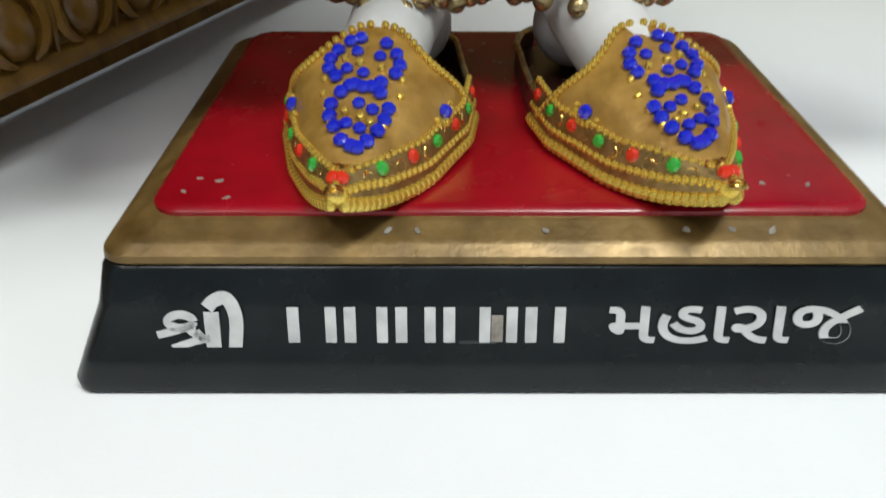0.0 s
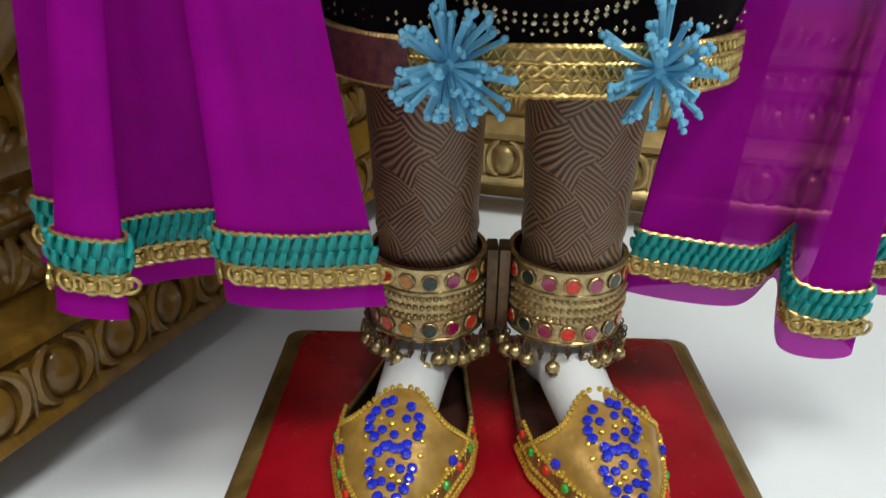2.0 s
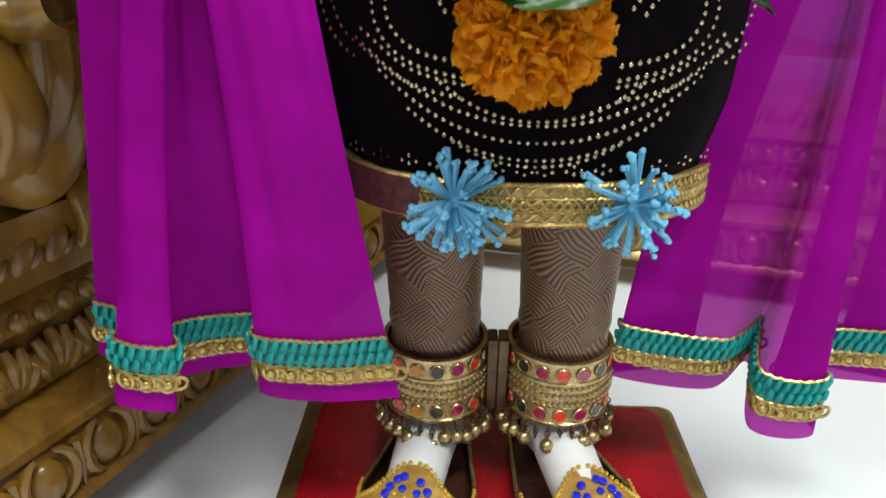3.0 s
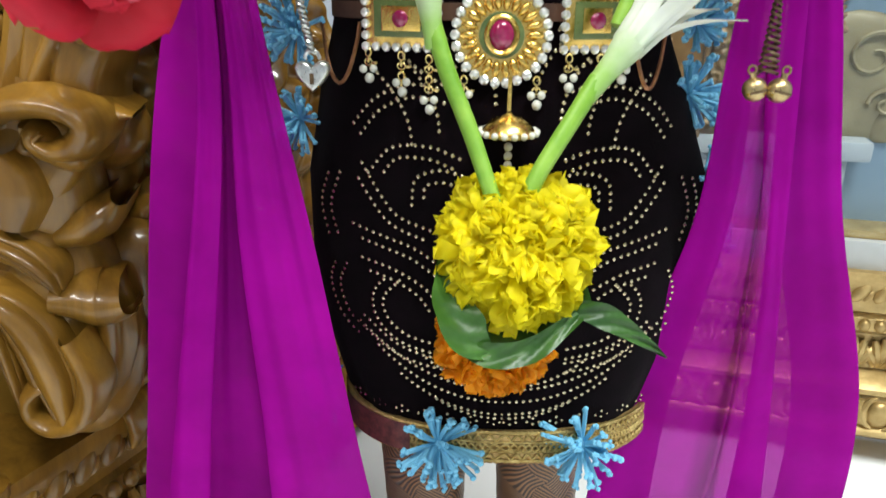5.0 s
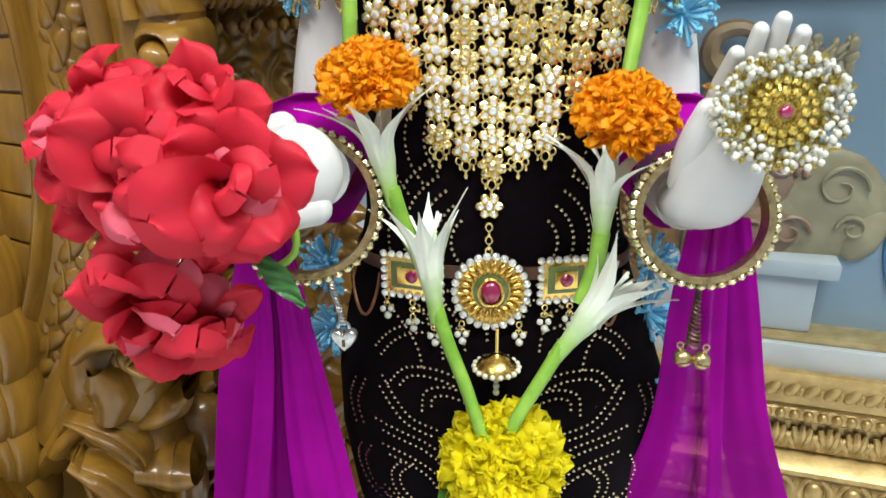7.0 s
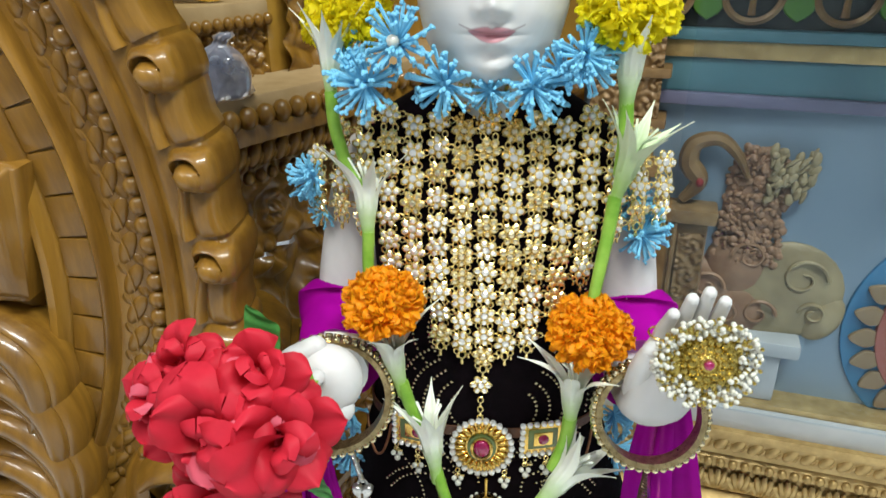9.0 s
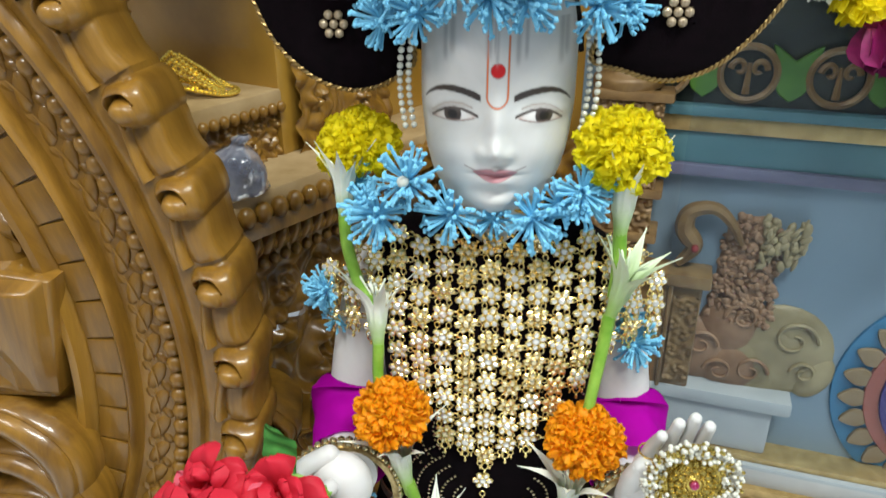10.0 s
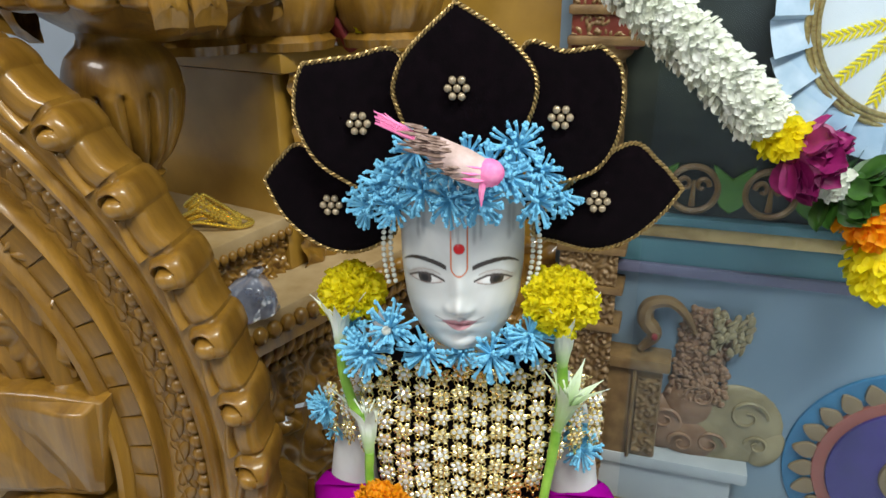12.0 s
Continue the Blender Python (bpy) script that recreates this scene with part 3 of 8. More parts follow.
for cx, cy in ((-0.165, 0.50), (-0.07, 0.53), (-0.235, 0.47)):
    prof = [(0.048, 0.842), (0.050, 0.850), (0.044, 0.856), (0.052, 0.866), (0.058, 0.885), (0.054, 0.905), (0.040, 0.918), (0.036, 0.925), (0.044, 0.932), (0.044, 0.99)]
    part("pleated_bulb", Build().lathe(prof, 64, 0, Matrix.Translation((cx, cy, 0)), pleats(14, 0.06)), WOOD, throne)

# baluster in front of the block
prof = [(0.024, 0.681), (0.026, 0.690), (0.022, 0.705), (0.017, 0.735), (0.016, 0.745), (0.022, 0.752), (0.019, 0.757), (0.030, 0.770), (0.040, 0.792), (0.0445, 0.812), (0.0460, 0.824), (0.0455, 0.836), (0.0405, 0.850), (0.032, 0.859), (0.029, 0.865), (0.03, 0.872)]
prof = [tuple(p) for p in spline([(r, z, 0) for r, z in prof], 60)[:, :2]]
def flutes(r, a, z):
    k = smooth01(0.752, 0.765, z) * (1 - smooth01(0.8225, 0.8250, z))
    return r * (1 + k * 0.13 * (np.abs(np.cos(7 * a)) ** 0.7 - 0.75))


part("baluster", Build().lathe(prof, 112, 0, Matrix.Translation((-0.262, 0.365, 0)), flutes), WOOD, throne, "turned baluster with a fluted bulb")
cap = Build()
CC = vec(-0.245, 0.39, 0)
cap.lathe([(0.028, 0.860), (0.040, 0.864), (0.060, 0.870), (0.078, 0.882), (0.090, 0.902), (0.096, 0.93), (0.090, 0.99)], 56, 0, Matrix.Translation(CC), lambda r, a, z: r * (1 + 0.025 * np.cos(8 * a)))
for ring_z, ring_r, count, ln, wd in ((0.908, 0.091, 17, 0.022, 0.0185), (0.928, 0.097, 17, 0.026, 0.0190), (0.952, 0.101, 16, 0.026, 0.0205)):
    for i in range(count):
        a = 2 * math.pi * (i + 0.5 * (0.92 < ring_z < 0.94)) / count
        o = vec(math.cos(a), math.sin(a), 0)
        c = CC + o * ring_r + vec(0, 0, ring_z)
        swept_leaf(cap, [c + vec(0, 0, 0.014), c + o * 0.006, c + o * 0.006 - vec(0, 0, ln * 0.7), c - o * 0.002 - vec(0, 0, ln)], [wd * 0.5, wd * 0.75, wd * 0.9, wd, wd, wd * 0.92, wd * 0.74, wd * 0.45, 0.0006], tuple(o), 0.009, 1, 0.006, 34)
for a in (-2.5, -0.85, 0.7, 2.2):
    o, e = vec(math.cos(a), math.sin(a), 0), vec(-math.sin(a), math.cos(a), 0)
    for s2 in (-1, 1):
        c = CC + o * 0.094 + e * s2 * 0.014 + vec(0, 0, 0.892)
        swept_leaf(cap, [c - o * 0.045 + vec(0, 0, -0.012), c - o * 0.015 + vec(0, 0, 0.010), c + o * 0.012 + vec(0, 0, 0.006), c + o * 0.016 + vec(0, 0, -0.010), c + o * 0.006 + vec(0, 0, -0.016)], [0.010, 0.013, 0.013, 0.012, 0.008], (o[0] * 0.4, o[1] * 0.4, 1), 0.008, 3, 0.006, 22)
for a in (-2.45, 3.1):
    o = vec(math.cos(a), math.sin(a), 0)
    c = CC + o * 0.105 + vec(0, 0, 0.905)
    swept_leaf(cap, [c + vec(0, 0, 0.04), c + o * 0.010, c + o * 0.010 - vec(0, 0, 0.030), c - vec(0, 0, 0.048)], [0.014, 0.018, 0.019, 0.018, 0.017, 0.015, 0.011, 0.006, 0.0006], tuple(o), 0.012, 4, 0.008, 40)
part("leaf_capital", cap, WOOD, throne, "carved leafy capital")

# round arm front: a wheel of mouldings edged by curling leaves
WC = vec(-0.565, 0.235, 0.541)


def wheel(prof, a0, a1, n, y0=0.0):
    a = np.linspace(radians(a0), radians(a1), n)
    p = np.array([[WC + vec(r * math.cos(q), y + y0, r * math.sin(q)) for q in a] for r, y in prof])
    return Build().grid(p)


ring_prof = [(0.10, 0.034), (0.228, 0.034), (0.232, 0.022), (0.240, 0.018), (0.248, 0.022), (0.252, 0.034), (0.262, 0.034), (0.266, 0.020), (0.276, 0.014), (0.286, 0.020), (0.290, 0.030), (0.298, 0.030), (0.300, 0.014), (0.304, 0.009), (0.309, 0.009), (0.312, 0.016), (0.315, 0.019), (0.337, 0.019), (0.339, 0.010), (0.342, 0.007), (0.345, 0.010), (0.347, 0.019), (0.369, 0.020),
             (0.371, 0.014), (0.373, 0.013), (0.382, 0.013), (0.384, 0.006), (0.386, 0.001), (0.390, -0.001), (0.394, 0.001), (0.397, 0.006), (0.398, 0.016), (0.402, 0.022), (0.404, 0.06)]
part("round_arm", wheel(ring_prof, -75, 80, 200), WOOD, throne, "round carved arm front with ringed mouldings")
a = radians(-60)
while a < radians(75):
    p = WC + vec(0.3775 * math.cos(a), 0.011, 0.3775 * math.sin(a))
    piece("bead", me_bead, Matrix.Translation(p) @ Matrix.Rotation(-a, 4, "Y") @ Matrix.Diagonal((1.12, 1.1, 1.04, 1)), throne)
    a += 0.0128 / 0.3775
curl = Build()
curl.ball((0, 0, 0), (0.0052, 0.0050, 0.0128), 10, 8, 0, Matrix.Rotation(0.42, 4, "Y"))
curl.ball((0.0052, 0.001, -0.0085), (0.0036, 0.0045, 0.0055), 8, 6, 0, Matrix.Rotation(-0.5, 4, "Y"))
curl.ball((-0.0056, 0.0015, 0.0075), (0.0034, 0.0045, 0.0062), 8, 6, 0, Matrix.Rotation(-0.4, 4, "Y"))
curl.tube([(0.001, -0.0046, -0.009), (0.0, -0.0056, 0.0), (-0.003, -0.0040, 0.010)], [0.0006, 0.0011, 0.0005], 5)
me_curl = curl.mesh("scroll_leaf", WOOD)
rung = Build().box((-0.0110, -0.0012, -0.0136), (0.0110, 0.006, 0.0136), 0.0016)
me_rung = rung.mesh("ladder_block", WOOD)
a, i = radians(-60), 0
while a < radians(75):
    p = WC + vec(0.358 * math.cos(a), 0.020, 0.358 * math.sin(a))
    piece("scroll_leaf", me_curl, Matrix.Translation(p) @ Matrix.Rotation(-a, 4, "Y") @ Matrix.Diagonal((1.1, 0.6, 1, 1)), throne)
    a += 0.0225 / 0.358
    i += 1
a = radians(-60)
while a < radians(75):
    p = WC + vec(0.326 * math.cos(a), 0.017, 0.326 * math.sin(a))
    piece("ladder_block", me_rung, Matrix.Translation(p) @ Matrix.Rotation(-a, 4, "Y"), throne)
    a += 0.0285 / 0.326

# curling leaves on the wheel's edge: x outwards, z up along the edge
UNIT = 0.0551


def curled_leaf(n=84, m=64):
    """One leaf of the edge: a thick roll over a narrower neck, its strand curling round an eye."""
    def box_dome(x, z, cx, cz, hx, hz, k=3.0):
        return np.clip(1 - np.abs((x - cx) / hx) ** k - np.abs((z - cz) / hz) ** k, 0, 1) ** (1 / k)

    zz = np.linspace(-UNIT * 0.54, UNIT * 0.54, n)
    rows = []
    for z in zz:
        roll = max(0.0, 1 - abs((z - 0.0120) / 0.0145) ** 2.6) ** 0.4
        outer = max(0.0318 + 0.0012 * math.cos(z * 160), 0.0275 + 0.0090 * roll)
        x = np.linspace(-0.010, outer - 0.006, m)
        zt = z + 0.16 * (x - 0.02)
        h = 0.003 + 0.006 * smooth01(-0.010, 0.004, x)
        h = np.maximum(h, 0.013 * box_dome(x, z, 0.0230, -0.014, 0.0125, 0.021))
        h = np.maximum(h, 0.0215 * box_dome(x, zt, 0.0242, 0.0120, 0.0165, 0.0142, 2.6) + 0.0)
        # strand rising from below and closing over the eye
        px = 0.008 + 0.007 * smooth01(-0.03, 0.012, z)
        h = np.maximum(h, 0.015 * np.clip(1 - ((x - px) / 0.0055) ** 2, 0, 1) ** 0.5 * (z < 0.016))
        rr, th = np.hypot(x - 0.0215, zt - 0.0085), np.arctan2(zt - 0.0085, x - 0.0215)
        wide = 0.0020 * smooth01(0.3, 1.4, th) * (th > 0) + 0.0020 * (th < -2.2)
        groove = np.exp(-((rr - 0.0092 - 0.0012 * th / 3) / (wide * 0.75 + 1e-5)) ** 2)
        h = h - 0.009 * groove
        h = h + 0.004 * np.clip(1 - (rr / 0.0075) ** 2, 0, 1) ** 0.5
        front = [(a, -b, z) for a, b in zip(x, h)]
        e = h[-1]
        edge = [(outer - 0.006 + 0.006 * math.sin(q), -e * 0.96 + 0.007 * (1 - math.cos(q)), z) for q in np.linspace(0.25, 1.57, 6)]
        rows.append(front + edge + [(outer, 0.018, z), (outer - 0.002, 0.034, z), (outer - 0.010, 0.042, z), (-0.01, 0.045, z)])
    return Build().grid(np.array(rows))


me_crest = curled_leaf().mesh("curled_leaf", WOOD)
for k in range(-1, 13):
    a = radians(-24.1) + k * UNIT / 0.400
    r = 0.400 - 0.006 * max(0, 2 - k)
    p = WC + vec(r * math.cos(a), 0.010, r * math.sin(a))
    piece("curled_leaf", me_crest, Matrix.Translation(p) @ Matrix.Rotation(-a, 4, "Y") @ Matrix.Diagonal((1 + 0.14 * max(0, 2 - k), 1, 1, 1)), throne)

# carved figure work inside the wheel
inner = carved_panel(vec(-0.46, 0.262, 0), vec(1, 0, 0), vec(0, -1, 0), 0.175, 0.615, 0.74, 0.014, 0.06, 21)
part("carved_field", inner, WOOD, throne, "", sharp=0)
blk = Build()
blk.slab([(-0.42, 0.515), (-0.272, 0.515), (-0.262, 0.560), (-0.254, 0.606), (-0.300, 0.612), (-0.42, 0.618)], 0.05, 0.006, 0, Matrix.Translation((0, 0.236, 0)))
part("carved_block", blk, WOOD, throne)
face = Build()
u, v = np.meshgrid(np.linspace(-0.415, -0.264, 90), np.linspace(0.520, 0.606, 60), indexing="ij")
crease = np.abs(u + 0.318 + 0.35 * (v - 0.56) + 0.012 * np.sin(45 * v))
lobe = 0.0065 * np.clip(crease / 0.02, 0, 1) ** 0.6 + 0.0040 * np.sin(70 * u + 25 * v) * np.clip((v - 0.52) / 0.02, 0, 1)
edge = np.clip(np.minimum(np.minimum(u + 0.415, -0.264 - u), np.minimum(v - 0.520, 0.606 - v)) / 0.006, 0, 1)
face.grid(np.stack([u + 0.10 * (v - 0.56), 0.2362 - lobe * edge, v], -1))
part("carved_face", face, WOOD, throne, "", sharp=0)
for i in range(6):
    mane = Build()
    dz, dx = -0.012 - 0.037 * i, -0.004 * abs(i - 1.5)
    pts = [(-0.375, 0.246, 0.495 + dz), (-0.335, 0.240, 0.512 + dz), (-0.295 + dx, 0.235, 0.510 + dz), (-0.268 + dx, 0.231, 0.488 + dz), (-0.266 + dx, 0.232, 0.455 + dz), (-0.285 + dx, 0.240, 0.425 + dz)]
    swept_leaf(mane, pts, [0.008, 0.013, 0.017, 0.018, 0.015, 0.006], (0.15, -1, 0.1), 0.015, 2, 0.03, scallop=False)
    part("carved_lock", mane, WOOD, throne)

# leaf carving at the foot of the arm
foot = Build()
rnd = random.Random(4)
FRONT = (0.25, -1, 0)
for pts, widths, thick, ribs, y in (
        ([(-0.207, 0.374), (-0.204, 0.364), (-0.202, 0.354), (-0.206, 0.340)], [0.010, 0.018, 0.019, 0.013], 0.020, 1, 0.226),
        ([(-0.214, 0.383), (-0.201, 0.394), (-0.184, 0.398), (-0.168, 0.396), (-0.159, 0.389), (-0.164, 0.380), (-0.175, 0.377), (-0.183, 0.381), (-0.180, 0.385)], [0.005, 0.007, 0.008, 0.008, 0.009, 0.008, 0.006, 0.004, 0.002], 0.017, 1, 0.216),
        ([(-0.173, 0.390), (-0.163, 0.392), (-0.155, 0.390), (-0.148, 0.389)], [0.007, 0.006, 0.004, 0.001], 0.010, 1, 0.240),
        ([(-0.215, 0.328), (-0.200, 0.329), (-0.185, 0.333), (-0.172, 0.340), (-0.162, 0.349)], [0.003, 0.007, 0.011, 0.011, 0.005], 0.014, 1, 0.238),
        ([(-0.232, 0.338), (-0.216, 0.334), (-0.202, 0.327), (-0.191, 0.317), (-0.188, 0.307)], [0.003, 0.008, 0.010, 0.009, 0.004], 0.015, 3, 0.222),
        ([(-0.195, 0.302), (-0.182, 0.301), (-0.171, 0.299), (-0.159, 0.302)], [0.010, 0.014, 0.015, 0.010], 0.016, 1, 0.226),
        ([(-0.230, 0.312), (-0.214, 0.305), (-0.201, 0.289), (-0.194, 0.266), (-0.191, 0.243)], [0.004, 0.010, 0.015, 0.016, 0.009], 0.016, 2, 0.214),
        ([(-0.169, 0.296), (-0.171, 0.276), (-0.177, 0.256), (-0.187, 0.235)], [0.010, 0.011, 0.010, 0.005], 0.012, 1, 0.232),
        ([(-0.181, 0.289), (-0.174, 0.266), (-0.181, 0.246), (-0.197, 0.239), (-0.207, 0.245), (-0.207, 0.255), (-0.198, 0.261), (-0.193, 0.253), (-0.199, 0.248)], [0.007, 0.009, 0.008, 0.007, 0.006, 0.006, 0.004, 0.003, 0.001], 0.016, 1, 0.210),
        ([(-0.224, 0.318), (-0.218, 0.302), (-0.215, 0.283), (-0.213, 0.267), (-0.211, 0.250), (-0.207, 0.238)], [0.002, 0.004, 0.005, 0.005, 0.004, 0.002], 0.012, 2, 0.212),
        ([(-0.192, 0.316), (-0.191, 0.309), (-0.192, 0.302), (-0.192, 0.298)], [0.003, 0.006, 0.006, 0.002], 0.012, 1, 0.276),
        ([(-0.174, 0.412), (-0.175, 0.405), (-0.176, 0.396)], [0.004, 0.006, 0.002], 0.010, 1, 0.280),
        ([(-0.182, 0.363), (-0.178, 0.355), (-0.178, 0.345), (-0.181, 0.335)], [0.004, 0.007, 0.007, 0.003], 0.012, 1, 0.270),
        ([(-0.185, 0.320), (-0.176, 0.325), (-0.168, 0.331), (-0.161, 0.334)], [0.005, 0.008, 0.009, 0.005], 0.012, 1, 0.280),
        ([(-0.165, 0.306), (-0.175, 0.304), (-0.183, 0.298), (-0.181, 0.290), (-0.172, 0.291), (-0.171, 0.297)], [0.003, 0.004, 0.004, 0.004, 0.003, 0.001], 0.011, 1, 0.282),
        ([(-0.192, 0.253), (-0.180, 0.263), (-0.169, 0.275)], [0.004, 0.006, 0.004], 0.010, 1, 0.285),
        ([(-0.193, 0.233), (-0.182, 0.244), (-0.171, 0.256)], [0.004, 0.006, 0.004], 0.010, 1, 0.285),
        ([(-0.195, 0.215), (-0.184, 0.225), (-0.174, 0.236)], [0.004, 0.006, 0.004], 0.010, 1, 0.285),
        ([(-0.195, 0.221), (-0.189, 0.211), (-0.187, 0.199), (-0.191, 0.186)], [0.004, 0.008, 0.008, 0.004], 0.014, 1, 0.270),
        ([(-0.160, 0.300), (-0.150, 0.322), (-0.136, 0.330), (-0.128, 0.318), (-0.137, 0.310)], [0.005, 0.009, 0.010, 0.008, 0.003], 0.012, 2, 0.300),
        ([(-0.150, 0.260), (-0.134, 0.272), (-0.130, 0.292), (-0.144, 0.300), (-0.150, 0.288)], [0.005, 0.010, 0.011, 0.008, 0.003], 0.012, 2, 0.300),
        ([(-0.170, 0.240), (-0.150, 0.236), (-0.132, 0.246), (-0.126, 0.262)], [0.005, 0.011, 0.011, 0.004], 0.012, 3, 0.300),
        ([(-0.160, 0.365), (-0.146, 0.352), (-0.130, 0.356), (-0.128, 0.372), (-0.140, 0.376)], [0.005, 0.010, 0.010, 0.008, 0.003], 0.012, 2, 0.305),
        ([(-0.155, 0.425), (-0.140, 0.418), (-0.132, 0.402), (-0.142, 0.390), (-0.152, 0.398), (-0.146, 0.406)], [0.004, 0.010, 0.011, 0.009, 0.006, 0.003], 0.012, 2, 0.300),
        ([(-0.120, 0.440), (-0.132, 0.432), (-0.118, 0.408), (-0.110, 0.385)], [0.003, 0.008, 0.009, 0.003], 0.010, 3, 0.310),
        ([(-0.165, 0.470), (-0.150, 0.462), (-0.136, 0.448), (-0.140, 0.436), (-0.150, 0.440)], [0.004, 0.010, 0.010, 0.008, 0.003], 0.012, 2, 0.300)):
    swept_leaf(foot, [(px, y + 0.7 * thick, pz) for px, pz in pts], widths, FRONT, thick, ribs, 0.04, scallop=ribs == 3)
spirals = [(-0.17, 0.32, 0.250, 0.026, 1), (-0.15, 0.335, 0.29, 0.024, -1), (-0.155, 0.33, 0.36, 0.022, 1), (-0.15, 0.34, 0.425, 0.024, -1), (-0.17, 0.33, 0.215, 0.026, -1)]
for x, y, z, r, s in spirals:
    n = 30
    q = np.linspace(-2.2, 6.4, n)
    rr = r * (1 - (q + 2.2) / 10.5)
    pts = np.stack([x + s * rr * np.cos(q), y - 0.012 * (q + 2.2) / 8 + 0.004 * np.sin(3 * q), z + rr * np.sin(q)], -1)
    foot.tube(pts, np.linspace(r * 0.30, r * 0.13, n), 10)
foot.ball((-0.207, 0.254, 0.352), (0.036, 0.026, 0.046), 24, 16)
foot.ball((-0.200, 0.256, 0.276), (0.036, 0.034, 0.066), 24, 16)
foot.ball((-0.172, 0.275, 0.300), (0.026, 0.020, 0.030), 20, 12)
foot.ball((-0.178, 0.275, 0.378), (0.024, 0.020, 0.022), 20, 12)
part("carved_foliage", foot, WOOD, throne, "deep carved scrolling acanthus leaves")
post = Build()
post.box((-0.55, 0.266, 0.2), (-0.215, 0.30, 0.50), 0.004)
part("arm_post", post, WOOD_PLAIN, throne)
col = Build()
prof = [(0.055, 0.205), (0.056, 0.213), (0.046, 0.22), (0.05, 0.23), (0.042, 0.245), (0.034, 0.27), (0.04, 0.29), (0.034, 0.31)]
col.lathe(prof, 48, 0, Matrix.Translation((-0.268, 0.175, 0)), pleats(12, 0.12))
part("foot_baluster", col, WOOD, throne)

# throne back behind the figure
back = Build()
m = np.eye(4)
m[:3, 0], m[:3, 1], m[:3, 3] = DIR_B, OUT_B, A_B
back.box((-0.08, -0.09, 0.205), (0.17, -0.05, 1.05), 0.004, 0, m)
part("back_panel", back, WOOD_PLAIN, throne, "plain teak back panel")
part("carved_side_panel", carved_panel(A_B - OUT_B * 0.048 - DIR_B * 0.06, DIR_B, OUT_B, 0.22, 0.22, 0.60, 0.016, 0.07, 31, 0.0018), WOOD, throne, "", sharp=0)

# ---- painted shrine wall beside the throne ----
OFF_W = -0.048


def on_wall(x, z, lift=0.0):
    """A place on the slanting painted wall, by its x and height."""
    s = (x - A_B[0] - OUT_B[0] * (OFF_W + lift)) / DIR_B[0]
    return A_B + DIR_B * s + OUT_B * (OFF_W + lift) + vec(0, 0, z)


WALL_M = np.eye(4)
WALL_M[:3, 0], WALL_M[:3, 1] = DIR_B, -OUT_B


def wall_box(name, x0, x1, z0, z1, lift, thick, mat, label, bevel=0.002, parent=None):
    p = on_wall(x0, 0, lift)
    m = WALL_M.copy()
    m[:3, 3] = p
    w = (x1 - x0) / DIR_B[0]
    return part(name, Build().box((0, 0, z0), (w, thick, z1), bevel, 0, m), mat, parent)


shrine = thing("wall_painted", "pale blue painted shrine wall with coloured bands and gilt reliefs", "wall", tuple(on_wall(0.2, 0.2)), kind="structure")
wall_box("panel", 0.11, 0.95, 0.05, 1.15, 0.0, 0.03, WALL_BLUE, "", parent=shrine)
wall_box("skirting_ledge", 0.10, 0.95, 0.205, 0.236, 0.040, 0.045, LEDGE, "", 0.004, shrine)
wall_box("skirting_ledge", 0.10, 0.95, 0.236, 0.244, 0.034, 0.04, GILT, "", 0.002, shrine)
wall_box("lilac_band", 0.14, 0.95, 0.570, 0.583, 0.014, 0.014, BAND_LILAC, "", 0.003, shrine)
wall_box("turquoise_band", 0.14, 0.95, 0.583, 0.617, 0.008, 0.010, BAND_BLUE, "", 0.002, shrine)
wall_box("gilt_band", 0.14, 0.95, 0.617, 0.634, 0.013, 0.013, GILT, "", 0.003, shrine)
wall_box("turquoise_band", 0.14, 0.95, 0.634, 0.645, 0.018, 0.018, BAND_BLUE, "", 0.003, shrine)
wall_box("dark_frieze", 0.14, 0.95, 0.645, 1.10, 0.004, 0.008, BAND_DARK, "", 0.001, shrine)
ringb = Build()
ringb.tube([(0.026 * math.cos(q), 0, 0.026 * math.sin(q)) for q in np.linspace(0, 2 * np.pi, 28)], 0.0038, 6, caps=False)
for s in (-1, 1):
    ringb.tube([(s * (0.009 + 0.008 * (1 - q / 7) * math.cos(q)), 0, 0.004 + 0.010 * (1 - q / 7) * math.sin(q)) for q in np.linspace(0, 5.5, 14)], np.linspace(0.0034, 0.002, 14), 6)
ringb.tube([(0, 0, -0.02), (0, 0, 0.01)], [0.004, 0.002], 6)
me_ring = ringb.mesh("gilt_roundel", ELEPHANT)
leafw = Build().slab(spline([(0, 0, -0.026), (0.013, 0, -0.015), (0.014, 0, 0.006), (0.022, 0, 0.028), (0.006, 0, 0.018), (0, 0, 0.014), (-0.006, 0, 0.018), (-0.022, 0, 0.028), (-0.014, 0, 0.006), (-0.013, 0, -0.015), (0, 0, -0.026)], 40)[:-1][::-1][:, [0, 2]], 0.006, 0.002)
me_leafw = leafw.mesh("green_leaf", BAND_GREEN)
wm = Matrix(WALL_M.tolist())
for i in range(10):
    x = 0.185 + i * 0.078
    piece("gilt_roundel", me_ring, Matrix.Translation(on_wall(x, 0.678, 0.010)) @ wm, shrine)
    piece("green_leaf", me_leafw, Matrix.Translation(on_wall(x + 0.039, 0.678, 0.012)) @ wm, shrine)
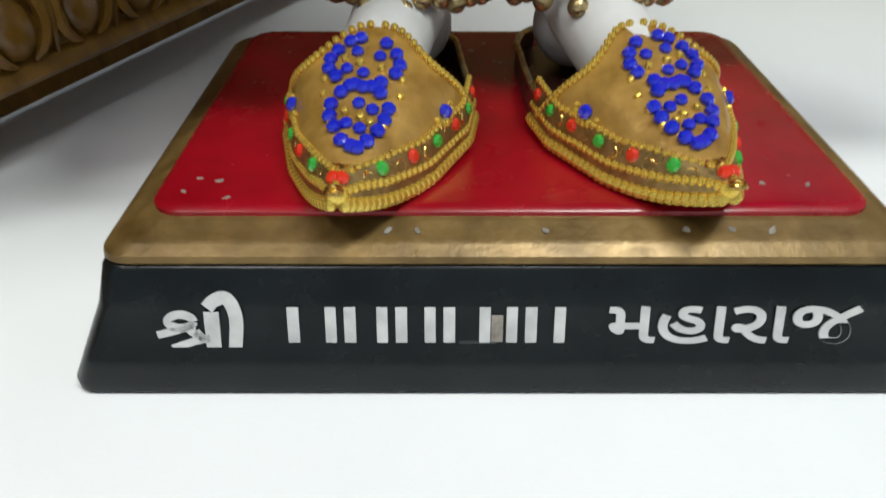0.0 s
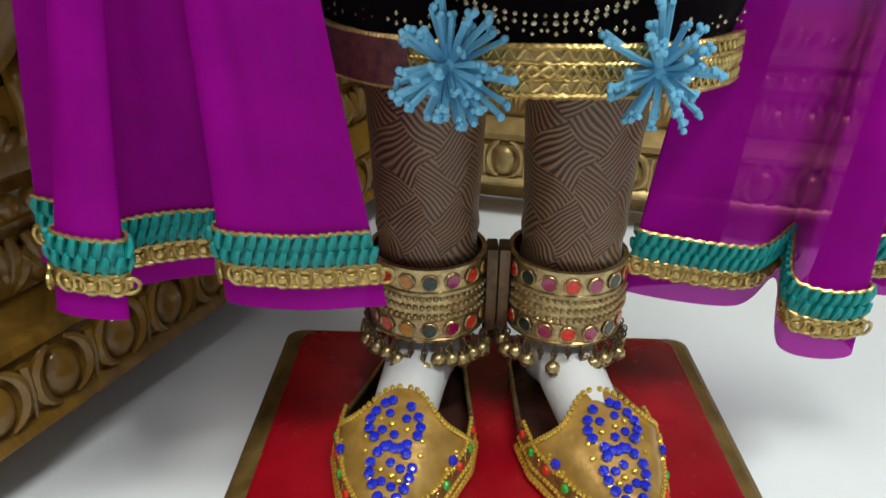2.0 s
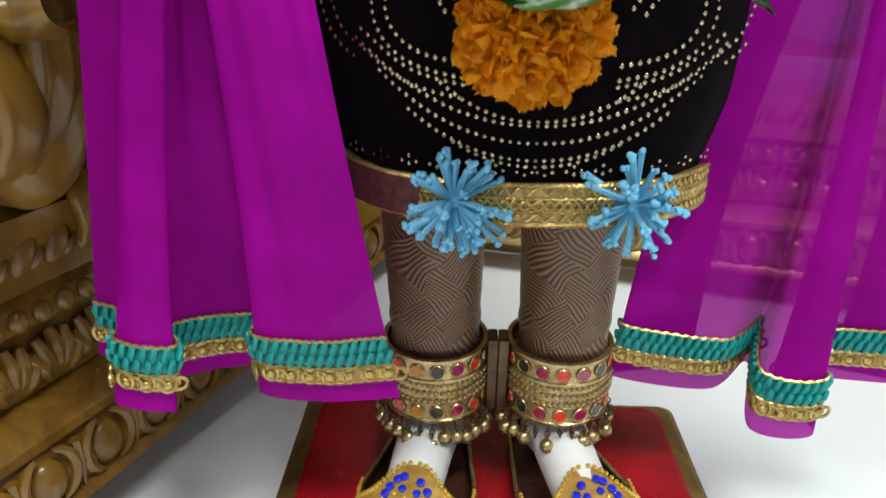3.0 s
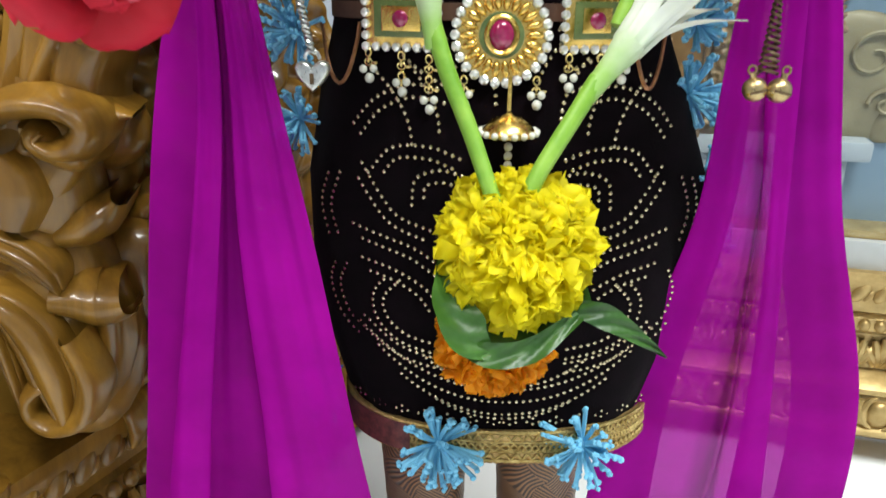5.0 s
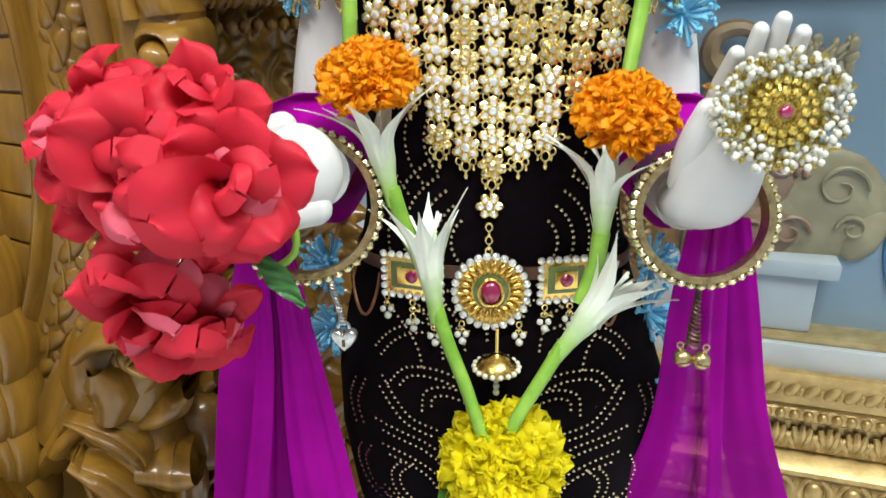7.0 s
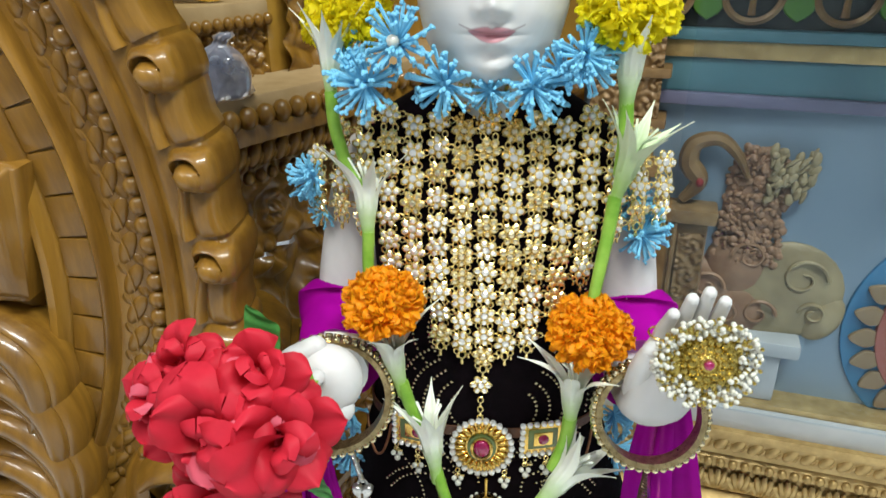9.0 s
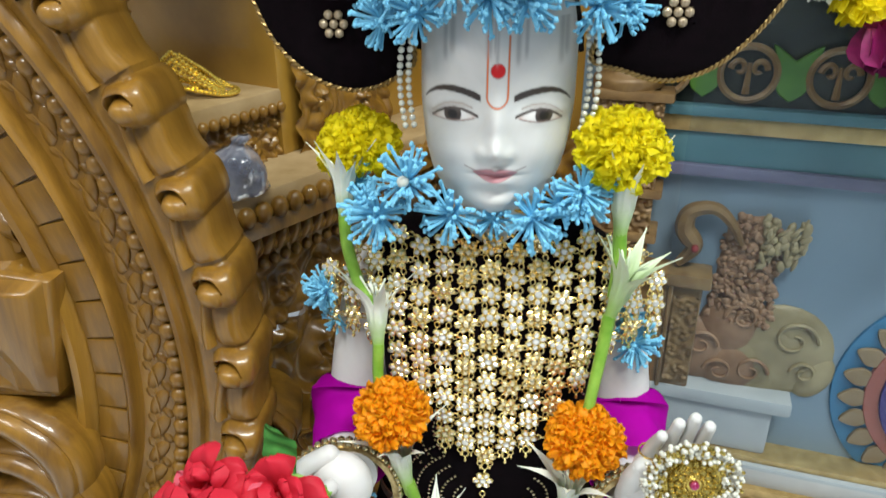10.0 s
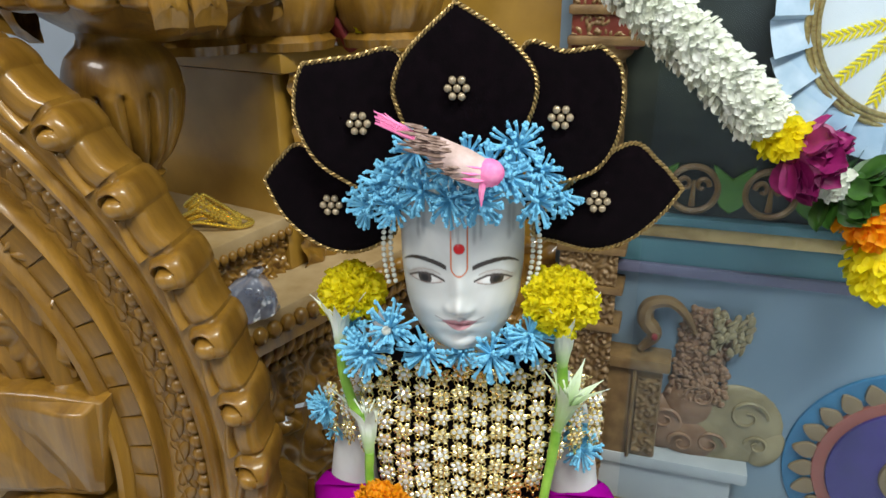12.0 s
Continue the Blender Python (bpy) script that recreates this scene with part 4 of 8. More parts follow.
# a painted roundel with coloured rings
for r, lift, mat in ((0.135, 0.004, MAND_BLUE), (0.104, 0.010, MAND_CORAL), (0.090, 0.014, MAND_VIOLET), (0.035, 0.020, MAND_TAN)):
    bb = Build().slab([(r * math.cos(q), r * math.sin(q)) for q in -np.linspace(0, 2 * np.pi, 72)[:-1]], 0.006, 0.0015)
    ob = part("painted_ring", bb, mat, shrine)
    ob.matrix_basis = Matrix.Translation(-origin(shrine)) @ Matrix.Translation(on_wall(0.535, 0.345, lift)) @ wm @ Matrix.Translation(origin(shrine))
    
pet = Build().slab(spline([(-0.008, 0, 0), (-0.011, 0, 0.012), (0, 0, 0.027), (0.011, 0, 0.012), (0.008, 0, 0)], 17)[:, [0, 2]][::-1], 0.004, 0.0012)
me_pet = pet.mesh("painted_petal", MAND_TAN)
for i in range(26):
    piece("painted_petal", me_pet, Matrix.Translation(on_wall(0.535, 0.345, 0.009)) @ wm @ Matrix.Rotation(i * 2 * math.pi / 26, 4, "Y") @ Matrix.Translation((0, 0, 0.102)), shrine)

# gilt relief of a kneeling animal form with a seat on its back, kept plain
m = Matrix.Translation(on_wall(0.30, 0, 0.0)) @ wm
RELIEF_PINK = plain("faded_rose_brown_relief", (0.20, 0.105, 0.052), (0.33, 0.190, 0.105), 50, 0.5, 0.1, 0.4, 200)
RELIEF_OLIVE = plain("faded_olive_gold_relief", (0.24, 0.185, 0.095), (0.36, 0.29, 0.155), 40, 0.5, 0.1, 0.3, 160)
relief_ob = thing("wall_relief", "faded gold and rose rounded relief with scrolls on a blue wall", "relief", tuple(on_wall(0.30, 0.30, 0.0)))


def relief_ball(build, x, z, rx, rz, deep=0.016, tilt=0.0, lift=0.0):
    build.ball(on_wall(x, z, lift), (rx, deep, rz), 20, 12, 0, wm @ Matrix.Rotation(tilt, 4, "Y"))


body = Build()
for x, z, rx, rz, tilt in ((0.345, 0.372, 0.058, 0.058, 0.25), (0.315, 0.352, 0.060, 0.045, 0.0), (0.385, 0.345, 0.020, 0.030, 0.4)):
    relief_ball(body, x, z, rx, rz, 0.010, tilt)
part("rounded_body", body, RELIEF_OLIVE, relief_ob)
body = Build()
for x, z, rx, rz in ((0.292, 0.395, 0.034, 0.040), (0.300, 0.345, 0.040, 0.034), (0.262, 0.360, 0.040, 0.042)):
    relief_ball(body, x, z, rx, rz, 0.013)
part("draped_cloth", body, RELIEF_PINK, relief_ob)
for x, z, r, s, lift in ((0.356, 0.392, 0.024, 1, 0.0105), (0.300, 0.412, 0.018, -1, 0.013), (0.262, 0.372, 0.018, 1, 0.014), (0.285, 0.340, 0.016, -1, 0.013), (0.318, 0.345, 0.018, 1, 0.012), (0.372, 0.352, 0.014, -1, 0.010)):
    q = np.linspace(0, 8, 30)
    pts = [on_wall(x + s * r * (1 - a / 10) * math.cos(a), z + r * (1 - a / 10) * math.sin(a), lift) for a in q]
    part("scroll", Build().tube(pts, np.linspace(0.0024, 0.0012, 30), 6), RELIEF_PINK if x < 0.33 else RELIEF_OLIVE, relief_ob)
seat = thing("relief_seat", "antique gold carved box with feathery crest on the wall", "relief", tuple(on_wall(0.22, 0.33, 0.0)))
wall_box("seat_box", 0.160, 0.250, 0.318, 0.452, 0.030, 0.035, ELEPHANT, "", 0.004, seat)
wall_box("seat_post", 0.214, 0.219, 0.318, 0.452, 0.034, 0.010, ELEPHANT, "", 0.002, seat)
part("carved_face", carved_panel(on_wall(0.222, 0, 0.031), DIR_B, OUT_B, 0.026, 0.330, 0.440, 0.006, 0.020, 44, 0.0014), ELEPHANT, seat, "", sharp=0)
wall_box("seat_rail", 0.156, 0.256, 0.450, 0.466, 0.037, 0.04, ELEPHANT, "", 0.004, seat)
arch_b = Build()
arch_b.tube([on_wall(x, z, 0.016) for x, z in spline([(0.224, 0.470, 0), (0.238, 0.492, 0), (0.226, 0.512, 0), (0.230, 0.532, 0), (0.252, 0.538, 0), (0.270, 0.524, 0), (0.284, 0.500, 0)], 40)[:, :2]], np.interp(np.linspace(0, 1, 40), [0, 0.25, 0.5, 0.8, 1], [0.005, 0.011, 0.009, 0.006, 0.003]), 8)
part("scroll_arch", arch_b, ELEPHANT, seat)
part("red_stone", Build().ball(on_wall(0.236, 0.494, 0.027), (0.004, 0.003, 0.005), 10, 7), RED_CLOTH, seat)
rnd = random.Random(8)
lumps = Build()
for i in range(420):
    z = rnd.uniform(0.402, 0.530)
    x = 0.298 + rnd.uniform(-1, 1) * np.interp(z, [0.40, 0.45, 0.50, 0.53], [0.034, 0.030, 0.030, 0.018])
    lumps.ball(on_wall(x, z, 0.0085 + rnd.uniform(0, 0.005) - 0.006 * abs(x - 0.298) / 0.03), (rnd.uniform(0.0022, 0.0055), 0.0032, rnd.uniform(0.0022, 0.0055)), 8, 6, 0, wm @ Matrix.Rotation(rnd.uniform(-0.8, 0.8), 4, "Y"))
relief_ball(lumps, 0.298, 0.465, 0.030, 0.062, 0.011)
part("carved_lumps", lumps, RELIEF_PINK, seat)
crestb = Build()
for i in range(70):
    x = rnd.uniform(0.304, 0.342)
    z = rnd.uniform(0.480, 0.532) - 0.10 * max(0.0, 0.316 - x)
    crestb.ball(on_wall(x, z, 0.012 + rnd.uniform(0, 0.005)), (rnd.uniform(0.002, 0.005), 0.0035, rnd.uniform(0.004, 0.009)), 8, 6, 0, wm @ Matrix.Rotation(rnd.uniform(-0.3, 0.9), 4, "Y"))
part("feathery_crest", crestb, RELIEF_OLIVE, seat)
wall_box("stone_plinth", 0.16, 0.345, 0.244, 0.318, 0.026, 0.03, LEDGE, "", 0.004, seat)
wall_box("stone_plinth", 0.15, 0.360, 0.304, 0.322, 0.032, 0.036, LEDGE, "", 0.004, seat)

# red and gilt carved pillar
pillar = thing("pillar", "red and gilt carved square pillar beside the throne", "pillar", tuple(on_wall(0.155, 0.212, 0.03)))
wall_box("shaft", 0.118, 0.188, 0.830, 1.05, 0.040, 0.05, PILLAR, "", 0.004, pillar)
wall_box("shaft", 0.122, 0.184, 0.212, 0.660, 0.036, 0.046, ELEPHANT, "", 0.004, pillar)
twist = Build()
twist.lathe(spline([(0.034, 0.655, 0), (0.035, 0.668, 0), (0.028, 0.678, 0), (0.031, 0.70, 0), (0.032, 0.75, 0), (0.031, 0.80, 0), (0.028, 0.816, 0), (0.035, 0.824, 0), (0.034, 0.836, 0)], 60)[:, :2], 72, 0, Matrix.Translation(on_wall(0.153, 0, 0.010)), lambda r, a, z: r * (1 + 0.07 * (np.abs(np.cos(4 * a + 70 * z)) - 0.6) * smooth01(0.675, 0.69, z) * (1 - smooth01(0.80, 0.815, z))))
part("twisted_column", twist, ELEPHANT, pillar, "twisted antique gold column")
for z in (0.50, 0.55, 0.60, 0.650, 0.834, 0.865, 0.90, 0.93):
    wall_box("gilt_band", 0.114, 0.192, z, z + 0.010, 0.045, 0.056, ELEPHANT, "", 0.003, pillar)
for z0, z1, sd in ((0.61, 0.65, 1), (0.845, 0.865, 3), (0.875, 0.90, 4), (0.94, 1.04, 5), (0.51, 0.55, 6), (0.30, 0.50, 7), (0.56, 0.60, 8)):
    part("gilt_relief", carved_panel(on_wall(0.120, 0, 0.0362), DIR_B, OUT_B, 0.066 / DIR_B[0], z0, z1, 0.008, 0.018, 60 + sd, 0.0014), ELEPHANT, pillar, "", sharp=0)

pane = thing("glass_pane", "hazy glass pane in front of the painted shrine wall", "glass pane", tuple(on_wall(0.5, 0.245, 0.056)), kind="structure")
ob = wall_box("pane", 0.205, 0.95, 0.245, 1.12, 0.058, 0.004, GLASS, "", 0.0005, pane)
ob.visible_shadow = False

# ---- painted plinth ----
plinth = thing("plinth", "black, gold and red painted wooden plinth with silver lettering", "plinth", (0.02, 0.24, TABLE))


def rounded_rect(x0, x1, y0, y1, r, n=6):
    out = []
    for cx, cy, a0 in ((x1 - r, y0 + r, -90), (x1 - r, y1 - r, 0), (x0 + r, y1 - r, 90), (x0 + r, y0 + r, 180)):
        for i in range(n):
            a = radians(a0 + 90 * i / (n - 1))
            out.append((cx + r * math.cos(a), cy + r * math.sin(a)))
    return out


def tier(rows):
    """Stacked rounded outlines: half extents beyond the red top, and height."""
    p = []
    for grow, z, r in rows:
        p.append([(x, y, z) for x, y in rounded_rect(-0.0845 - grow, 0.1235 + grow, 0.1705 - grow, 0.3185 + grow, r)])
    bb = Build()
    bb.grid(np.array(p), close_v=True)
    n = len(p[0])
    bb.f.append(tuple(range((len(p) - 1) * n, len(p) * n)))
    bb.m.append(0)
    return bb


part("black_base", tier([(0.0245, TABLE, 0.006), (0.0245, TABLE + 0.003, 0.006), (0.0215, 0.022, 0.006), (0.0155, 0.036, 0.006), (0.0125, 0.0475, 0.006), (0.0110, 0.0490, 0.006), (0.008, 0.0492, 0.006)]), BLACK_PAINT, plinth, "black enamelled base tier")
part("gold_moulding", tier([(0.0112, 0.0488, 0.008), (0.0122, 0.0500, 0.008), (0.0118, 0.0520, 0.008), (0.0090, 0.0540, 0.008), (0.0075, 0.0550, 0.008), (0.0055, 0.0553, 0.008), (0.0025, 0.0575, 0.008), (-0.001, 0.0580, 0.008)]), PLINTH_GOLD, plinth, "gold painted moulding")
part("red_top", tier([(0.0002, 0.0570, 0.009), (0.0, 0.0592, 0.009), (-0.0012, 0.0602, 0.009), (-0.004, 0.0604, 0.009), (-0.02, 0.0600, 0.009)]), RED_PAINT, plinth, "glossy red painted top")

# letters: plain bars in the place of a name; titles are set in type
FACE0, FACE1 = Vector((0.02, 0.149 + 0.0008, 0.0220)), Vector((0.02, 0.1580, 0.0475))
fz = (FACE1 - FACE0).normalized()
fx = Vector((1, 0, 0))
fn = fx.cross(fz)
FACE_M = Matrix((fx, fz, fn)).transposed().to_4x4()
FACE_M.translation = FACE0


def face_bar(name, x0, x1, z0, z1, mat, lift=0.0004):
    bb = Build().box((x0, z0, -0.0002), (x1, z1, lift), 0.0002)
    ob = part(name, bb, mat, plinth)
    ob.matrix_basis = Matrix.Translation(-origin(plinth)) @ FACE_M @ Matrix.Translation(origin(plinth))
    return ob


def letters(text, x, z, size, mat):
    cu = bpy.data.curves.new("lettering", "FONT")
    cu.body, cu.size, cu.extrude, cu.offset = text, size, 0.0003, 0.00025
    ob = bpy.data.objects.new("lettering", cu)
    scene.collection.objects.link(ob)
    me = bpy.data.meshes.new_from_object(ob.evaluated_get(bpy.context.evaluated_depsgraph_get()))
    bpy.data.objects.remove(ob)
    me.materials.clear()
    me.materials.append(mat)
    out = new("lettering", me)
    out.parent = plinth
    out.matrix_basis = Matrix.Translation(-origin(plinth)) @ FACE_M @ Matrix.Translation((x, z, 0.0002)) @ Matrix.Diagonal((1.33, 1.0, 1.0, 1.0))
    return out


letters("\u0aae\u0ab9\u0abe\u0ab0\u0abe\u0a9c", 0.0265, 0.0052, 0.0180, LETTER)


def letter_stroke(pts, wide):
    """A flat painted stroke on the plinth's face, along a line of x and height."""
    c = np.array(pts)
    if len(c) > 2 and len(c) < 12:
        c = spline([(a, 0, b) for a, b in pts], 24)[:, [0, 2]]
    t = np.gradient(c, axis=0)
    t = t / np.linalg.norm(t, axis=1)[:, None]
    o = np.stack([-t[:, 1], t[:, 0]], -1) * wide / 2
    rows = [np.concatenate([c + o * q, np.full((len(c), 1), h)], 1) for q, h in ((1, -0.0002), (1, 0.0004), (-1, 0.0004), (-1, -0.0002))]
    ob = part("letter_stroke", Build().grid(np.array(rows)), LETTER, plinth, sharp=20)
    ob.matrix_basis = Matrix.Translation(-origin(plinth)) @ FACE_M @ Matrix.Translation(origin(plinth))


for pts, wide in (([(-0.102, 0.0074), (-0.098, 0.0084), (-0.091, 0.0105)], 0.0022),
                  ([(-0.093, 0.0105), (-0.092, 0.0084), (-0.089, 0.0063), (-0.092, 0.0053), (-0.098, 0.0032)], 0.0023),
                  ([(-0.091, 0.0084), (-0.089, 0.0063), (-0.087, 0.0063)], 0.0024),
                  ([(-0.086, 0.0147), (-0.086, 0.0021)], 0.0043),
                  ([(-0.087, 0.0158), (-0.085, 0.0179), (-0.082, 0.0189), (-0.08, 0.0168), (-0.079, 0.0116), (-0.08, 0.0021)], 0.0039)):
    letter_stroke(pts, wide)
letter_stroke([(-0.0950 + 0.0037 * math.cos(q), 0.0116 + 0.0021 * math.sin(q)) for q in np.linspace(0, 2 * np.pi, 21)], 0.0024)
x = -0.0655
for i, wide in enumerate((0.0150, 0.0135, 0.0125, 0.0145, 0.0065, 0.0125)):
    face_bar("letter_bar", x + wide - 0.0032, x + wide, 0.0050, 0.0160, LETTER)
    if wide > 0.007:
        face_bar("letter_bar", x + 0.0010, x + 0.0044, 0.0050, 0.0160, LETTER)
    x += wide + 0.0012
face_bar("worn_patch", -0.0062, -0.0028, 0.0052, 0.0135, CHIP)
face_bar("tape_mark", -0.0155, -0.0045, -0.005, 0.0056, plain("faded_tape", (0.02, 0.023, 0.024), (0.035, 0.04, 0.042), 200, 0.5), 0.0003)
rnd = random.Random(3)
for i in range(13):
    edge = rnd.random()
    if edge < 0.55:
        p = (rnd.uniform(-0.08, 0.12), 0.1705 - 0.0045 + rnd.uniform(-0.001, 0.0005), 0.0563)
        nrm = (0, -0.6, 0.8)
    else:
        p = (rnd.choice((rnd.uniform(-0.08, -0.04), rnd.uniform(0.085, 0.118))), rnd.uniform(0.176, 0.19), 0.0604)
        nrm = (0, 0, 1)
    o = [(rnd.uniform(0.5, 1.1) * 0.0016 * math.cos(a), rnd.uniform(0.5, 1.1) * 0.0011 * math.sin(a)) for a in -np.linspace(0, 6.28, 8)[:-1]]
    bb = Build().slab(o, 0.0006, 0.0002, 0, np.array(aim(p, nrm, rnd.uniform(0, 3))) @ np.array(Matrix.Rotation(radians(-90), 4, "X")))
    part("paint_chip", bb, CHIP, plinth)

# ---- marble figure: one plain mesh ----
HX, HY, HZ = 0.0205, 0.281, 0.722
fig = Build()


def head():
    """A smooth egg-shaped head with low relief and painted lines."""
    nu, nv = 340, 340
    th = np.linspace(-np.pi, np.pi, nu, endpoint=False)
    th = th - 0.55 * np.sin(th)
    ph = np.linspace(0.02, np.pi - 0.02, nv)
    T, P = np.meshgrid(th, ph, indexing="ij")
    dx, dy, dz = np.sin(P) * np.sin(T), -np.sin(P) * np.cos(T), np.cos(P)
    z = np.where(dz > 0, 0.078, 0.0695) * dz
    knots = [-0.0695, -0.068, -0.064, -0.056, -0.045, -0.030, -0.005, 0.030, 0.050, 0.066, 0.074, 0.078]
    wide = np.interp(z, knots, [0.0, 0.0150, 0.0248, 0.0330, 0.0385, 0.0422, 0.0448, 0.0446, 0.0410, 0.029, 0.017, 0.0])
    deep = np.interp(z, knots, [0.016, 0.0270, 0.0345, 0.0405, 0.0435, 0.0455, 0.0468, 0.0485, 0.0450, 0.033, 0.020, 0.0])
    k3 = np.ones(9) / 9
    for _ in range(2):
        wide = np.stack([np.convolve(np.pad(q, 4, mode="edge"), k3, "valid") for q in wide])
        deep = np.stack([np.convolve(np.pad(q, 4, mode="edge"), k3, "valid") for q in deep])
    st, ct = np.sin(T), np.cos(T)
    x, y = wide * st, -deep * ct
    dy = -ct * np.sin(P) ** 0.3
    front = smooth01(0.0, 0.5, -dy)
    g = lambda cx, cz, sx, sz: np.exp(-((x - cx) / sx) ** 2 - ((z - cz) / sz) ** 2)
    ax = np.abs(x)
    d = 0.0
    d = d + 0.0088 * g(0, -0.0240, 0.0060, 0.0066) + 0.0062 * g(0, -0.010, 0.0060, 0.015)
    d = d + 0.0034 * np.exp(-((ax - 0.0070) / 0.0034) ** 2 - ((z + 0.0260) / 0.0038) ** 2) - 0.0014 * g(0, -0.0322, 0.0024, 0.0025)
    d = d - 0.0030 * np.exp(-((ax - 0.0190) / 0.011) ** 2 - ((z + 0.0005) / 0.0080) ** 2)
    d = d + 0.0026 * np.exp(-((ax - 0.0228) / 0.0100) ** 2 - ((z + 0.0050) / 0.0055) ** 2)
    d = d + 0.0032 * g(0, -0.0358, 0.0095, 0.0024) + 0.0034 * g(0, -0.0425, 0.0075, 0.0030) - 0.0013 * g(0, -0.0388, 0.012, 0.0010)
    d = d + 0.0030 * g(0, -0.0585, 0.011, 0.0075) - 0.0016 * g(0, -0.0495, 0.010, 0.003)
    d = d + 0.0026 * np.exp(-((ax - 0.0235) / 0.011) ** 2 - ((z + 0.027) / 0.012) ** 2)
    y = y - d * front
    col = np.zeros(x.shape + (4,))

    def brush(mask, rgb):
        m = np.clip(mask, 0, 1) * (front > 0.3)
        col[..., :3] = col[..., :3] * (1 - m[..., None]) + np.array(rgb) * m[..., None]
        col[..., 3] = np.maximum(col[..., 3], m)

    soft = 0.0005
    line = lambda dist, half: np.clip(0.5 + (half - np.abs(dist)) / soft, 0, 1)
    inside = lambda f: np.clip(0.5 + f / soft, 0, 1)
    # lips
    up = -0.0340 - 0.0010 * np.exp(-(x / 0.0016) ** 2) - 0.0022 * (ax / 0.0115) ** 2
    lo = -0.0424 + 0.0060 * (ax / 0.0128) ** 2
    brush(np.minimum(inside((up - z) * 0.8), inside((z - lo) * 0.8)) * inside(0.0128 - ax) * 0.92, (0.50, 0.20, 0.235))
    brush(line(z + 0.0376 - 0.0040 * (ax / 0.0170) ** 2, 0.00028) * inside(0.0172 - ax) * 0.85, (0.22, 0.09, 0.09))
    # brows
    bz = np.interp(ax, [0.0085, 0.013, 0.018, 0.0235, 0.029, 0.0335, 0.0375, 0.0415], [0.0040, 0.0058, 0.0072, 0.0080, 0.0078, 0.0064, 0.0036, -0.0010])
    half = np.interp(ax, [0.0085, 0.012, 0.025, 0.034, 0.041], [0.0013, 0.0016, 0.0014, 0.0009, 0.0004])
    brush(line(z - bz, half * 1.3) * inside(ax - 0.0088) * inside(0.0405 - ax), (0.040, 0.028, 0.025))
    # eyes
    ek = [0.0098, 0.0135, 0.0185, 0.0235, 0.0285, 0.0325, 0.0355]
    lid_up = np.interp(ax, ek, [-0.0058, -0.0042, -0.0026, -0.0022, -0.0034, -0.0058, -0.0086])
    lid_lo = np.interp(ax, ek, [-0.0060, -0.0072, -0.0084, -0.0090, -0.0092, -0.0092, -0.0088])
    eye = np.minimum(inside(lid_up - z), inside(z - lid_lo)) * inside(ax - 0.0098) * inside(0.0352 - ax)
    lid = np.exp(-((z - lid_up - 0.0016) / 0.0020) ** 2) * smooth01(0.010, 0.020, ax) * (1 - smooth01(0.034, 0.039, ax))
    brush(0.42 * lid, (0.36, 0.23, 0.17))
    brush(0.35 * np.exp(-((ax - 0.0365) / 0.0035) ** 2 - ((z + 0.0078) / 0.0030) ** 2), (0.40, 0.24, 0.16))
    brush(eye, (0.66, 0.645, 0.63))
    brush(np.minimum(eye, 0.45 * np.exp(-(np.minimum(np.abs(ax - 0.0115), np.abs(ax - 0.034)) / 0.0030) ** 2)), (0.40, 0.22, 0.17))
    iris = np.hypot(x - np.where(x > 0, 0.0254, -0.0240), z + 0.0054)
    brush(np.minimum(eye, inside(0.0049 - iris)), (0.050, 0.038, 0.034))
    brush(np.minimum(eye, inside(0.0026 - iris)), (0.014, 0.012, 0.012))
    brush(line(z - lid_up, 0.0008) * inside(ax - 0.0098) * inside(0.0362 - ax), (0.05, 0.038, 0.035))
    brush(line(z - lid_lo, 0.00045) * inside(ax - 0.012) * inside(0.0352 - ax) * 0.8, (0.26, 0.15, 0.12))
    brush(line(z - lid_up - 0.0028, 0.00045) * inside(ax - 0.013) * inside(0.0365 - ax) * 0.7, (0.33, 0.23, 0.17))
    # forehead mark
    arch = np.where(z > 0.0055, np.abs(ax - 0.0055), np.abs(np.hypot(ax, z - 0.0055) - 0.0055))
    brush(np.clip(0.5 + (0.0005 - arch) / soft, 0, 1) * inside(z + 0.0006) * inside(0.037 - z), (0.72, 0.15, 0.02))
    brush(inside(0.0039 - np.hypot(x, z - 0.0190)), (0.55, 0.004, 0.008))
    # thin grey streaks under the headband
    rs = random.Random(2)
    for _ in range(9):
        sx, sw, sl = rs.uniform(-0.03, 0.036), rs.uniform(0.0006, 0.0016), rs.uniform(0.018, 0.026)
        brush(np.exp(-((x - sx) / sw) ** 2) * smooth01(sl, sl + 0.008, z) * 0.55 * (z < 0.045), (0.42, 0.43, 0.45))
    return np.stack([x + HX, y + HY, z + HZ], -1), col


hp, hc = head()
fig.grid(hp, close_u=True)
fig.tube([(HX, 0.29, 0.60), (HX, 0.288, 0.64), (HX, 0.285, 0.69)], [0.034, 0.030, 0.028], 28)
# shoulders and arms
for s in (-1, 1):
    cx = 0.0205
    sh = vec(cx + s * 0.070, 0.283, 0.598)
    el = vec(cx + s * 0.092, 0.272, 0.500)
    fig.tube(spline([sh + vec(-s * 0.03, 0, 0.014), sh, (sh + el) / 2 + vec(s * 0.003, 0, 0), el], 14), np.linspace(0.025, 0.0205, 14), 24)
    fig.ball(el, (0.0225, 0.0225, 0.0225), 20, 12)
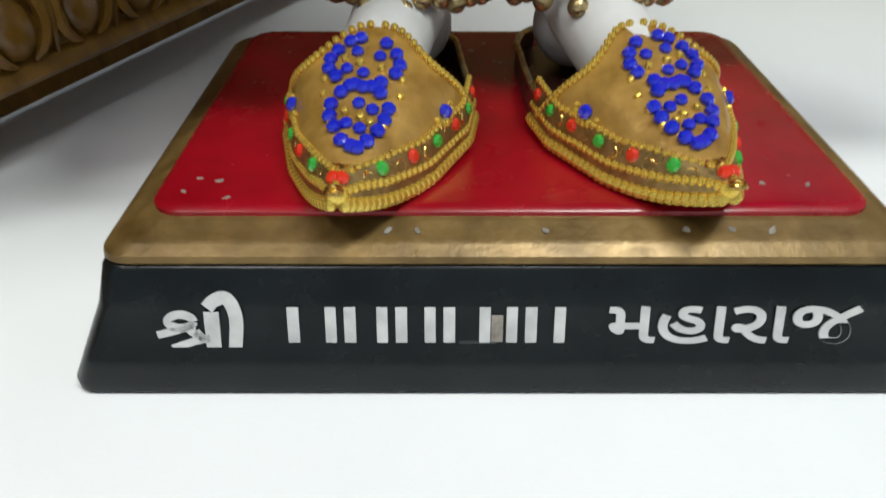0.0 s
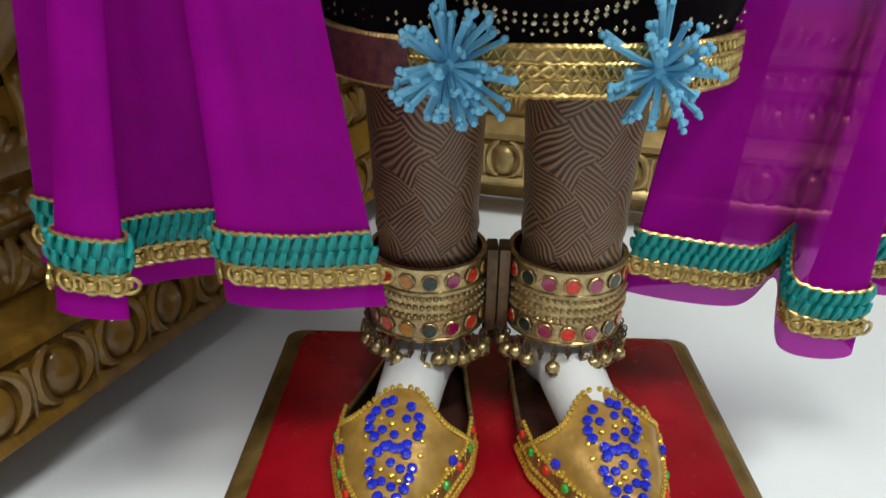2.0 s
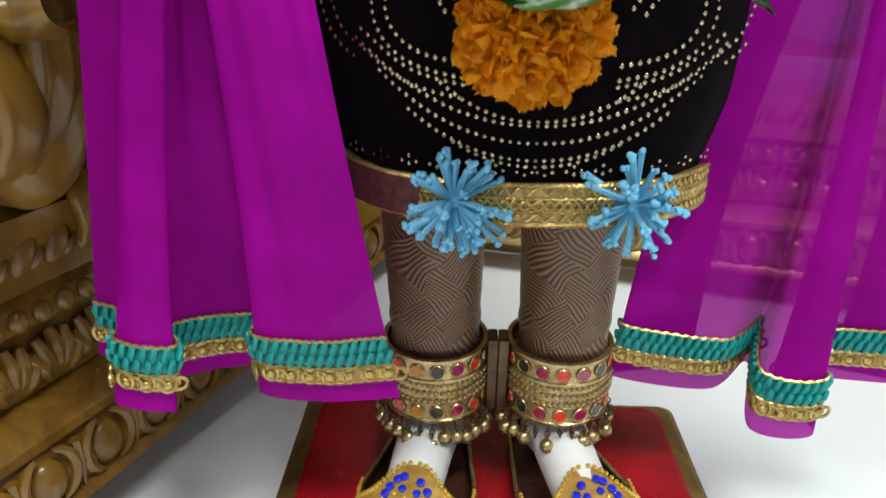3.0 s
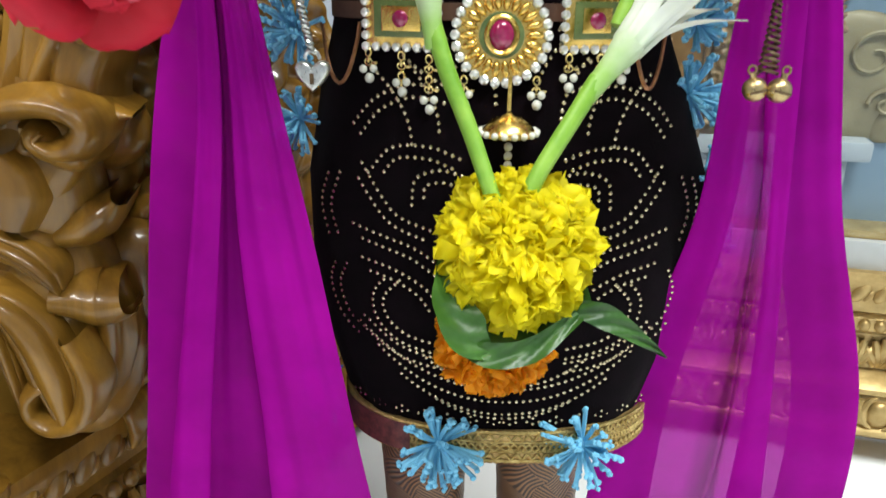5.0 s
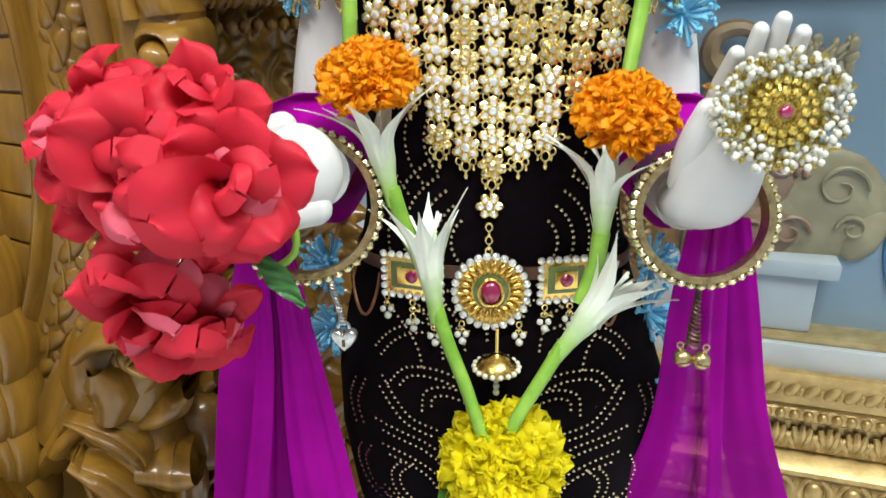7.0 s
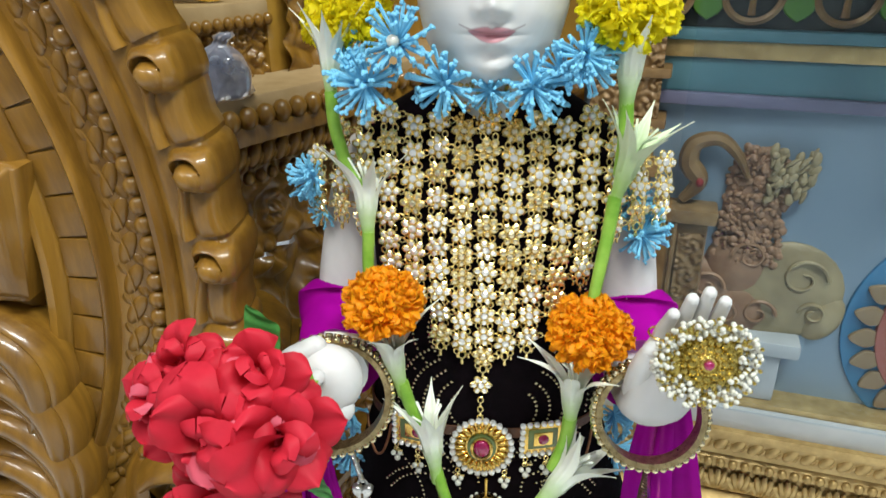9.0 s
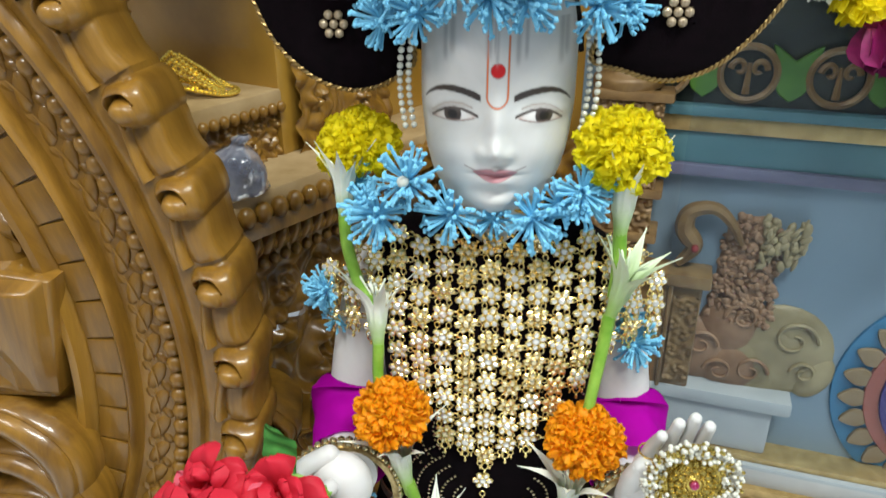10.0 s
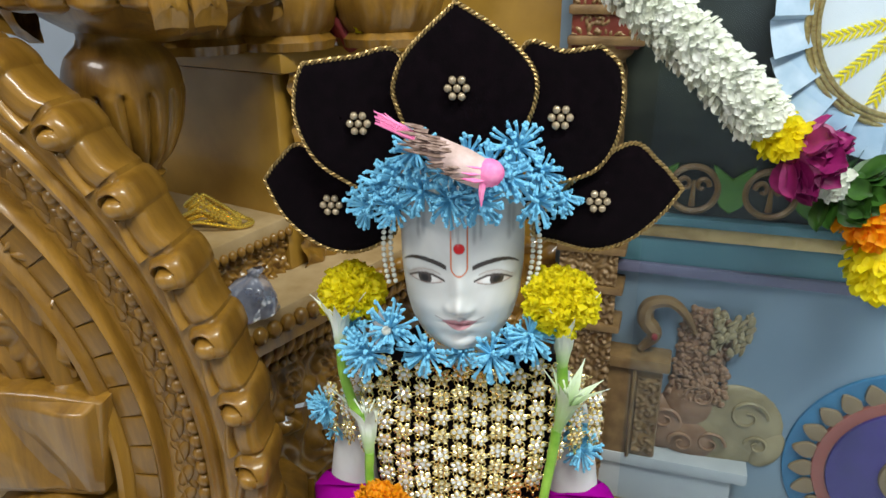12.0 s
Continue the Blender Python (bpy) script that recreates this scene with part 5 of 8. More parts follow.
# resting hand
wl = vec(-0.062, 0.198, 0.498)
fig.tube(spline([(-0.0715, 0.272, 0.500), (-0.070, 0.235, 0.494), wl], 10), np.linspace(0.0222, 0.0165, 10), 22)
fist = vec(-0.0665, 0.186, 0.5025)
rows = []
for la in np.linspace(-np.pi / 2, np.pi / 2, 30):
    row = []
    for lo in np.linspace(0, 2 * np.pi, 44, endpoint=False):
        d = vec(math.cos(la) * math.cos(lo), math.cos(la) * math.sin(lo), math.sin(la))
        hollow = math.exp(-(((d[0] + 0.42) / 0.34) ** 2 + ((d[2] - 0.05) / 0.42) ** 2)) * (d[1] < 0)
        crease = 0.05 * math.exp(-(((d[0] - 0.18 + 0.25 * d[2]) / 0.05) ** 2)) * (d[1] < 0) * smooth01(0.75, 0.3, abs(d[2] + 0.1))
        row.append(fist + d * vec(0.0205, 0.0165, 0.0212) * (1 - 0.34 * hollow - crease))
    rows.append(row)
fig.grid(np.array(rows), close_v=True)
fig.ball((-0.0680, 0.1700, 0.5145), (0.0050, 0.0050, 0.0046), 14, 10)
for pts, r0, r1 in (([(-0.072, 0.188, 0.522), (-0.087, 0.180, 0.517), (-0.091, 0.174, 0.506), (-0.083, 0.171, 0.500)], 0.0066, 0.0042),
                    ([(-0.074, 0.190, 0.514), (-0.090, 0.182, 0.508), (-0.093, 0.176, 0.497), (-0.085, 0.173, 0.491)], 0.0062, 0.0040),
                    ([(-0.074, 0.190, 0.506), (-0.088, 0.184, 0.499), (-0.090, 0.178, 0.489), (-0.082, 0.175, 0.485)], 0.0056, 0.0038),
                    ([(-0.058, 0.180, 0.487), (-0.070, 0.173, 0.4855), (-0.081, 0.167, 0.488), (-0.088, 0.164, 0.493)], 0.0078, 0.0046)):
    pts = spline(pts, 14)
    fig.tube(pts, np.linspace(r0, r1, 14), 14)
    fig.ball(pts[0], r0, 14, 9)
    fig.ball(pts[-1], r1, 12, 8)
# raised open hand, palm outwards
wr = vec(0.1145, 0.212, 0.484)
fig.tube(spline([(0.1125, 0.272, 0.500), (0.113, 0.24, 0.487), wr], 10), np.linspace(0.0222, 0.0165, 10), 22)
fig.tube(spline([wr + vec(0, 0.012, -0.002), (0.118, 0.198, 0.487), (0.1215, 0.193, 0.505), (0.124, 0.196, 0.53)], 16), [0.0145, 0.0165, 0.018, 0.0188, 0.0192, 0.0195, 0.0195, 0.0195, 0.0195, 0.0195, 0.0195, 0.019, 0.0185, 0.018, 0.017, 0.014], 24, flat=0.66)
for i in range(4):
    x0 = 0.1135 + 0.0082 * i
    top = (0.553, 0.562, 0.566, 0.561)[i]
    pts = spline([(x0 + 0.001, 0.196, 0.520), (x0 + 0.002, 0.192, 0.537), (x0 + 0.004, 0.183, top)], 9)
    fig.tube(pts, np.linspace(0.0056, 0.0034, 9), 12)
    fig.ball(pts[-1], 0.0035, 10, 7)
pts = spline([(0.108, 0.199, 0.495), (0.1065, 0.189, 0.515), (0.1095, 0.184, 0.530)], 9)
fig.tube(pts, np.linspace(0.0085, 0.0055, 9), 12)
fig.ball(pts[-1], 0.0055, 10, 7)
# trunk and hips under the clothes
fig.tube([(0.0205, 0.286, 0.63), (0.0205, 0.283, 0.55), (0.0205, 0.278, 0.40), (0.0205, 0.274, 0.24)], [0.030, 0.036, 0.038, 0.040], 20)
for ax_ in (-0.0125, 0.0505):
    fig.tube([(0.0205 + (ax_ - 0.0205) * 0.5, 0.274, 0.26), (ax_, 0.272, 0.19)], 0.018, 14)
# feet
for ax_, fx_, tx in ((-0.0125, -0.018, -0.024), (0.0505, 0.056, 0.066)):
    fig.tube(spline([(ax_, 0.272, 0.20), (ax_, 0.268, 0.12), (ax_, 0.262, 0.095), (fx_, 0.238, 0.086), (tx, 0.206, 0.075)], 18), np.linspace(0.0185, 0.0135, 18), 20)
    fig.ball((tx, 0.204, 0.074), (0.0135, 0.014, 0.0115), 18, 10)
    fig.ball((ax_, 0.275, 0.078), (0.016, 0.018, 0.016), 16, 10)
figure = thing("marble_statue", "white marble standing statue with plain painted face lines, dressed in velvet", "statue", (0.02, 0.25, 0.06), build=fig, mats=MARBLE)
attr = figure.data.color_attributes.new("paint", "FLOAT_COLOR", "POINT")
vals = np.zeros((fig.n, 4))
vals[:hc.shape[0] * hc.shape[1]] = hc.reshape(-1, 4)
attr.data.foreach_set("color", vals.ravel())

# ---- slippers ----


def open_edge(q):
    """How far back the slipper's upper reaches, across its width."""
    return 0.362 + 0.100 * math.exp(-(q / 0.24) ** 2) + 0.13 * abs(q) ** 3


def slipper(side, toe, heel, label):
    """A pointed slipper: soft gold vamp, open top, jewelled edge."""
    toe, heel = vec(*toe), vec(*heel)
    f = toe - heel
    length = np.linalg.norm(f)
    f = f / length
    r = vec(-f[1], f[0], 0) * -1
    if r[0] < 0:
        r = -r
    base = tuple(heel + f * length * 0.5)
    sl = thing("slipper", label, "slipper", base, "pair of slippers")

    def at(s, q, rel):
        """s from toe 0 to heel 1; q from -1 to 1 across; rel height share."""
        wdt = 0.0300 * np.interp(s, [0, 0.03, 0.10, 0.22, 0.38, 0.5, 0.7, 0.88, 0.97, 1.0], [0.05, 0.17, 0.38, 0.70, 0.98, 1.0, 0.82, 0.66, 0.42, 0.2])
        hgt = np.interp(s, [0, 0.05, 0.15, 0.3, 0.45, 0.55, 0.7, 0.9, 1.0], [0.005, 0.0095, 0.019, 0.0275, 0.0335, 0.037, 0.030, 0.028, 0.028])
        lift = 0.0005 + 0.010 * np.clip(1 - s / 0.22, 0, 1) ** 2
        a = q * np.pi / 2
        p = toe - f * length * s + r * wdt * np.sign(np.sin(a)) * np.abs(np.sin(a)) ** 0.75
        return p * vec(1, 1, 0) + vec(0, 0, 0.0606 + lift + hgt * rel * np.abs(np.cos(a)) ** 0.85)

    # vamp with a dipped, peaked opening
    n, k = 34, 33
    rows = []
    for i in range(n):
        row = []
        for j in range(k):
            q = -1 + 2 * j / (k - 1)
            end = open_edge(q)
            row.append(at(end * i / (n - 1), q, 1.0))
        rows.append(row)
    rows = np.array(rows)
    bb = Build().grid(rows)
    inner = rows.copy()
    inner[..., 2] -= 0.0012
    bb.grid(inner, flip=True)
    vamp = part("vamp", bb, PALE_BROWN, sl, "golden brown satin vamp")
    # side straps and counter
    bb = Build()
    for sg in (-1, 1):
        rows2 = []
        for s in np.linspace(0.44, 1.0, 18):
            top = np.interp(s, [0.44, 0.56, 0.8, 1.0], [0.40, 0.30, 0.34, 0.30])
            rows2.append([at(s, sg, 0) + (at(s, sg * (1 - top * v / 5 * 0.5), 1.0) - at(s, sg, 0)) * (v / 5) for v in range(6)])
        bb.grid(np.array(rows2))
    strap = part("side_strap", bb, MAROON_SATIN, sl, "dark maroon inner side strap")
    for sg in (-1, 1):
        e = Build()
        pts = []
        for s in np.linspace(0.46, 1.0, 30):
            top = np.interp(s, [0.44, 0.56, 0.8, 1.0], [0.40, 0.30, 0.34, 0.30])
            pts.append(at(s, sg * (1 - top * 0.5), 1.0))
        e.tube(pts, 0.0012, 7)
        part("gold_piping", e, BRASS, sl)
    # sole
    bb = Build()
    ring = [at(s, -1, 0) for s in np.linspace(0, 1, 30)] + [at(s, 1, 0) for s in np.linspace(1, 0, 30)]
    ring = np.array(ring)
    lowr = ring.copy()
    lowr[:, 2] -= 0.0008
    base_i = bb.n
    bb.grid(np.array([ring, lowr]), close_v=True)
    bb.f.append(tuple(base_i + i for i in range(60)))
    bb.f.append(tuple(base_i + 60 + i for i in reversed(range(60))))
    bb.m.extend([0, 0])
    part("sole", bb, MAROON_SATIN, sl, "dark maroon insole")
    # beaded edge of the opening
    for j in range(46):
        q = -0.97 + 1.94 * j / 45
        end = open_edge(q)
        piece("gold_bead", me_bead_small, Matrix.Translation(at(end, q, 1.0) + vec(0, 0, 0.0008)), sl)
    rim_in = lambda s: float(np.clip(1 - 0.0078 / (0.030 * np.interp(s, [0, 0.03, 0.10, 0.22, 0.38, 0.5], [0.05, 0.17, 0.38, 0.70, 0.98, 1.0]) + 0.002), 0, 0.86))
    rimb = Build()
    for sg in (-1, 1):
        ss = np.linspace(0.0, 0.50, 40)
        rimb.grid(np.array([[at(s, sg * (rim_in(s) + (1 - rim_in(s)) * q), 1.0) + vec(0, 0, 0.0008) + r * sg * 0.0005 for s in ss] for q in np.linspace(0, 1, 7)]))
    part("gold_trim", rimb, CORD, sl, "gold braid trim round the edge", sharp=0)
    # jewelled rim: cup chain, gems and a twisted cord
    for sg in (-1, 1):
        for i in range(34):
            s = 0.004 + 0.50 * (i / 33) ** 1.1
            piece("gold_bead", me_bead_small, Matrix.Translation(at(s, sg * 0.975, 1.0)) @ Matrix.Scale(1.7, 4), sl)
            for share, sc in ((0.0, 0.85), (0.62, 1.1)):
                piece("gold_bead", me_bead_small, Matrix.Translation(at(s, sg * (rim_in(s) + (1 - rim_in(s)) * share), 1.0) + vec(0, 0, 0.0008)) @ Matrix.Scale(sc, 4), sl)
        for i in range(7):
            s = 0.02 + 0.46 * i / 6
            q0 = sg * (rim_in(s) + (1 - rim_in(s)) * 0.3 if i else 0.1)
            p = at(s, q0, 1.0)
            nrm = np.cross(at(s + 0.01, q0, 1.0) - p, at(s, q0 + 0.02, 1.0) - p)
            nrm = nrm if nrm[2] > 0 else -nrm
            piece("gem", (me_gem_red, me_gem_green)[i % 2], aim(p + vec(0, 0, 0.0012), nrm, 0, 1.25), sl)
            q1 = q0 * 0.985
            for dq in (-0.035, 0.035):
                p2 = at(s + dq, q1, 1.0)
                piece("gem_mount", me_ring_small, aim(p2 + vec(0, 0, 0.0006), nrm, 0, 1.0), sl)

    part("toe_tip", Build().ball(toe * vec(1, 1, 0) - f * 0.0015 + vec(0, 0, 0.0735), (0.0034, 0.0034, 0.0032), 12, 8), BRIGHT_GOLD, sl, "gold bead at the toe")

    def gem_at(s, q, me, scale=1.0, lift=0.0008):
        """Sets a gem on the vamp."""
        p = at(s, q, 1.0)
        nrm = np.cross(at(s + 0.01, q, 1.0) - p, at(s, q + 0.02, 1.0) - p)
        nrm = nrm if nrm[2] > 0 else -nrm
        nrm = nrm / np.linalg.norm(nrm)
        piece("gem", me, aim(p + nrm * lift, nrm, 0, scale), sl)

    # blue gem patch: two lozenges of gems, each round a small gold flower
    def patch(gx, gy, me, scale, lift=0.0008):
        gem_at(0.405 - (gy - 4) * 0.0081, (gx + (gy - 22) * 0.16) / 15 * 0.235 * side, me, scale, lift)

    rg = random.Random(11)
    for cy_, hh, hw, count in ((12.5, 9.0, 11.5, 13), (30.5, 10.0, 12.5, 14)):
        for i in range(count):
            a = 2 * math.pi * i / count
            c_, s_ = math.cos(a), math.sin(a)
            patch(hw * math.copysign(abs(c_) ** 1.25, c_) + rg.uniform(-0.8, 0.8), cy_ + hh * math.copysign(abs(s_) ** 1.25, s_) + rg.uniform(-0.5, 0.5), me_gem_blue, 1.3)
        for i in range(6):
            a = 2 * math.pi * i / 6 + 0.4
            patch(5.2 * math.cos(a), cy_ + 4.2 * math.sin(a), me_gem_blue if i % 3 else me_bead_small, 1.15 if i % 3 else 1.0, 0.0005)
        patch(0, cy_, me_bead_small, 1.2, 0.0003)
    for sgx in (-1, 1):
        for i in range(5):
            patch(sgx * (15.5 - 1.2 * abs(i - 2)), 12 + 5 * i, me_bead_small, 0.9, 0.0002)
    for sg in (-1, 1):
        gem_at(0.31, sg * 0.64, me_gem_blue, 1.35)
        for i in range(8):
            a = math.pi * (i / 7 - 0.5) + (0 if sg > 0 else math.pi)
            gem_at(0.31 + 0.030 * math.sin(a), sg * 0.64 + 0.09 * math.cos(a), me_bead_small, 0.8, 0.0003)
    return sl


PALE_BROWN = plain("golden_brown_satin", (0.30, 0.160, 0.030), (0.54, 0.320, 0.075), 90, 0.34, 0.35, 0.3, 400, Coat_Weight=0.2)
MAROON_SATIN = plain("dark_maroon_satin", (0.035, 0.010, 0.008), (0.09, 0.03, 0.02), 60, 0.3, 0.1, 0.2, 300)
BRIGHT_GOLD = plain("bright_gold_bead", (0.70, 0.46, 0.06), (0.88, 0.64, 0.13), 300, 0.28, 0.7)
me_bead_small = Build().ball((0, 0, 0), 0.00135, 7, 5).mesh("gold_bead", BRIGHT_GOLD)
gem = Build().lathe([(0.0, -0.0003), (0.0017, -0.0003), (0.0017, 0.0005), (0.0011, 0.0012), (0.0, 0.0013)], 8)
me_gem_blue = gem.mesh("gem", BLUE_GEM, sharp=20)
me_gem_red = gem.mesh("gem", RED_GEM, sharp=20)
me_gem_green = gem.mesh("gem", GREEN_GEM, sharp=20)
me_ring_small = Build().tube([(0.0019 * math.cos(a), 0.0019 * math.sin(a), 0) for a in np.linspace(0, 2 * np.pi, 13)], 0.0005, 5, caps=False).mesh("gem_mount", GOLD)
slipper(1, (-0.0272, 0.1555, 0), (-0.012, 0.297, 0), "gold pointed slipper with blue gem patch, standing on the red plinth")
slipper(-1, (0.0745, 0.1585, 0), (0.044, 0.297, 0), "gold pointed slipper with blue gem patch, turned slightly outwards")

# ---- trousers ----
for cx, top in ((-0.0125, -0.0145), (0.0520, 0.0525)):
    ob = thing("trouser_leg", "brown woven brocade trouser leg above a jewelled anklet", "trousers", (cx, 0.266, 0.13), "trouser legs")
    n, k = 60, 48
    z = np.linspace(0.128, 0.262, n)
    a = np.linspace(0, 2 * np.pi, k, endpoint=False)
    rows = []
    for zi in z:
        rad = np.interp(zi, [0.128, 0.140, 0.17, 0.21, 0.262], [0.0215, 0.0225, 0.0232, 0.0252, 0.0265])
        xc = np.interp(zi, [0.128, 0.262], [cx, top])
        wr_ = 0.0006 * np.sin(zi * 420 + 3 * np.sin(a)) * np.interp(zi, [0.128, 0.155, 0.17], [1, 0.7, 0.1])
        rows.append(np.stack([xc + (rad + wr_) * np.cos(a), 0.266 + (rad + wr_) * np.sin(a), zi + 0 * a], -1))
    part("leg", Build().grid(np.array(rows), close_v=True), BROCADE, ob)

# ---- anklets ----
band_prof = [(0.0245, -0.018), (0.0268, -0.018), (0.0270, -0.0165), (0.0262, -0.016), (0.0262, -0.0075), (0.0272, -0.007), (0.0275, -0.0058), (0.0268, -0.005), (0.0268, 0.005), (0.0275, 0.0058), (0.0272, 0.007), (0.0262, 0.0075), (0.0262, 0.016), (0.0270, 0.0165), (0.0268, 0.018), (0.0245, 0.018)]
disc = Build().lathe([(0.0, 0.0009), (0.0033, 0.0009), (0.0035, 0.0004), (0.0035, -0.0004)], 16)
me_discs = [disc.mesh("enamel_disc", m) for m in (RED_GEM, ORANGE_GEM, DARK_GEM, RUBY)]
rim = Build().tube([(0.0038 * math.cos(a), 0.0038 * math.sin(a), 0.0005) for a in np.linspace(0, 2 * np.pi, 15)], 0.0005, 5, caps=False).mesh("disc_rim", BRASS)
me_stud = Build().ball((0, 0, 0), 0.0014, 7, 5).mesh("stud", BRASS)
bell = Build()
bell.ball((0, 0, 0), 0.0036, 12, 9)
bell.tube([(0, 0, 0.003), (0, 0, 0.005)], 0.0009, 6)
bell.tube([(0.0012 * math.cos(a), 0, 0.0058 + 0.0012 * math.sin(a)) for a in np.linspace(0, 6.28, 9)], 0.0004, 5)
bell.box((-0.0025, -0.0037, -0.0007), (0.0025, -0.0030, 0.0001), 0.0002, 1)
me_bell = bell.mesh("bell", [BRASS, DARK_BRASS])
link = Build().tube([(0.0012 * math.cos(a), 0, 0.0018 * math.sin(a)) for a in np.linspace(0, 6.28, 10)], 0.00045, 5).mesh("chain_link", DARK_BRASS)
for cx, order in ((-0.0125, (3, 0, 1, 2, 3, 0, 1)), (0.0505, (0, 2, 3, 0, 3, 2, 0))):
    zc = 0.1250
    an = thing("anklet", "brass anklet cuff with coloured enamel discs and hanging bells", "anklet", (cx, 0.264, zc), "pair of anklets")
    m = Matrix.Translation((cx, 0.264, zc))
    part("cuff", Build().lathe(band_prof, 56, 0, m), BRASS, an)
    for row in (-0.0118, 0.0118):
        for i in range(7):
            a = radians(-90 + (i - 3) * 22 + (4 if cx < 0 else -2))
            nrm = (math.cos(a), math.sin(a), 0)
            p = vec(cx + 0.0263 * nrm[0], 0.264 + 0.0263 * nrm[1], zc + row)
            piece("enamel_disc", me_discs[order[i]], aim(p, nrm, 0, 0.9), an)
            piece("disc_rim", rim, aim(p, nrm, 0, 0.95), an)
    for row in (-0.0045, 0.0, 0.0045):
        for i in range(30):
            a = radians(180 + i * 6.2)
            piece("stud", me_stud, Matrix.Translation((cx + 0.0270 * math.cos(a), 0.264 + 0.0270 * math.sin(a), zc + row)), an)
    rnd = random.Random(int(cx * 1000))
    for i in range(17):
        a = radians(172 + i * 12.2)
        drop = rnd.uniform(0.0025, 0.0065)
        rr = 0.0275 + rnd.uniform(0, 0.002)
        p = vec(cx + rr * math.cos(a), 0.264 + rr * math.sin(a), zc - 0.018)
        for q in range(3):
            piece("chain_link", link, Matrix.Translation(p + vec(0, 0, -0.001 - drop * q / 3)) @ Matrix.Rotation(a + 1.57 * (q % 2), 4, "Z"), an)
        if i % 2 or rnd.random() < 0.75:
            piece("bell", me_bell, Matrix.Translation(p + vec(0, 0, -drop - 0.005)) @ Matrix.Rotation(rnd.uniform(-0.4, 0.4), 4, "Y") @ Matrix.Rotation(a + 1.57, 4, "Z"), an)
    sd = 1 if cx < 0 else -1
    clasp = Build().box((-0.0025, -0.006, -0.0195), (0.0025, 0.006, 0.0215), 0.001, 0, Matrix.Translation((cx + sd * 0.0288, 0.258, zc)))
    part("clasp", clasp, DARK_BRASS, an, "dark brass hinge clasp")

# ---- velvet coat ----


def coat_row(z):
    zs = [0.236, 0.27, 0.32, 0.36, 0.40, 0.425, 0.46, 0.52, 0.575, 0.605, 0.625, 0.640, 0.652]
    cx = np.interp(z, zs, [0.0270, 0.0285, 0.0285, 0.0275, 0.0240, 0.0220, 0.0210, 0.0205, 0.0205, 0.0205, 0.0205, 0.0205, 0.0205])
    rx = np.interp(z, zs, [0.0800, 0.0910, 0.0990, 0.0985, 0.0880, 0.0800, 0.072, 0.0700, 0.078, 0.088, 0.078, 0.054, 0.034])
    fy = np.interp(z, zs, [0.222, 0.221, 0.219, 0.220, 0.224, 0.229, 0.230, 0.233, 0.238, 0.2465, 0.254, 0.262, 0.266])
    cy = np.interp(z, zs, [0.275, 0.275, 0.275, 0.275, 0.275, 0.275, 0.276, 0.279, 0.283, 0.285, 0.286, 0.287, 0.288])
    return cx, cy, rx, cy - fy


def coat_pt(x, z, lift=0.0):
    """The front of the coat at an x and a height."""
    cx, cy, rx, ry = coat_row(z)
    t = np.clip((x - cx) / rx, -0.98, 0.98)
    y = cy - ry * (1 - np.abs(t) ** 2.4) ** (1 / 2.4)
    nrm = vec(np.sign(t) * np.abs(t) ** 1.4 / rx, -((1 - np.abs(t) ** 2.4) ** (1.4 / 2.4)) / ry, 0.0)
    nrm = nrm / np.linalg.norm(nrm)
    return vec(x, y, z) + nrm * lift, nrm


coat = thing("velvet_coat", "black velvet coat with curling rhinestone lines and gold hem", "coat", (0.03, 0.27, 0.236))
a = np.linspace(0, 2 * np.pi, 96, endpoint=False)
rows = []
for z in np.linspace(0.237, 0.652, 92):
    cx, cy, rx, ry = coat_row(z)
    c, s = np.cos(a), np.sin(a)
    e = 2 / 2.4
    x = cx + rx * np.sign(c) * np.abs(c) ** e
    y = cy + ry * np.sign(s) * np.abs(s) ** e
    fold = 0.0022 * np.interp(z, [0.236, 0.40, 0.43], [1, 0.2, 0]) * np.cos(9 * a + 8 * z)
    rows.append(np.stack([x + fold * c, y + fold * s * 0.4, z + 0.001 * np.interp(z, [0.227, 0.3], [1, 0]) * np.cos(2 * a), ], -1))
part("coat_body", Build().grid(np.array(rows), close_v=True), VELVET, coat)
# hem
rows = []
for z, grow in ((0.2220, 0.0), (0.2220, 0.0018), (0.2255, 0.0026), (0.2310, 0.0020), (0.2365, 0.0028), (0.2400, 0.0022), (0.2405, 0.0006)):
    cx, cy, rx, ry = coat_row(0.238)
    c, s = np.cos(a), np.sin(a)
    e = 2 / 2.4
    rows.append(np.stack([cx + (rx + grow) * np.sign(c) * np.abs(c) ** e, cy + (ry + grow) * np.sign(s) * np.abs(s) ** e, z + 0.001 * np.cos(2 * a) + 0 * c], -1))
hem_mesh = Build().grid(np.array(rows), close_v=True)
part("hem_band", hem_mesh, CORD, coat, "woven gold hem band")
cx, cy, rx, ry = coat_row(0.238)
q = np.linspace(0, 2 * np.pi, 700)
c, sn = np.cos(q), np.sin(q)
ring = lambda grow, z: np.stack([cx + (rx + grow) * np.sign(c) * np.abs(c) ** (2 / 2.4), cy + (ry + grow) * np.sign(sn) * np.abs(sn) ** (2 / 2.4), z + 0.001 * np.cos(2 * q)], -1)
lace_b = Build()
for z, rad in ((0.2230, 0.0011), (0.2285, 0.0008), (0.2340, 0.0008), (0.2396, 0.0011)):
    lace_b.tube(ring(0.0026, z + 0.0003 * np.sin(q * 240)), rad, 5, caps=False)
lace_b.tube(ring(0.0030, 0.2312 + 0.0019 * np.sin(q * 90)), 0.0007, 5, caps=False)
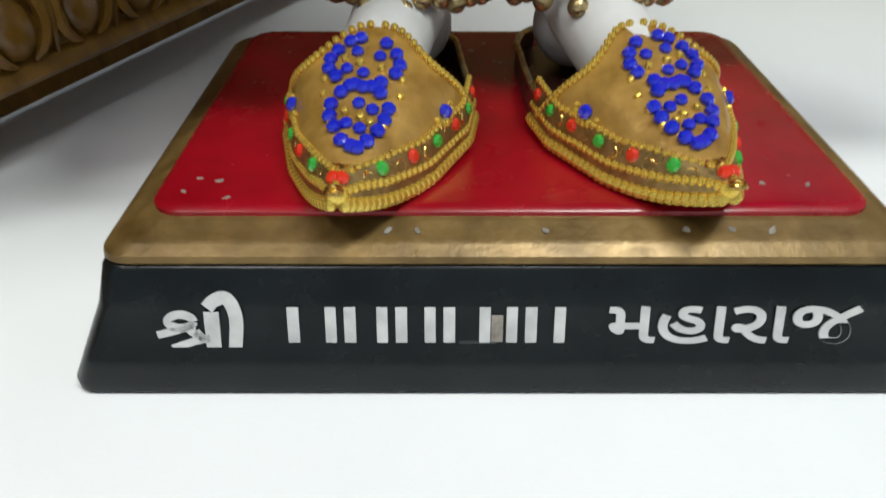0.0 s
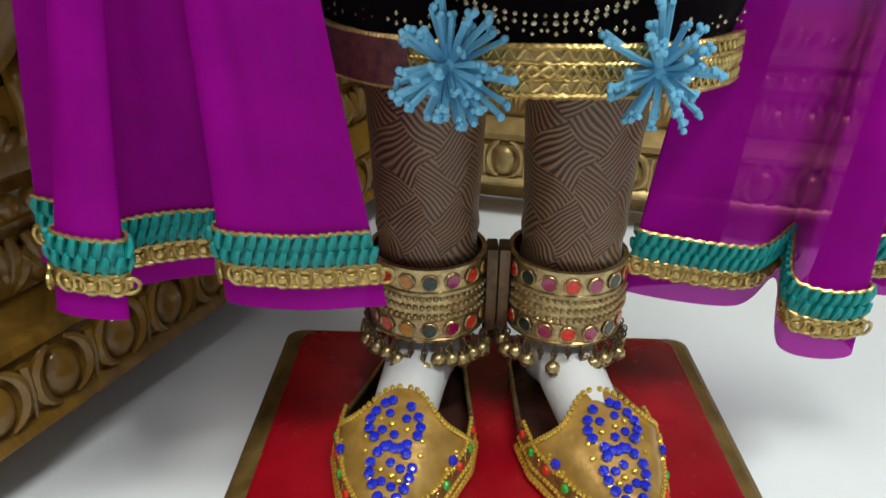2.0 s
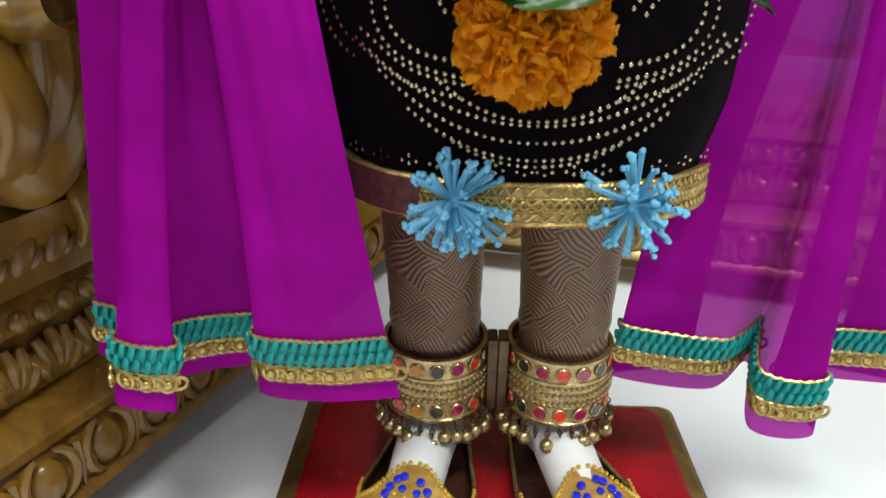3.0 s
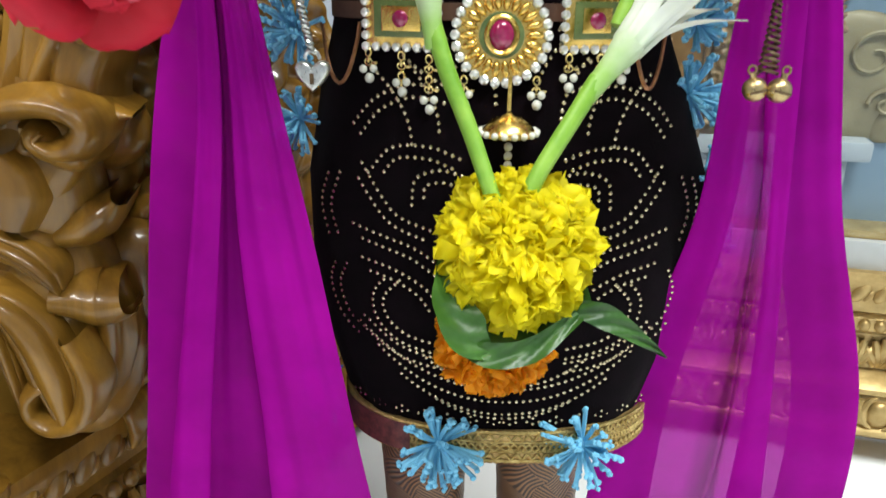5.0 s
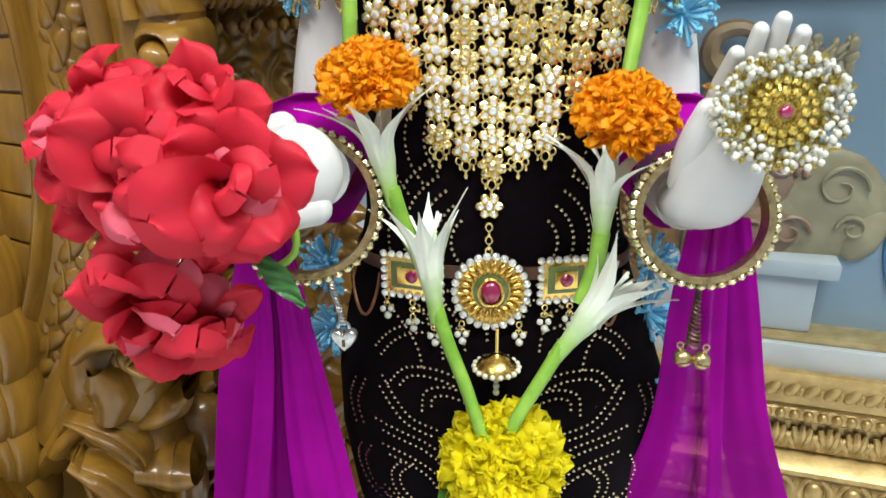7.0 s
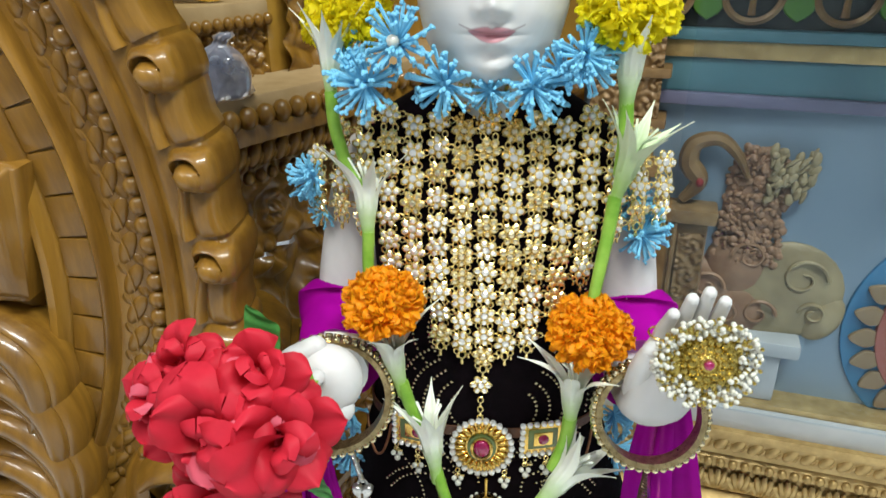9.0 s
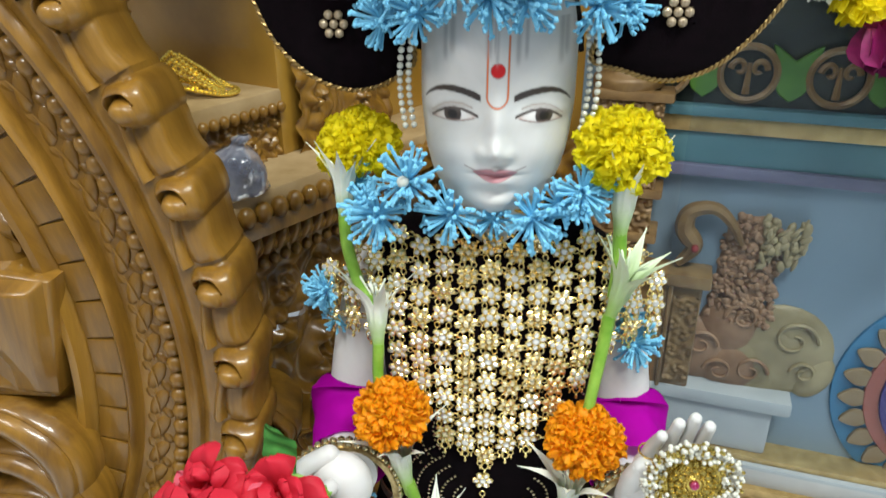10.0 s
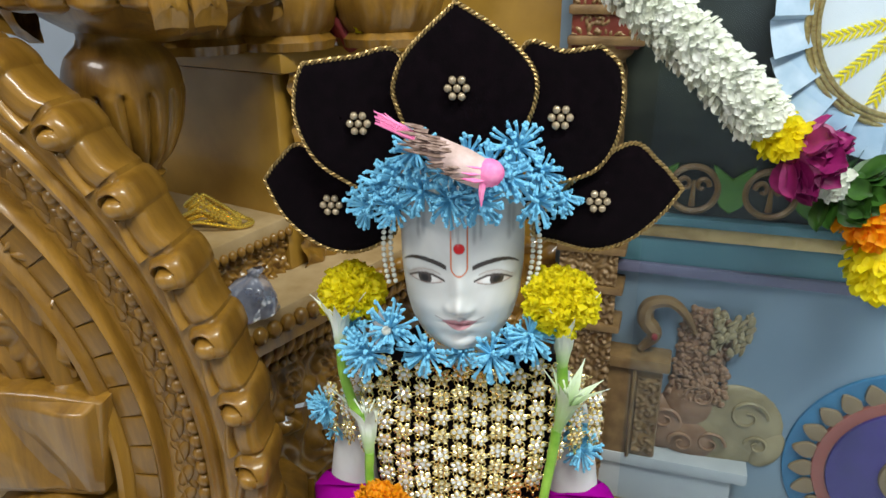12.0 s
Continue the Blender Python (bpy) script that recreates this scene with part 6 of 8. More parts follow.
lace_b.tube(ring(0.0030, 0.2312 - 0.0019 * np.sin(q * 90)), 0.0007, 5, caps=False)
lace_b.tube(ring(0.0030, 0.2370 + 0.0016 * np.sin(q * 120)), 0.0006, 5, caps=False)
lace_b.tube(ring(0.0030, 0.2258 + 0.0016 * np.sin(q * 120)), 0.0006, 5, caps=False)
left_end = (ring(0, 0)[:, 0] < -0.016) & (ring(0, 0)[:, 1] < 0.285)
part("maroon_hem_end", Build().grid(np.array([ring(0.0040, z)[left_end] for z in (0.2232, 0.2275, 0.2320, 0.2365, 0.2395)])), MAROON, coat, "maroon end of the hem band", sharp=0)
part("gold_lace", lace_b, PALE_GOLD, coat, "looped gold lace on the hem band")

# curling rhinestone lines
dots = Build()
gemv = np.array([(1, 0, 0), (0, 1, 0), (-1, 0, 0), (0, -1, 0), (0, 0, 1)], float)
gemf = [(0, 1, 4), (1, 2, 4), (2, 3, 4), (3, 0, 4)]


def stone_line(pts, gap, size=0.00095):
    pts = np.asarray(pts, float)
    seg = np.linalg.norm(np.diff(pts, axis=0), axis=1)
    run = np.concatenate([[0], np.cumsum(seg)])
    for q in np.arange(0, run[-1], gap):
        x, z = np.interp(q, run, pts[:, 0]), np.interp(q, run, pts[:, 1])
        cx, cy, rx, ry = coat_row(z)
        if abs(x - cx) > rx * 0.95 or z < 0.234 or z > 0.6:
            continue
        p, nrm = coat_pt(x, z, 0.0006)
        dots.add(gemv * size, gemf, 0, np.array(aim(p, nrm)))


def arc(cx, cz, r, a0, a1, grow=0.0):
    return [(cx + (r + grow * t) * math.cos(radians(a0 + (a1 - a0) * t)), cz + (r + grow * t) * math.sin(radians(a0 + (a1 - a0) * t))) for t in np.linspace(0, 1, 30)]


MX = 0.0275


def beside(points, off):
    """The same line moved sideways."""
    p = np.array(points)
    t = np.gradient(p, axis=0)
    t = t / (np.linalg.norm(t, axis=1)[:, None] + 1e-9)
    return p + np.stack([-t[:, 1], t[:, 0]], -1) * off


CURLS = (
    [(0.068, 0.327), (0.052, 0.323), (0.038, 0.315), (0.030, 0.304)],
    [(0.050, 0.318), (0.058, 0.308), (0.056, 0.297), (0.046, 0.289), (0.028, 0.285)],
    [(0.068, 0.296), (0.054, 0.285), (0.042, 0.280), (0.026, 0.277)],
    [(0.067, 0.372), (0.058, 0.358), (0.050, 0.349), (0.034, 0.343)],
    [(0.064, 0.368), (0.053, 0.380), (0.036, 0.381), (0.022, 0.376)],
    [(0.044, 0.355), (0.042, 0.367), (0.030, 0.371), (0.014, 0.366)],
    [(0.072, 0.343), (0.054, 0.338), (0.042, 0.334), (0.030, 0.326)],
    [(0.030, 0.400), (0.044, 0.402), (0.058, 0.396), (0.068, 0.384)],
    [(0.076, 0.322), (0.080, 0.310), (0.076, 0.296), (0.066, 0.288)],
    [(0.078, 0.366), (0.083, 0.350), (0.080, 0.336)])
for s in (-1, 1):
    def put(points, gap=0.0034, size=0.00105):
        stone_line([(MX + s * x, z) for x, z in points], gap, size)
    # nested scallops over the hem
    for w, z0, deep in ((0.034, 0.246, 0.010), (0.052, 0.2485, 0.020), (0.062, 0.2555, 0.026), (0.070, 0.2625, 0.030), (0.040, 0.2640, 0.016)):
        put([(w * t, z0 + deep * t ** 2.2) for t in np.linspace(0, 1, 24)])
    for line in CURLS:
        row = spline([(x, 0, z) for x, z in line], 30)[:, [0, 2]]
        put(row)
        put(beside(row, 0.0052)[3:])
    for k in range(4):
        put([(0.008 + 0.012 * k + 0.016 * t * t, 0.400 + 0.030 * t - 0.006 * k) for t in np.linspace(0, 1, 12)])
    for k in range(5):
        put(arc(0.012, 0.452, 0.014 + 0.0085 * k, -75, 62, 0.003), 0.0034, 0.00115)
    for k in range(3):
        put(arc(0.018, 0.505, 0.022 + 0.010 * k, -40, 75, 0.004))
    for i in range(7):
        cx0 = 0.004 + 0.0115 * i
        for dx, dz in ((0, 0), (0.003, 0.0012), (-0.003, 0.0012), (0.0, 0.0034)):
            stone_line([(MX + s * (cx0 + dx), 0.2425 + dz + 0.0012 * i * 0.3), (MX + s * (cx0 + dx) + 0.0005, 0.2425 + dz + 0.0012 * i * 0.3)], 0.001)
COAT_STONE = plain("champagne_rhinestone", (0.36, 0.28, 0.15), (0.68, 0.57, 0.37), 400, 0.2, 0.9, 0.0)
part("rhinestone_pattern", dots, COAT_STONE, coat, "curling rows of small rhinestones", kind="stuff", sharp=0)


# ---- purple scarves ----
def natural_cubic(x, y):
    """A smooth curve through the rows y at the stations x."""
    x, y = np.asarray(x, float), np.asarray(y, float)
    n = len(x)
    h = np.diff(x)
    a, r = np.eye(n), np.zeros_like(y)
    for i in range(1, n - 1):
        a[i, i - 1:i + 2] = h[i - 1], 2 * (h[i - 1] + h[i]), h[i]
        r[i] = 6 * ((y[i + 1] - y[i]) / h[i] - (y[i] - y[i - 1]) / h[i - 1])
    m = np.linalg.solve(a, r)

    def at(q):
        i = np.clip(np.searchsorted(x, q) - 1, 0, n - 2)
        d, t, u = h[i], (q - x[i])[..., None], (x[i + 1] - q)[..., None]
        d = d[..., None]
        return m[i] * u ** 3 / (6 * d) + m[i + 1] * t ** 3 / (6 * d) + (y[i] / d - m[i] * d / 6) * u + (y[i + 1] / d - m[i + 1] * d / 6) * t
    return at


LEVELS = (0.253, 0.354, 0.416, 0.474)


def scarf(creases, depth, mat, label, seed, ripple=1.0):
    """A hanging length of chiffon in folds. Each crease: its place at the hem, its x at the levels above, and how far it lies back."""
    z_hem = min(q[2] for q, xs, back in creases)
    ob = thing("scarf", label, "scarf", (creases[0][0][0], creases[0][0][1], z_hem), "pair of scarves")
    n, k = 320, 70
    c = len(creases)
    low_z = float(np.mean([q[2] for q, xs, back in creases]))
    lines = []
    for i in range(5):
        if i == 0:
            row = [q for q, xs, back in creases]
        else:
            row = [(xs[i - 1], depth[i - 1] + back * (1.0, 0.8, 0.6, 0.5)[i - 1], LEVELS[i - 1]) for q, xs, back in creases]
        lines.append(spline(row, n))
    seg = np.concatenate([[0], np.cumsum(np.linalg.norm(np.diff(lines[0], axis=0), axis=1))])
    even = np.linspace(0, seg[-1], n)
    lines = [np.stack([np.interp(even, seg, q[:, i]) for i in range(3)], -1) for q in lines]
    stations = [0.0] + [(z - low_z) / (LEVELS[-1] - low_z) for z in LEVELS]
    flow = natural_cubic(stations, np.array(lines)[..., :2].reshape(5, -1))
    rnd = random.Random(seed)
    ph = [rnd.uniform(0, 6.3) for _ in range(4)]
    table = flow(np.linspace(0, 1, 201)).reshape(201, n, 2)

    def pos(u, v):
        """u along the hem 0..1, v 0 at the bottom edge, 1 at the arm."""
        u, v = np.broadcast_arrays(np.clip(np.asarray(u, float), 0, 1), np.clip(np.asarray(v, float), 0, 1))
        fi, fj = u * (n - 1), v * 200
        i0, j0 = np.minimum(fi.astype(int), n - 2), np.minimum(fj.astype(int), 199)
        a, b = (fi - i0)[..., None], (fj - j0)[..., None]
        p = (table[j0, i0] * (1 - a) + table[j0, i0 + 1] * a) * (1 - b) + (table[j0 + 1, i0] * (1 - a) + table[j0 + 1, i0 + 1] * a) * b
        low = np.interp(fi, np.arange(n), lines[0][:, 2])
        wave = ripple * np.clip(v * 4, 0, 1) * (0.0011 * np.sin(u * 41 + ph[0] + 2 * np.sin(3 * v + ph[1])) + 0.0005 * np.sin(u * 97 + ph[2] + 5 * v))
        return np.stack([p[..., 0], p[..., 1] + wave, low + (LEVELS[-1] - low) * v], -1)

    u, v = np.meshgrid(np.linspace(0, 1, n), np.linspace(0, 1, k), indexing="ij")
    part("chiffon", Build().grid(pos(u, v)), mat, ob, "translucent purple chiffon", sharp=0)
    # teal braid, gold cord and sequin lace along the hem
    height = pos(np.array([0.5]), np.array([1.0]))[0][2] - z_hem
    vv = lambda mm: mm / height
    length = seg[-1]
    m_ = int(length / 0.0044)
    nrm_of = lambda uu: (lambda d: vec(d[1], -d[0], 0) / np.linalg.norm(d[:2]))(pos(np.array([min(uu + 0.004, 1)]), np.array([0.05]))[0] - pos(np.array([max(uu - 0.004, 0)]), np.array([0.05]))[0])
    for i in range(m_):
        uu = (i + 0.5) / m_
        nr = nrm_of(uu)
        x_ = np.cross(vec(0, 0, 1), nr)
        m = np.eye(4)
        m[:3, 0], m[:3, 1], m[:3, 2] = x_, nr, (0, 0, 1)
        for row, h in ((0, 0.0290), (1, 0.0232)):
            p = pos(np.array([uu + 0.5 * row / m_]), np.array([vv(h)]))[0]
            mm = m.copy()
            mm[:3, 3] = p + nr * 0.0012
            piece("braid_loop", me_loop, Matrix(mm.tolist()), ob)
        p = pos(np.array([uu]), np.array([vv(0.0150)]))[0]
        mm = m.copy()
        mm[:3, 3] = p + nr * 0.0012
        if i % 2 == 0:
            piece("sequin_lace", me_lace, Matrix(mm.tolist()), ob)
    uu = np.linspace(0, 1, 260)
    nn = np.array([nrm_of(q) for q in uu])
    for nm, h0, h1, mt in (("teal_ribbon", 0.0198, 0.0322, TEAL), ("gold_lace_band", 0.0112, 0.0190, PALE_GOLD)):
        bk = Build()
        bk.grid(np.array([pos(uu, np.full(260, vv(h0 + (h1 - h0) * t))) + nn * 0.0009 for t in np.linspace(0, 1, 4)]))
        part(nm, bk, mt, ob, sharp=0)
    cord = Build()
    uu = np.linspace(0, 1, 200)
    for h, rad in ((0.0325, 0.0009), (0.0190, 0.0007)):
        pts = pos(uu, np.full(200, vv(h)))
        off = np.array([nrm_of(q) for q in uu]) * 0.0014
        cord.tube(pts + off + np.stack([0 * uu, 0 * uu, 0.0004 * np.sin(uu * 420)], -1), rad, 6)
    part("gold_cord", cord, PALE_GOLD, ob, "thin gold cord")
    return ob


loop = Build()
loop.tube([(-0.0016, 0.0, -0.0034), (-0.0008, 0.0012, 0.0), (0.0004, 0.0012, 0.0034)], [0.0010, 0.0018, 0.0012], 7)
me_loop = loop.mesh("braid_loop", TEAL)
lace = Build()
lace.tube([(0.0034 * math.cos(a_), 0, 0.0040 * math.sin(a_)) for a_ in np.linspace(0, 2 * np.pi, 15)], 0.0009, 5, caps=False)
lace.tube([(0.0034 * math.cos(a_) + 0.0042, 0, -0.001 + 0.0030 * math.sin(a_)) for a_ in np.linspace(0, 2 * np.pi, 13)], 0.0008, 5, caps=False)
lace.ball((0, 0.0006, -0.0008), (0.0019, 0.0008, 0.0019), 9, 6)
me_lace = lace.mesh("sequin_lace", PALE_GOLD)

scarf([((-0.170, 0.232, 0.146), (-0.147, -0.131, -0.118, -0.100), 0.010),
       ((-0.150, 0.224, 0.142), (-0.122, -0.104, -0.096, -0.094), 0.008),
       ((-0.147, 0.198, 0.144), (-0.127, -0.107, -0.098, -0.095), -0.006),
       ((-0.122, 0.199, 0.140), (-0.111, -0.096, -0.090, -0.090), -0.005),
       ((-0.134, 0.220, 0.139), (-0.116, -0.099, -0.093, -0.092), 0.006),
       ((-0.110, 0.231, 0.141), (-0.098, -0.092, -0.088, -0.089), 0.009),
       ((-0.087, 0.231, 0.142), (-0.080, -0.084, -0.084, -0.086), 0.008),
       ((-0.088, 0.211, 0.142), (-0.086, -0.089, -0.087, -0.088), -0.003),
       ((-0.060, 0.207, 0.141), (-0.066, -0.074, -0.078, -0.083), -0.004),
       ((-0.026, 0.210, 0.142), (-0.044, -0.059, -0.070, -0.078), 0.0)],
      (0.206, 0.204, 0.204, 0.202), CHIFFON, "purple chiffon scarf with teal braid hem hanging from the forearm", 1, 0.7)
scarf([((0.118, 0.266, 0.126), (0.122, 0.130, 0.126, 0.124), 0.010),
       ((0.076, 0.256, 0.126), (0.092, 0.112, 0.112, 0.116), 0.004),
       ((0.126, 0.256, 0.119), (0.133, 0.134, 0.129, 0.126), 0.0),
       ((0.151, 0.274, 0.124), (0.150, 0.140, 0.134, 0.128), 0.008),
       ((0.143, 0.240, 0.108), (0.148, 0.139, 0.128, 0.127), -0.004),
       ((0.174, 0.238, 0.107), (0.166, 0.149, 0.141, 0.134), -0.005),
       ((0.160, 0.262, 0.122), (0.158, 0.144, 0.135, 0.130), 0.004),
       ((0.222, 0.258, 0.124), (0.212, 0.175, 0.159, 0.144), 0.002),
       ((0.190, 0.268, 0.126), (0.180, 0.149, 0.142, 0.136), 0.010)],
      (0.243, 0.225, 0.217, 0.212), SHEER, "sheer purple chiffon scarf with teal braid hem hanging beside the coat", 2, 0.6)
# wraps over the elbows
for s in (-1, 1):
    cx = 0.0205
    wrap = Build()
    el = vec(cx + s * 0.092, 0.272, 0.500)
    rows = []
    q = np.linspace(0, 2 * np.pi, 40, endpoint=False)
    for i, t in enumerate(np.linspace(0, 1, 26)):
        c = spline([el + vec(-s * 0.002, 0.01, 0.016), el + vec(s * 0.003, 0, 0.008), el + vec(0, -0.012, -0.004), el + vec(-s * 0.004 * (1 if s < 0 else -0.2), -0.05, -0.010)], 26)[i]
        rad = np.interp(t, [0, 0.15, 0.5, 1], [0.0245, 0.0280, 0.0300, 0.0255]) + 0.0007 * np.sin(7 * q + 9 * t) + 0.0006 * np.sin(22 * t + 2 * np.sin(q))
        d = vec(0, -0.5, -0.85) + (vec(0, -1, -0.1) - vec(0, -0.5, -0.85)) * float(smooth01(0.1, 0.9, t))
        d = d / np.linalg.norm(d)
        sx = vec(1, 0, 0)
        sy = np.cross(d, sx)
        rows.append(c + np.cos(q)[:, None] * rad[:, None] * sx + np.sin(q)[:, None] * rad[:, None] * sy)
    wrap.grid(np.array(rows), close_v=True)
    thing("scarf_wrap", "purple chiffon wrapped round the elbow of the statue", "scarf", tuple(el), "elbow wraps", build=wrap, mats=CHIFFON, sharp=0)

# ---- blue thread tassels ----


def tassel_mesh(seed, count, mat, spread):
    """Threads that burst out round one knot, each ending in a small clump; z looks outwards."""
    rnd = random.Random(seed)
    bb = Build()
    for i in range(count):
        a = 2 * math.pi * i / count * 3 + rnd.uniform(-0.25, 0.25)
        tilt = rnd.uniform(0.35, spread)
        ln = rnd.uniform(0.78, 1.05)
        d = vec(math.sin(tilt) * math.cos(a), math.sin(tilt) * math.sin(a), math.cos(tilt))
        bend = vec(rnd.uniform(-0.12, 0.12), rnd.uniform(-0.22, 0.02), rnd.uniform(-0.1, 0.05))
        pts = [d * 0.02, d * 0.45 * ln + bend * 0.3, d * 0.9 * ln + bend]
        bb.tube(pts, [0.042, 0.050, 0.052], 5)
        for _ in range(3):
            bb.ball(pts[2] + vec(rnd.uniform(-1, 1), rnd.uniform(-1, 1), rnd.uniform(-1, 1)) * 0.055, rnd.uniform(0.045, 0.066), 6, 5)
    return bb.mesh("threads", mat)


me_threads = [tassel_mesh(1, 46, BLUE, 1.55), tassel_mesh(2, 50, BLUE, 1.5), tassel_mesh(3, 42, BLUE, 1.65)]
me_threads_navy = tassel_mesh(4, 44, NAVY, 1.5)
me_knot = Build().ball((0, 0, 0.1), 0.13, 10, 8).mesh("knot", BLUE)
me_pin = Build().ball((0, 0, 0.42), 0.17, 12, 9).mesh("pearl_pin", PEARL)


def tassel(p, normal, size, kind=0, spin=0.0, pearl=False, label="", navy=False, group=""):
    ob = thing("tassel", label, "tassel", p, group)
    m = aim(p, normal, spin, size)
    th = piece("threads", me_threads_navy if navy else me_threads[kind % 3], m, ob)
    piece("knot", me_knot, m, ob)
    if pearl:
        piece("pearl_pin", me_pin, m, ob)
    return ob


rnd = random.Random(12)
for i, (x, y, z, s) in enumerate(((-0.028, 0.236, 0.679, 0.021), (-0.046, 0.240, 0.657, 0.023), (-0.004, 0.243, 0.657, 0.022), (0.043, 0.243, 0.656, 0.022), (0.070, 0.243, 0.672, 0.021), (0.058, 0.246, 0.664, 0.018), (-0.060, 0.262, 0.668, 0.018), (0.088, 0.262, 0.680, 0.016), (0.020, 0.252, 0.652, 0.016))):
    tassel((x, y, z), (0.25 * (x - 0.02) / 0.06, -1, 0.25), s, i, rnd.uniform(0, 6), i == 0, "sky-blue thread tassel round the neck of the statue", group="collar tassels")
for i, (x, z, s) in enumerate(((-0.042, 0.763, 0.019), (-0.022, 0.769, 0.020), (-0.003, 0.783, 0.021), (0.016, 0.778, 0.020), (0.034, 0.776, 0.020), (0.052, 0.790, 0.021), (0.070, 0.772, 0.020), (0.085, 0.772, 0.019), (-0.018, 0.789, 0.020), (-0.007, 0.805, 0.021), (0.057, 0.808, 0.021), (0.040, 0.797, 0.020), (0.014, 0.795, 0.018), (0.072, 0.790, 0.018), (-0.031, 0.780, 0.018), (0.026, 0.803, 0.019))):
    t = (x - 0.0205) / 0.062
    y = 0.226 + 0.030 * t * t + max(0, z - 0.785) * 0.35
    tassel((x, y, z), (0.7 * t, -1, 0.15 + 4 * (z - 0.775)), s, i, rnd.uniform(0, 6), False, "sky-blue thread tassel in the headband", group="headband tassels")
for x, y, z, s, nx, nv in ((-0.086, 0.262, 0.594, 0.017, -0.8, False), (-0.082, 0.25, 0.600, 0.014, -0.5, False), (0.113, 0.258, 0.566, 0.019, 0.6, False), (0.106, 0.262, 0.585, 0.016, 0.6, False), (-0.079, 0.262, 0.575, 0.013, -0.7, False), (0.112, 0.263, 0.400, 0.021, 0.7, False), (0.124, 0.262, 0.362, 0.020, 0.7, False), (-0.072, 0.262, 0.427, 0.021, -0.7, False), (0.128, 0.266, 0.325, 0.019, 0.7, False), (-0.064, 0.25, 0.256, 0.019, -0.6, True), (-0.066, 0.255, 0.235, 0.017, -0.6, False), (0.098, 0.270, 0.262, 0.014, 0.6, False), (0.110, 0.26, 0.433, 0.017, 0.7, False), (-0.074, 0.266, 0.385, 0.018, -0.8, False)):
    tassel((x, y, z), (nx, -1, 0.1), s, int(z * 1000) % 3, z * 50, False, "deep blue thread tassel on the coat edge" if nv else "sky-blue thread tassel on the coat edge", nv, "coat tassels")
for x, s in ((-0.003, 0.0245), (0.0670, 0.0245)):
    p, nrm = coat_pt(x, 0.236, 0.004)
    p[2] = 0.2312
    tassel(tuple(p), (0, -1, 0.1), s, 1 if x < 0.02 else 2, 1.0 + x * 40, False, "sky-blue thread tassel sewn on the gold hem", group="hem tassels")

# ---- collar necklace of gold flowers ----
LEMON_GOLD = plain("pale_lemon_gold", (0.74, 0.54, 0.17), (0.90, 0.72, 0.32), 260, 0.24, 0.9, 0.1, 700, 0.0002)
fl = Build()
for i in range(6):
    a = i * math.pi / 3
    c = vec(0.0040 * math.cos(a), 0.0040 * math.sin(a), 0.0004)
    r = Matrix.Rotation(a, 4, "Z")
    fl.ball(c, (0.0026, 0.0022, 0.0009), 8, 5, 0, r)
    fl.ball(c + vec(0, 0, 0.0006), (0.0017, 0.0014, 0.0009), 6, 5, 1, r)
fl.ball((0, 0, 0.0008), (0.0021, 0.0021, 0.0014), 8, 6, 1)
fl.tube([(0.0024 * math.cos(a), 0.0024 * math.sin(a), 0.0008) for a in np.linspace(0, 2 * np.pi, 11)], 0.0004, 4, 0, caps=False)
me_flower = [fl.mesh("gold_flower", [LEMON_GOLD, q], sharp=22) for q in (CRYSTAL, FOIL)]
lk = Build()
lk.tube([(0.0016 * math.cos(a), 0.0020 * math.sin(a), 0) for a in np.linspace(0, 2 * np.pi, 11)], 0.0005, 5, caps=False)
lk.ball((0, -0.0036, 0), (0.0009, 0.0017, 0.0009), 6, 5)
me_linkf = lk.mesh("gold_link", LEMON_GOLD)


def cape_pt(x, z, lift):
    """A place on the chest or over the shoulder."""
    cx, cy, rx, ry = coat_row(z)
    rx = rx + 0.034
    t = max(-0.985, min(0.985, (x - cx) / rx))
    y = cy - ry * (1 - abs(t) ** 2.4) ** (1 / 2.4)
    nrm = vec(math.copysign(abs(t) ** 1.4, t) / rx, -((1 - abs(t) ** 2.4) ** (1.4 / 2.4)) / ry, 6.0 * smooth01(0.56, 0.64, z))
    nrm = nrm / np.linalg.norm(nrm)
    return vec(x, y, z) + nrm * lift, nrm


